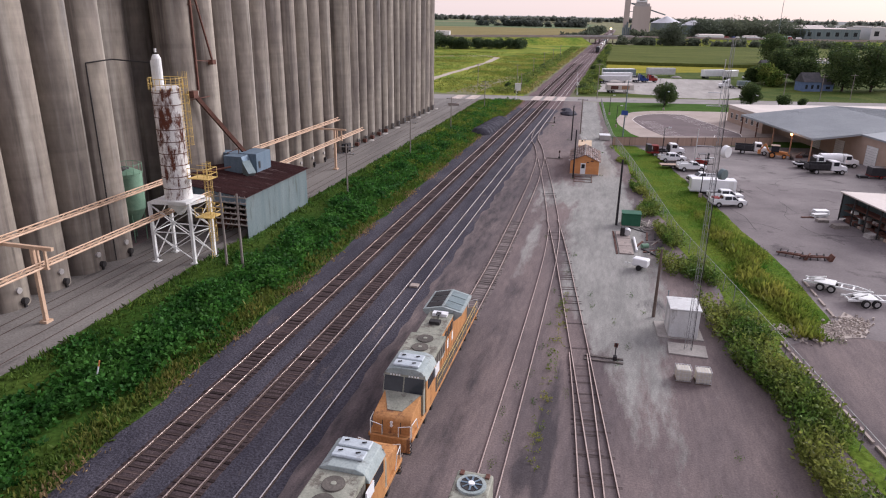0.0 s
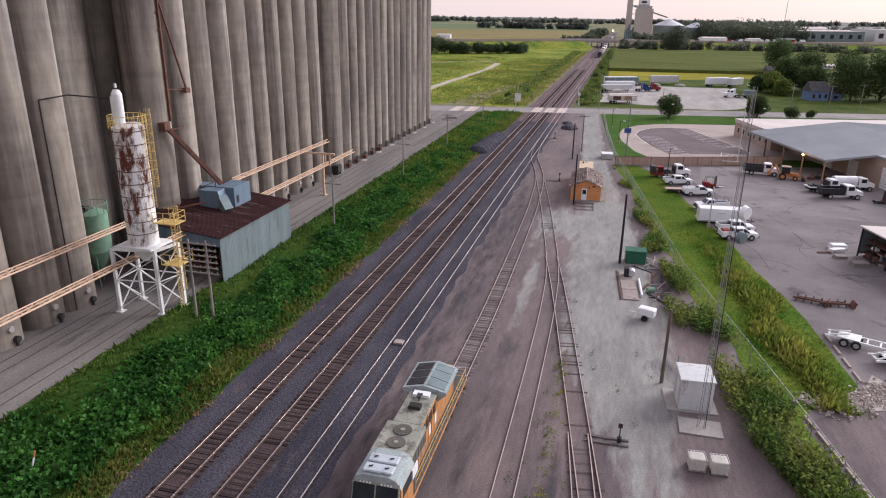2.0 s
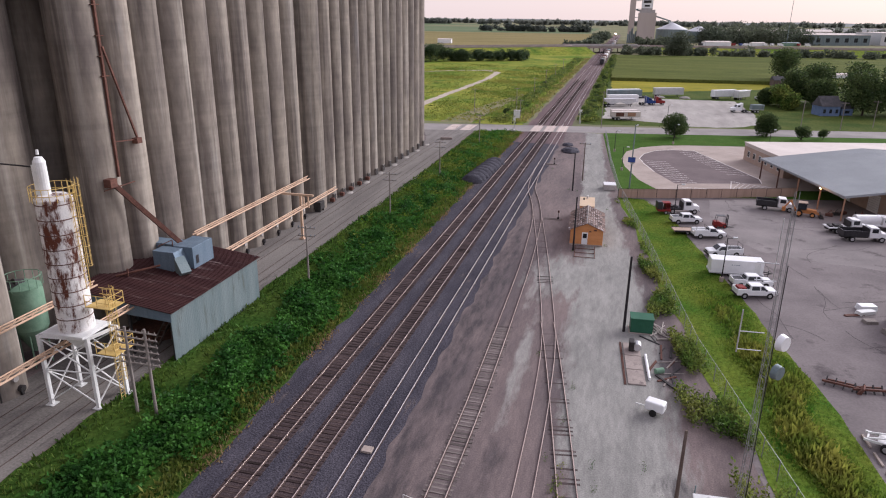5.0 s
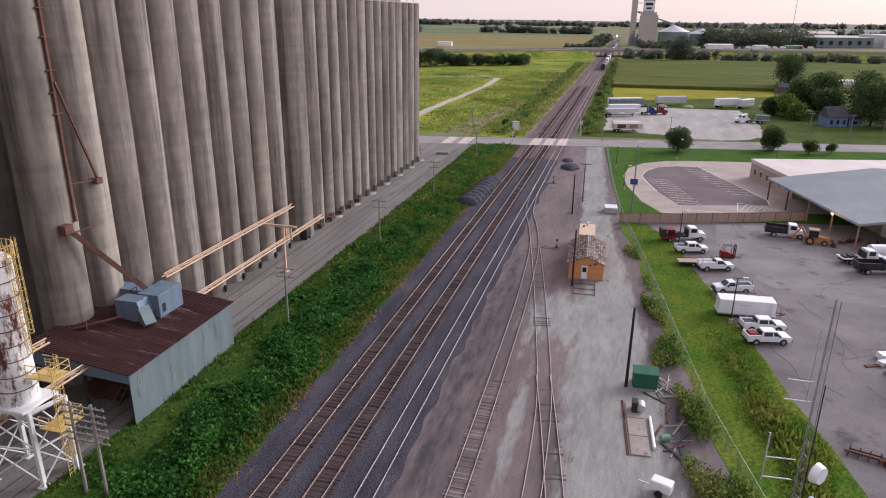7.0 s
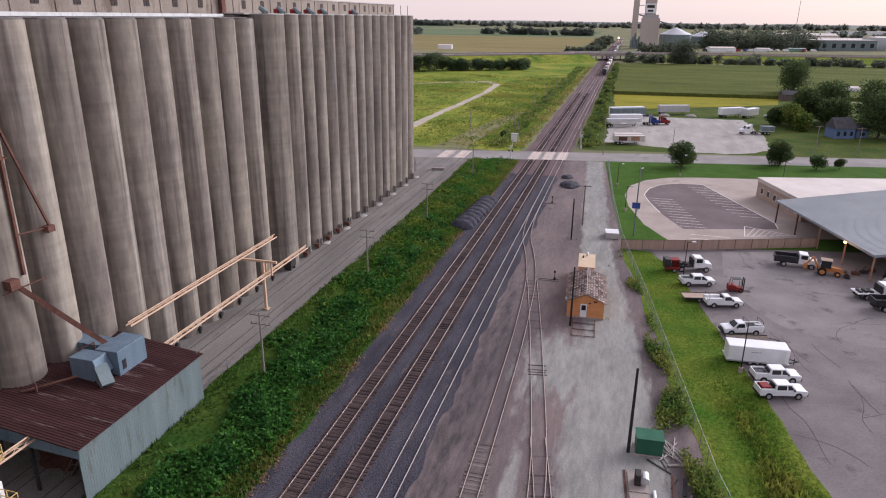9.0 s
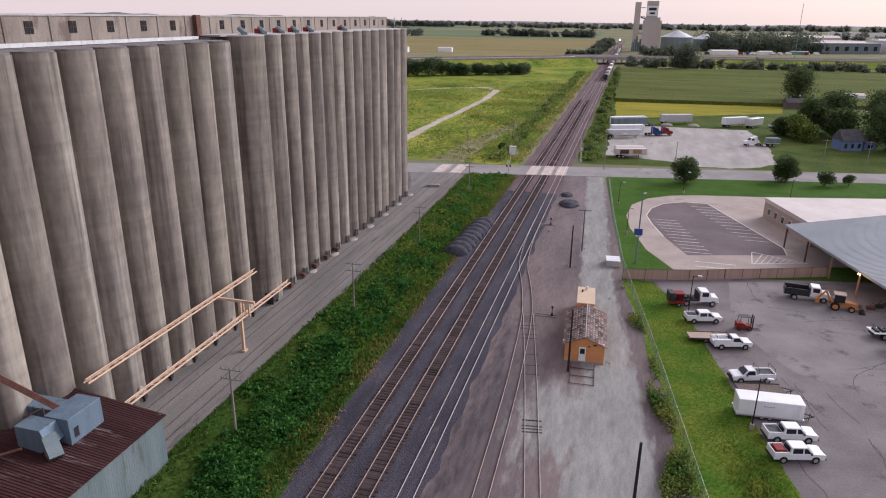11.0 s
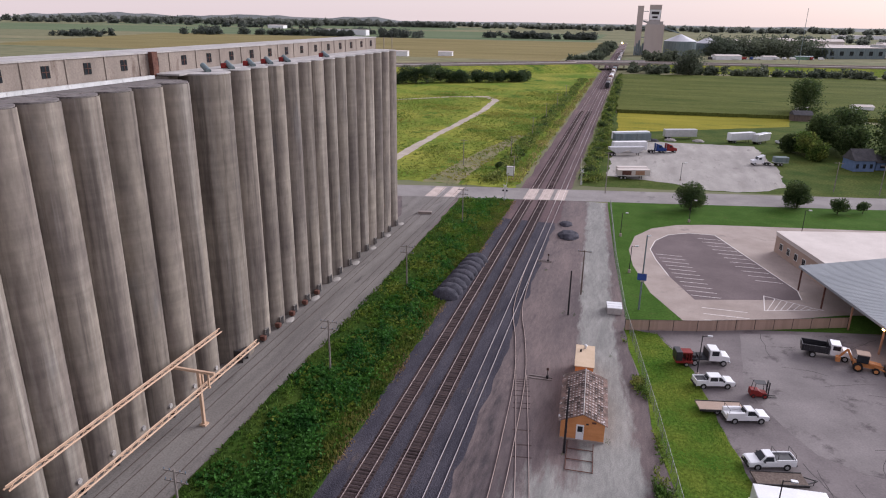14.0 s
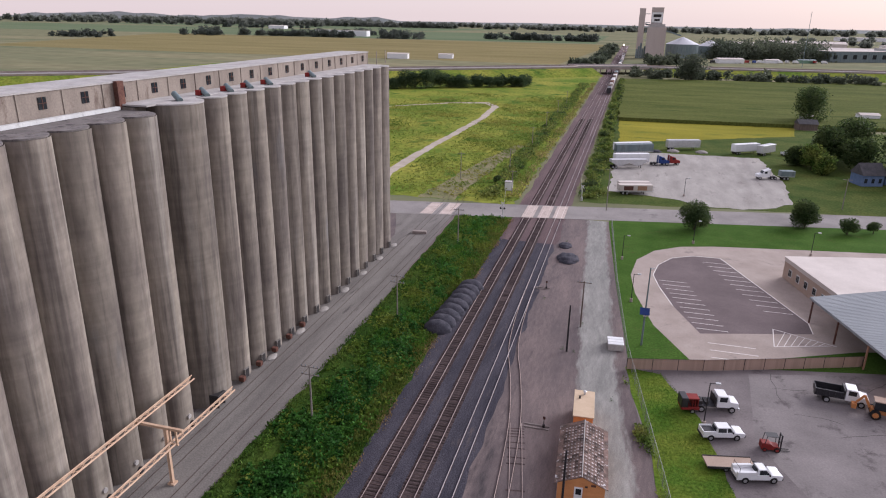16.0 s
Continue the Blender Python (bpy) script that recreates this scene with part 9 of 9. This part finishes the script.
# ---- valves and motors at the silo feet ----
for k in range(5):
    yy = 128.4 + 4.7 * k
    vv = thing("unloading_valve", "rusty red motor-driven valve at a silo foot", "valve", -24.8, yy, 0, group="silo valves")
    bm = BM()
    box(bm, -0.5, 0.35, -0.35, 0.35, 0.25, 0.95)
    bevel(bm, 0.08, 2)
    part("housing", bm, M["rust"], vv)
    bm = BM()
    rod(bm, (-0.6, 0.35, 0.6), (0.2, 0.6, 0.6), 0.25, 0.25, 12)
    part("motor", bm, M["dark_steel"], vv)
    bm = BM()
    for s in (-0.25, 0.25):
        box(bm, -0.1, 0.05, s - 0.05, s + 0.05, 0, 0.3)
    part("foot", bm, M["dark_steel"], vv)
for e in LEFT_EDGES:
    if 20 < e < 120:
        vv = thing("inspection_port", "round white inspection port on a silo foot", "port", -25.05, e - 1.6, 0, group="silo ports")
        bm = BM()
        rod(bm, (-0.15, 0, 1.9), (0.18, 0, 1.9), 0.3, 0.3, 16)
        part("cover", bm, M["silo_cap"], vv)
        bm = BM()
        rod(bm, (-0.3, 0.3, 0.7), (0.35, 0.4, 0.7), 0.34, 0.34, 14)
        box(bm, 0.0, 0.2, 0.25, 0.5, 0, 0.5)
        part("fan_housing", bm, M["dark_steel"], vv)
bb = thing("blower_housing", "grey sheet-metal blower housing at the big silo's foot", "blower", -24.6, 122.2, 0)
bm = BM()
box(bm, -1.2, 0.5, -0.9, 0.9, 0.5, 1.9)
bevel(bm, 0.05)
part("body", bm, M["dark_steel"], bb)
for s in (-0.7, 0.7):
    bm = BM()
    box(bm, -1.0, 0.4, s - 0.06, s + 0.06, 0, 0.5)
    part("leg_frame", bm, M["dark_steel"], bb)

rngf = random.Random(88)
for k in range(14):
    yy = 130.4 + 4.7 * k
    hb = thing("silo_hatch", "dark square clean-out hatch at a silo foot", "hatch", -25.12, yy - 0.5, 0, group="silo hatches")
    bm = BM()
    box(bm, -0.12, 0.16, -0.55, 0.55, 0.05, 1.5)
    part("frame", bm, M["concrete_road"], hb, "stained concrete surround")
    bm = BM()
    box(bm, 0.161, 0.2, -0.4, 0.4, 0.1, 1.35)
    part("door", bm, M["dark_steel"], hb)
    if k % 2:
        gp = thing("grain_spill", "low spill of pale grain dust by the silos", "spill", -24.6, yy + 1.2, 0.03, group="grain spills")
        bm = BM()
        bmesh.ops.create_icosphere(bm, subdivisions=2, radius=1.0)
        for v in bm.verts:
            v.co = Vector((v.co.x * 0.7, v.co.y * 1.3, max(0, v.co.z) * 0.22)) * (1 + 0.25 * noise.noise(v.co * 2 + Vector((k, 0, 0))))
        part("mound", bm, M["gravel"], gp, smooth=True)

# ---- highway overpass ----
ov = thing("overpass", "long grey concrete highway bridge over the railway", "bridge", 2, 753, 0, 24)
bm = BM()
box(bm, -40, 48, -14, 14, 4.6, 6.6)
part("deck", bm, M["concrete_pale"], ov)
for s in (-1, 1):
    bm = BM()
    box(bm, -38, 45, s * 14 - 0.15, s * 14 + 0.15, 6.6, 7.8)
    part("parapet", bm, M["silo_cap"], ov)
for xx in (-14, 2, 22):
    for yy in (-12, 0, 12):
        bm = BM()
        rod(bm, (xx, yy, 0), (xx, yy, 4.6), 0.5, 0.5, 12)
        part("column", bm, M["concrete_pale"], ov)
for a, b, ang in ((-520, -30, 37.5), (38, 620, 9.0)):
    emb = thing("embankment", "grassy highway embankment with a pale road on top", "embankment", 2, 753, 0, ang, kind="structure")
    bm = BM()
    extrude_poly(bm, [(-34, 0), (34, 0), (15, 6.3), (-15, 6.3)], "x", a, b)
    part("bank", bm, M["meadow"], emb)
    bm = BM()
    box(bm, a, b, -14.2, 14.2, 6.3, 6.5)
    part("road_slab", bm, M["road"], emb)
    for s in (-1, 1):
        bm = BM()
        box(bm, a, b, s * 14 - 0.1, s * 14 + 0.1, 6.5, 7.6)
        part("barrier", bm, M["concrete_pale"], emb)

# ---- far grain elevator ----
fe = thing("distant_elevator", "pale concrete grain elevator with head towers far off", "grain elevator", 0, 0, 0)
bm = BM()
box(bm, 37.5, 62, 1046, 1075, 0, 41)
part("block", bm, M["pale_block"], fe, "plain concrete block")
bm = BM()
box(bm, 39, 60, 1050, 1070, 41, 45)
part("top_house", bm, M["silo_cap"], fe)
bm = BM()
box(bm, 41, 56, 1054, 1066, 45, 66)
tw = part("head_tower", bm, M["silo_cap"], fe, "head tower with a white painted sign")
bm = BM()
box(bm, 41.5, 55.5, 1053.4, 1053.95, 47, 60)
part("sign_panel", bm, M["white_paint"], tw)
bm = BM()
box(bm, 43.5, 53.5, 1053.0, 1053.38, 54, 57.5)
box(bm, 45, 52, 1053.0, 1053.38, 49, 51.5)
part("lettering_bar", bm, M["dark_steel"], tw)
bm = BM()
box(bm, 40.7, 56.3, 1053.5, 1066.5, 60.5, 66.3)
part("upper_band", bm, M["pale_block"], tw)
bm = BM()
box(bm, 25, 33.5, 1120, 1135, 0, 66)
part("lift_tower", bm, M["pale_block"], fe)
for k in range(5):
    bm = BM()
    rod(bm, (26 + 2.6 * k, 1046 + 2 * k, 0), (26 + 2.6 * k, 1046 + 2 * k, 12 + 4 * (k % 3)), 1.2, 1.2, 12)
    part("bin", bm, M["galv"], fe, smooth=True)
for zz in (10, 22, 34, 46, 58):  # conveyor leg and its walkways between the towers
    bm = BM()
    box(bm, 33.6, 40.8, 1118, 1121, zz, zz + 0.8)
    part("walkway", bm, M["galv"], fe)
bm = BM()
bar(bm, (34, 1060, 45), (84, 1090, 30), 1.6, 1.6)
part("conveyor", bm, M["galv"], fe, "grey conveyor to the bins")
for x, y, w, d, h, mt in ((104, 1230, 70, 30, 9, "roof_white"), (196, 1260, 84, 34, 10, "pale_block"), (150, 1420, 120, 40, 11, "roof_white"), (305, 1210, 90, 36, 11, "roof_white"), (420, 1330, 130, 44, 12, "pale_block"), (262, 1540, 150, 40, 12, "roof_white"), (560, 1480, 160, 46, 12, "roof_white")):
    wh = thing("warehouse", "long pale low warehouse with a shallow gable roof far off", "warehouse", x, y, 0, group="far warehouses")
    bm = BM()
    box(bm, 0, w, 0, d, 0, h)
    part("wall_shell", bm, M[mt], wh)
    bm = BM()
    extrude_poly(bm, [(-1, h), (d + 1, h), (d / 2, h + 4)], "x", -1, w + 1)
    bmesh.ops.recalc_face_normals(bm, faces=list(bm.faces))
    part("roof", bm, M["roof_white"], wh, "pale metal roof")
    for k in range(int(w // 18)):
        bm = BM()
        box(bm, 6 + 18 * k, 11 + 18 * k, -0.2, -0.02, 0, 5)
        part("dock_door", bm, M["galv_blue"], wh)
for x, y, r, h in ((87, 1090, 22, 19), (128, 1130, 18, 16)):
    gb_ = thing("grain_bin", "wide silver corrugated grain bin with a cone roof", "grain bin", x, y, 0, group="far grain bins")
    bm = BM()
    rod(bm, (0, 0, 0), (0, 0, h), r, r, 40)
    part("shell", bm, M["galv"], gb_, smooth=True)
    bm = BM()
    rod(bm, (0, 0, h), (0, 0, h + r * 0.42), r + 0.3, 1.0, 40)
    part("cone_roof", bm, M["silver"], gb_)


# ---- distant buildings ----
def far_building(x, y, w, d, h, wall, roof, label, rz=0, gable=0.0, wins=0):
    th = thing("distant_building", label, "building", x, y, 0, rz, group="distant buildings")
    bm = BM()
    box(bm, -w / 2, w / 2, -d / 2, d / 2, 0, h)
    part("shell", bm, M[wall], th)
    bm = BM()
    if gable:
        extrude_poly(bm, [(-d / 2 - 0.4, h), (d / 2 + 0.4, h), (0, h + gable)], "x", -w / 2 - 0.3, w / 2 + 0.3)
    else:
        box(bm, -w / 2 - 0.2, w / 2 + 0.2, -d / 2 - 0.2, d / 2 + 0.2, h, h + 0.5)
    part("roof", bm, M[roof], th)
    for k in range(wins):
        bm = BM()
        xx = -w / 2 + w * (k + 0.5) / wins
        box(bm, xx - w / wins * 0.2, xx + w / wins * 0.2, -d / 2 - 0.06, -d / 2 - 0.01, h * 0.3, h * 0.7)
        part("window", bm, M["glass"], th)


far_building(102.5, 300, 7.2, 6.4, 3.6, "house_blue", "shingle_dark", "small blue-grey house with a dark gable roof", 18, 3.6, 3)
far_building(109.5, 303.5, 4.5, 5, 2.6, "house_blue", "shingle_dark", "blue-grey garage with a dark roof", 18, 2.4, 1)
far_building(310, 1130, 90, 40, 14, "galv", "roof_white", "long grey-white warehouse beyond the highway", 25, 0, 6)
far_building(420, 1190, 120, 50, 17, "silver", "roof_white", "pale warehouse beyond the highway", 25, 0, 6)
far_building(140, 1000, 34, 14, 5, "white_paint", "roof_white", "low white depot shed by the highway", 20, 1.5)
far_building(195, 1030, 18, 8, 4, "white_paint", "roof_white", "white depot building by the highway", 20, 1)
far_building(240, 1050, 24, 6, 4, "green_tank", "galv", "low green-roofed stall by the highway", 20, 1)
far_building(116, 452, 6, 4, 3, "white_paint", "roof_white", "small white building in trees", 10, 1)
far_building(150, 470, 10, 6, 3.5, "white_paint", "roof_white", "white farm shed at the field edge", 10, 1)
far_building(110, 424, 9, 6, 3, "wood_pole", "shingle_dark", "brown barn at the field edge", 10, 2)
far_building(-258, 870, 26, 10, 6, "white_paint", "roof_white", "white farm building in far fields", 5, 1)
far_building(-206, 905, 18, 9, 5, "white_paint", "roof_white", "white farm building in far fields", 5, 1)
far_building(-690, 1690, 140, 24, 13, "white_paint", "roof_white", "long white shed far off", 0, 0)
far_building(-1200, 2300, 60, 30, 10, "white_paint", "roof_white", "white farm shed far off", 0, 2)
far_building(500, 1500, 80, 40, 12, "white_paint", "roof_white", "white shed far off", 0, 0)
far_building(900, 1900, 160, 60, 14, "roof_white", "roof_white", "pale shed far off", 0, 0)
far_building(700, 2400, 200, 40, 10, "white_paint", "roof_white", "long pale works far off", 0, 0)
for k, (x, y, mm) in enumerate(((150, 997, "white_paint"), (163, 1007, "red_paint"), (172, 1011, "blue_paint"), (180, 1019, "white_paint"), (205, 1028, "white_paint"), (214, 1032, "silver"), (225, 1037, "white_paint"), (120, 987, "black_paint"), (250, 1047, "red_paint"), (262, 1053, "white_paint"))):
    far = thing("parked_lorry", "box lorry parked beyond the highway", "lorry", x, y, 0, 20 + 17 * (k % 3), group="distant lorries")
    bm = BM()
    box(bm, -3.5, 2, -1.3, 1.3, 0.9, 3.6)
    part("box_body", bm, M[mm], far)
    bm = BM()
    extrude_poly(bm, [(2.1, 0.6), (4.2, 0.6), (4.2, 1.6), (3.6, 2.6), (2.1, 2.6)], "y", -1.2, 1.2)
    part("cab", bm, M["white_paint"], far)
    for s in (-1, 1):
        for wx in (-2.4, 3.2):
            wheel(far, wx, s * 1.1, 0.5, 0.3, s)
ms = thing("far_mast", "thin tall radio mast far off", "radio mast", 215, 950, 0)
bm = BM()
rod(bm, (0, 0, 0), (0, 0, 62), 0.35, 0.25, 6)
part("shaft", bm, M["galv"], ms)

# ---- trains up the line ----
ft = thing("freight_train", "long freight train standing up the line", "train", 9.55, 549, 0.24)
cols = ["black_paint", "wood_pole", "silo_cap", "rust", "silver", "silo_cap", "wood_pole", "white_steel", "rust", "galv"]
for k in range(34):
    y0 = 17.2 * k
    mm = cols[k % len(cols)]
    bm = BM()
    hgt = 4.4 + 0.3 * math.sin(k * 2.3)
    extrude_poly(bm, [(-1.5, 1.1), (1.5, 1.1), (1.5, hgt - 0.5), (1.0, hgt), (-1.0, hgt), (-1.5, hgt - 0.5)], "y", y0, y0 + 15.6)
    car = part("freight_car", bm, M[mm], ft)
    bm = BM()
    for yc in (2.2, 13.4):
        for dy in (-0.9, 0.9):
            for s in (-0.75, 0.75):
                rod(bm, (s - 0.06, y0 + yc + dy, 0.46), (s + 0.06, y0 + yc + dy, 0.46), 0.46, 0.46, 10)
        box(bm, -1.0, 1.0, y0 + yc - 1.4, y0 + yc + 1.4, 0.4, 1.1)
    box(bm, -0.2, 0.2, y0 - 0.8, y0 + 16.4, 0.8, 1.1)
    part("undercarriage", bm, M["dark_steel"], car)
ht = thing("distant_locomotive", "distant locomotive with a bright warm headlight", "locomotive", 1.44, 1465, 0.0)
bm = BM()
box(bm, -1.5, 1.5, 0, 20, 1.0, 4.4)
bevel(bm, 0.2)
part("body", bm, M["loco_orange"], ht)
bm = BM()
for yc in (3, 16):
    for dy in (-1.5, 0, 1.5):
        for s in (-0.75, 0.75):
            rod(bm, (s - 0.06, yc + dy, 0.5), (s + 0.06, yc + dy, 0.5), 0.5, 0.5, 10)
    box(bm, -1.0, 1.0, yc - 2, yc + 2, 0.4, 1.0)
part("undercarriage", bm, M["dark_steel"], ht)
bm = BM()
for s in (-0.5, 0.5):
    rod(bm, (s, -0.3, 3.2), (s, 0.0, 3.2), 0.75, 0.75, 14)
part("headlight", bm, M["head_glow"], ht, "bright warm headlight")


def motions():
    """Everything in the place stands still; only the camera travels."""


motions()
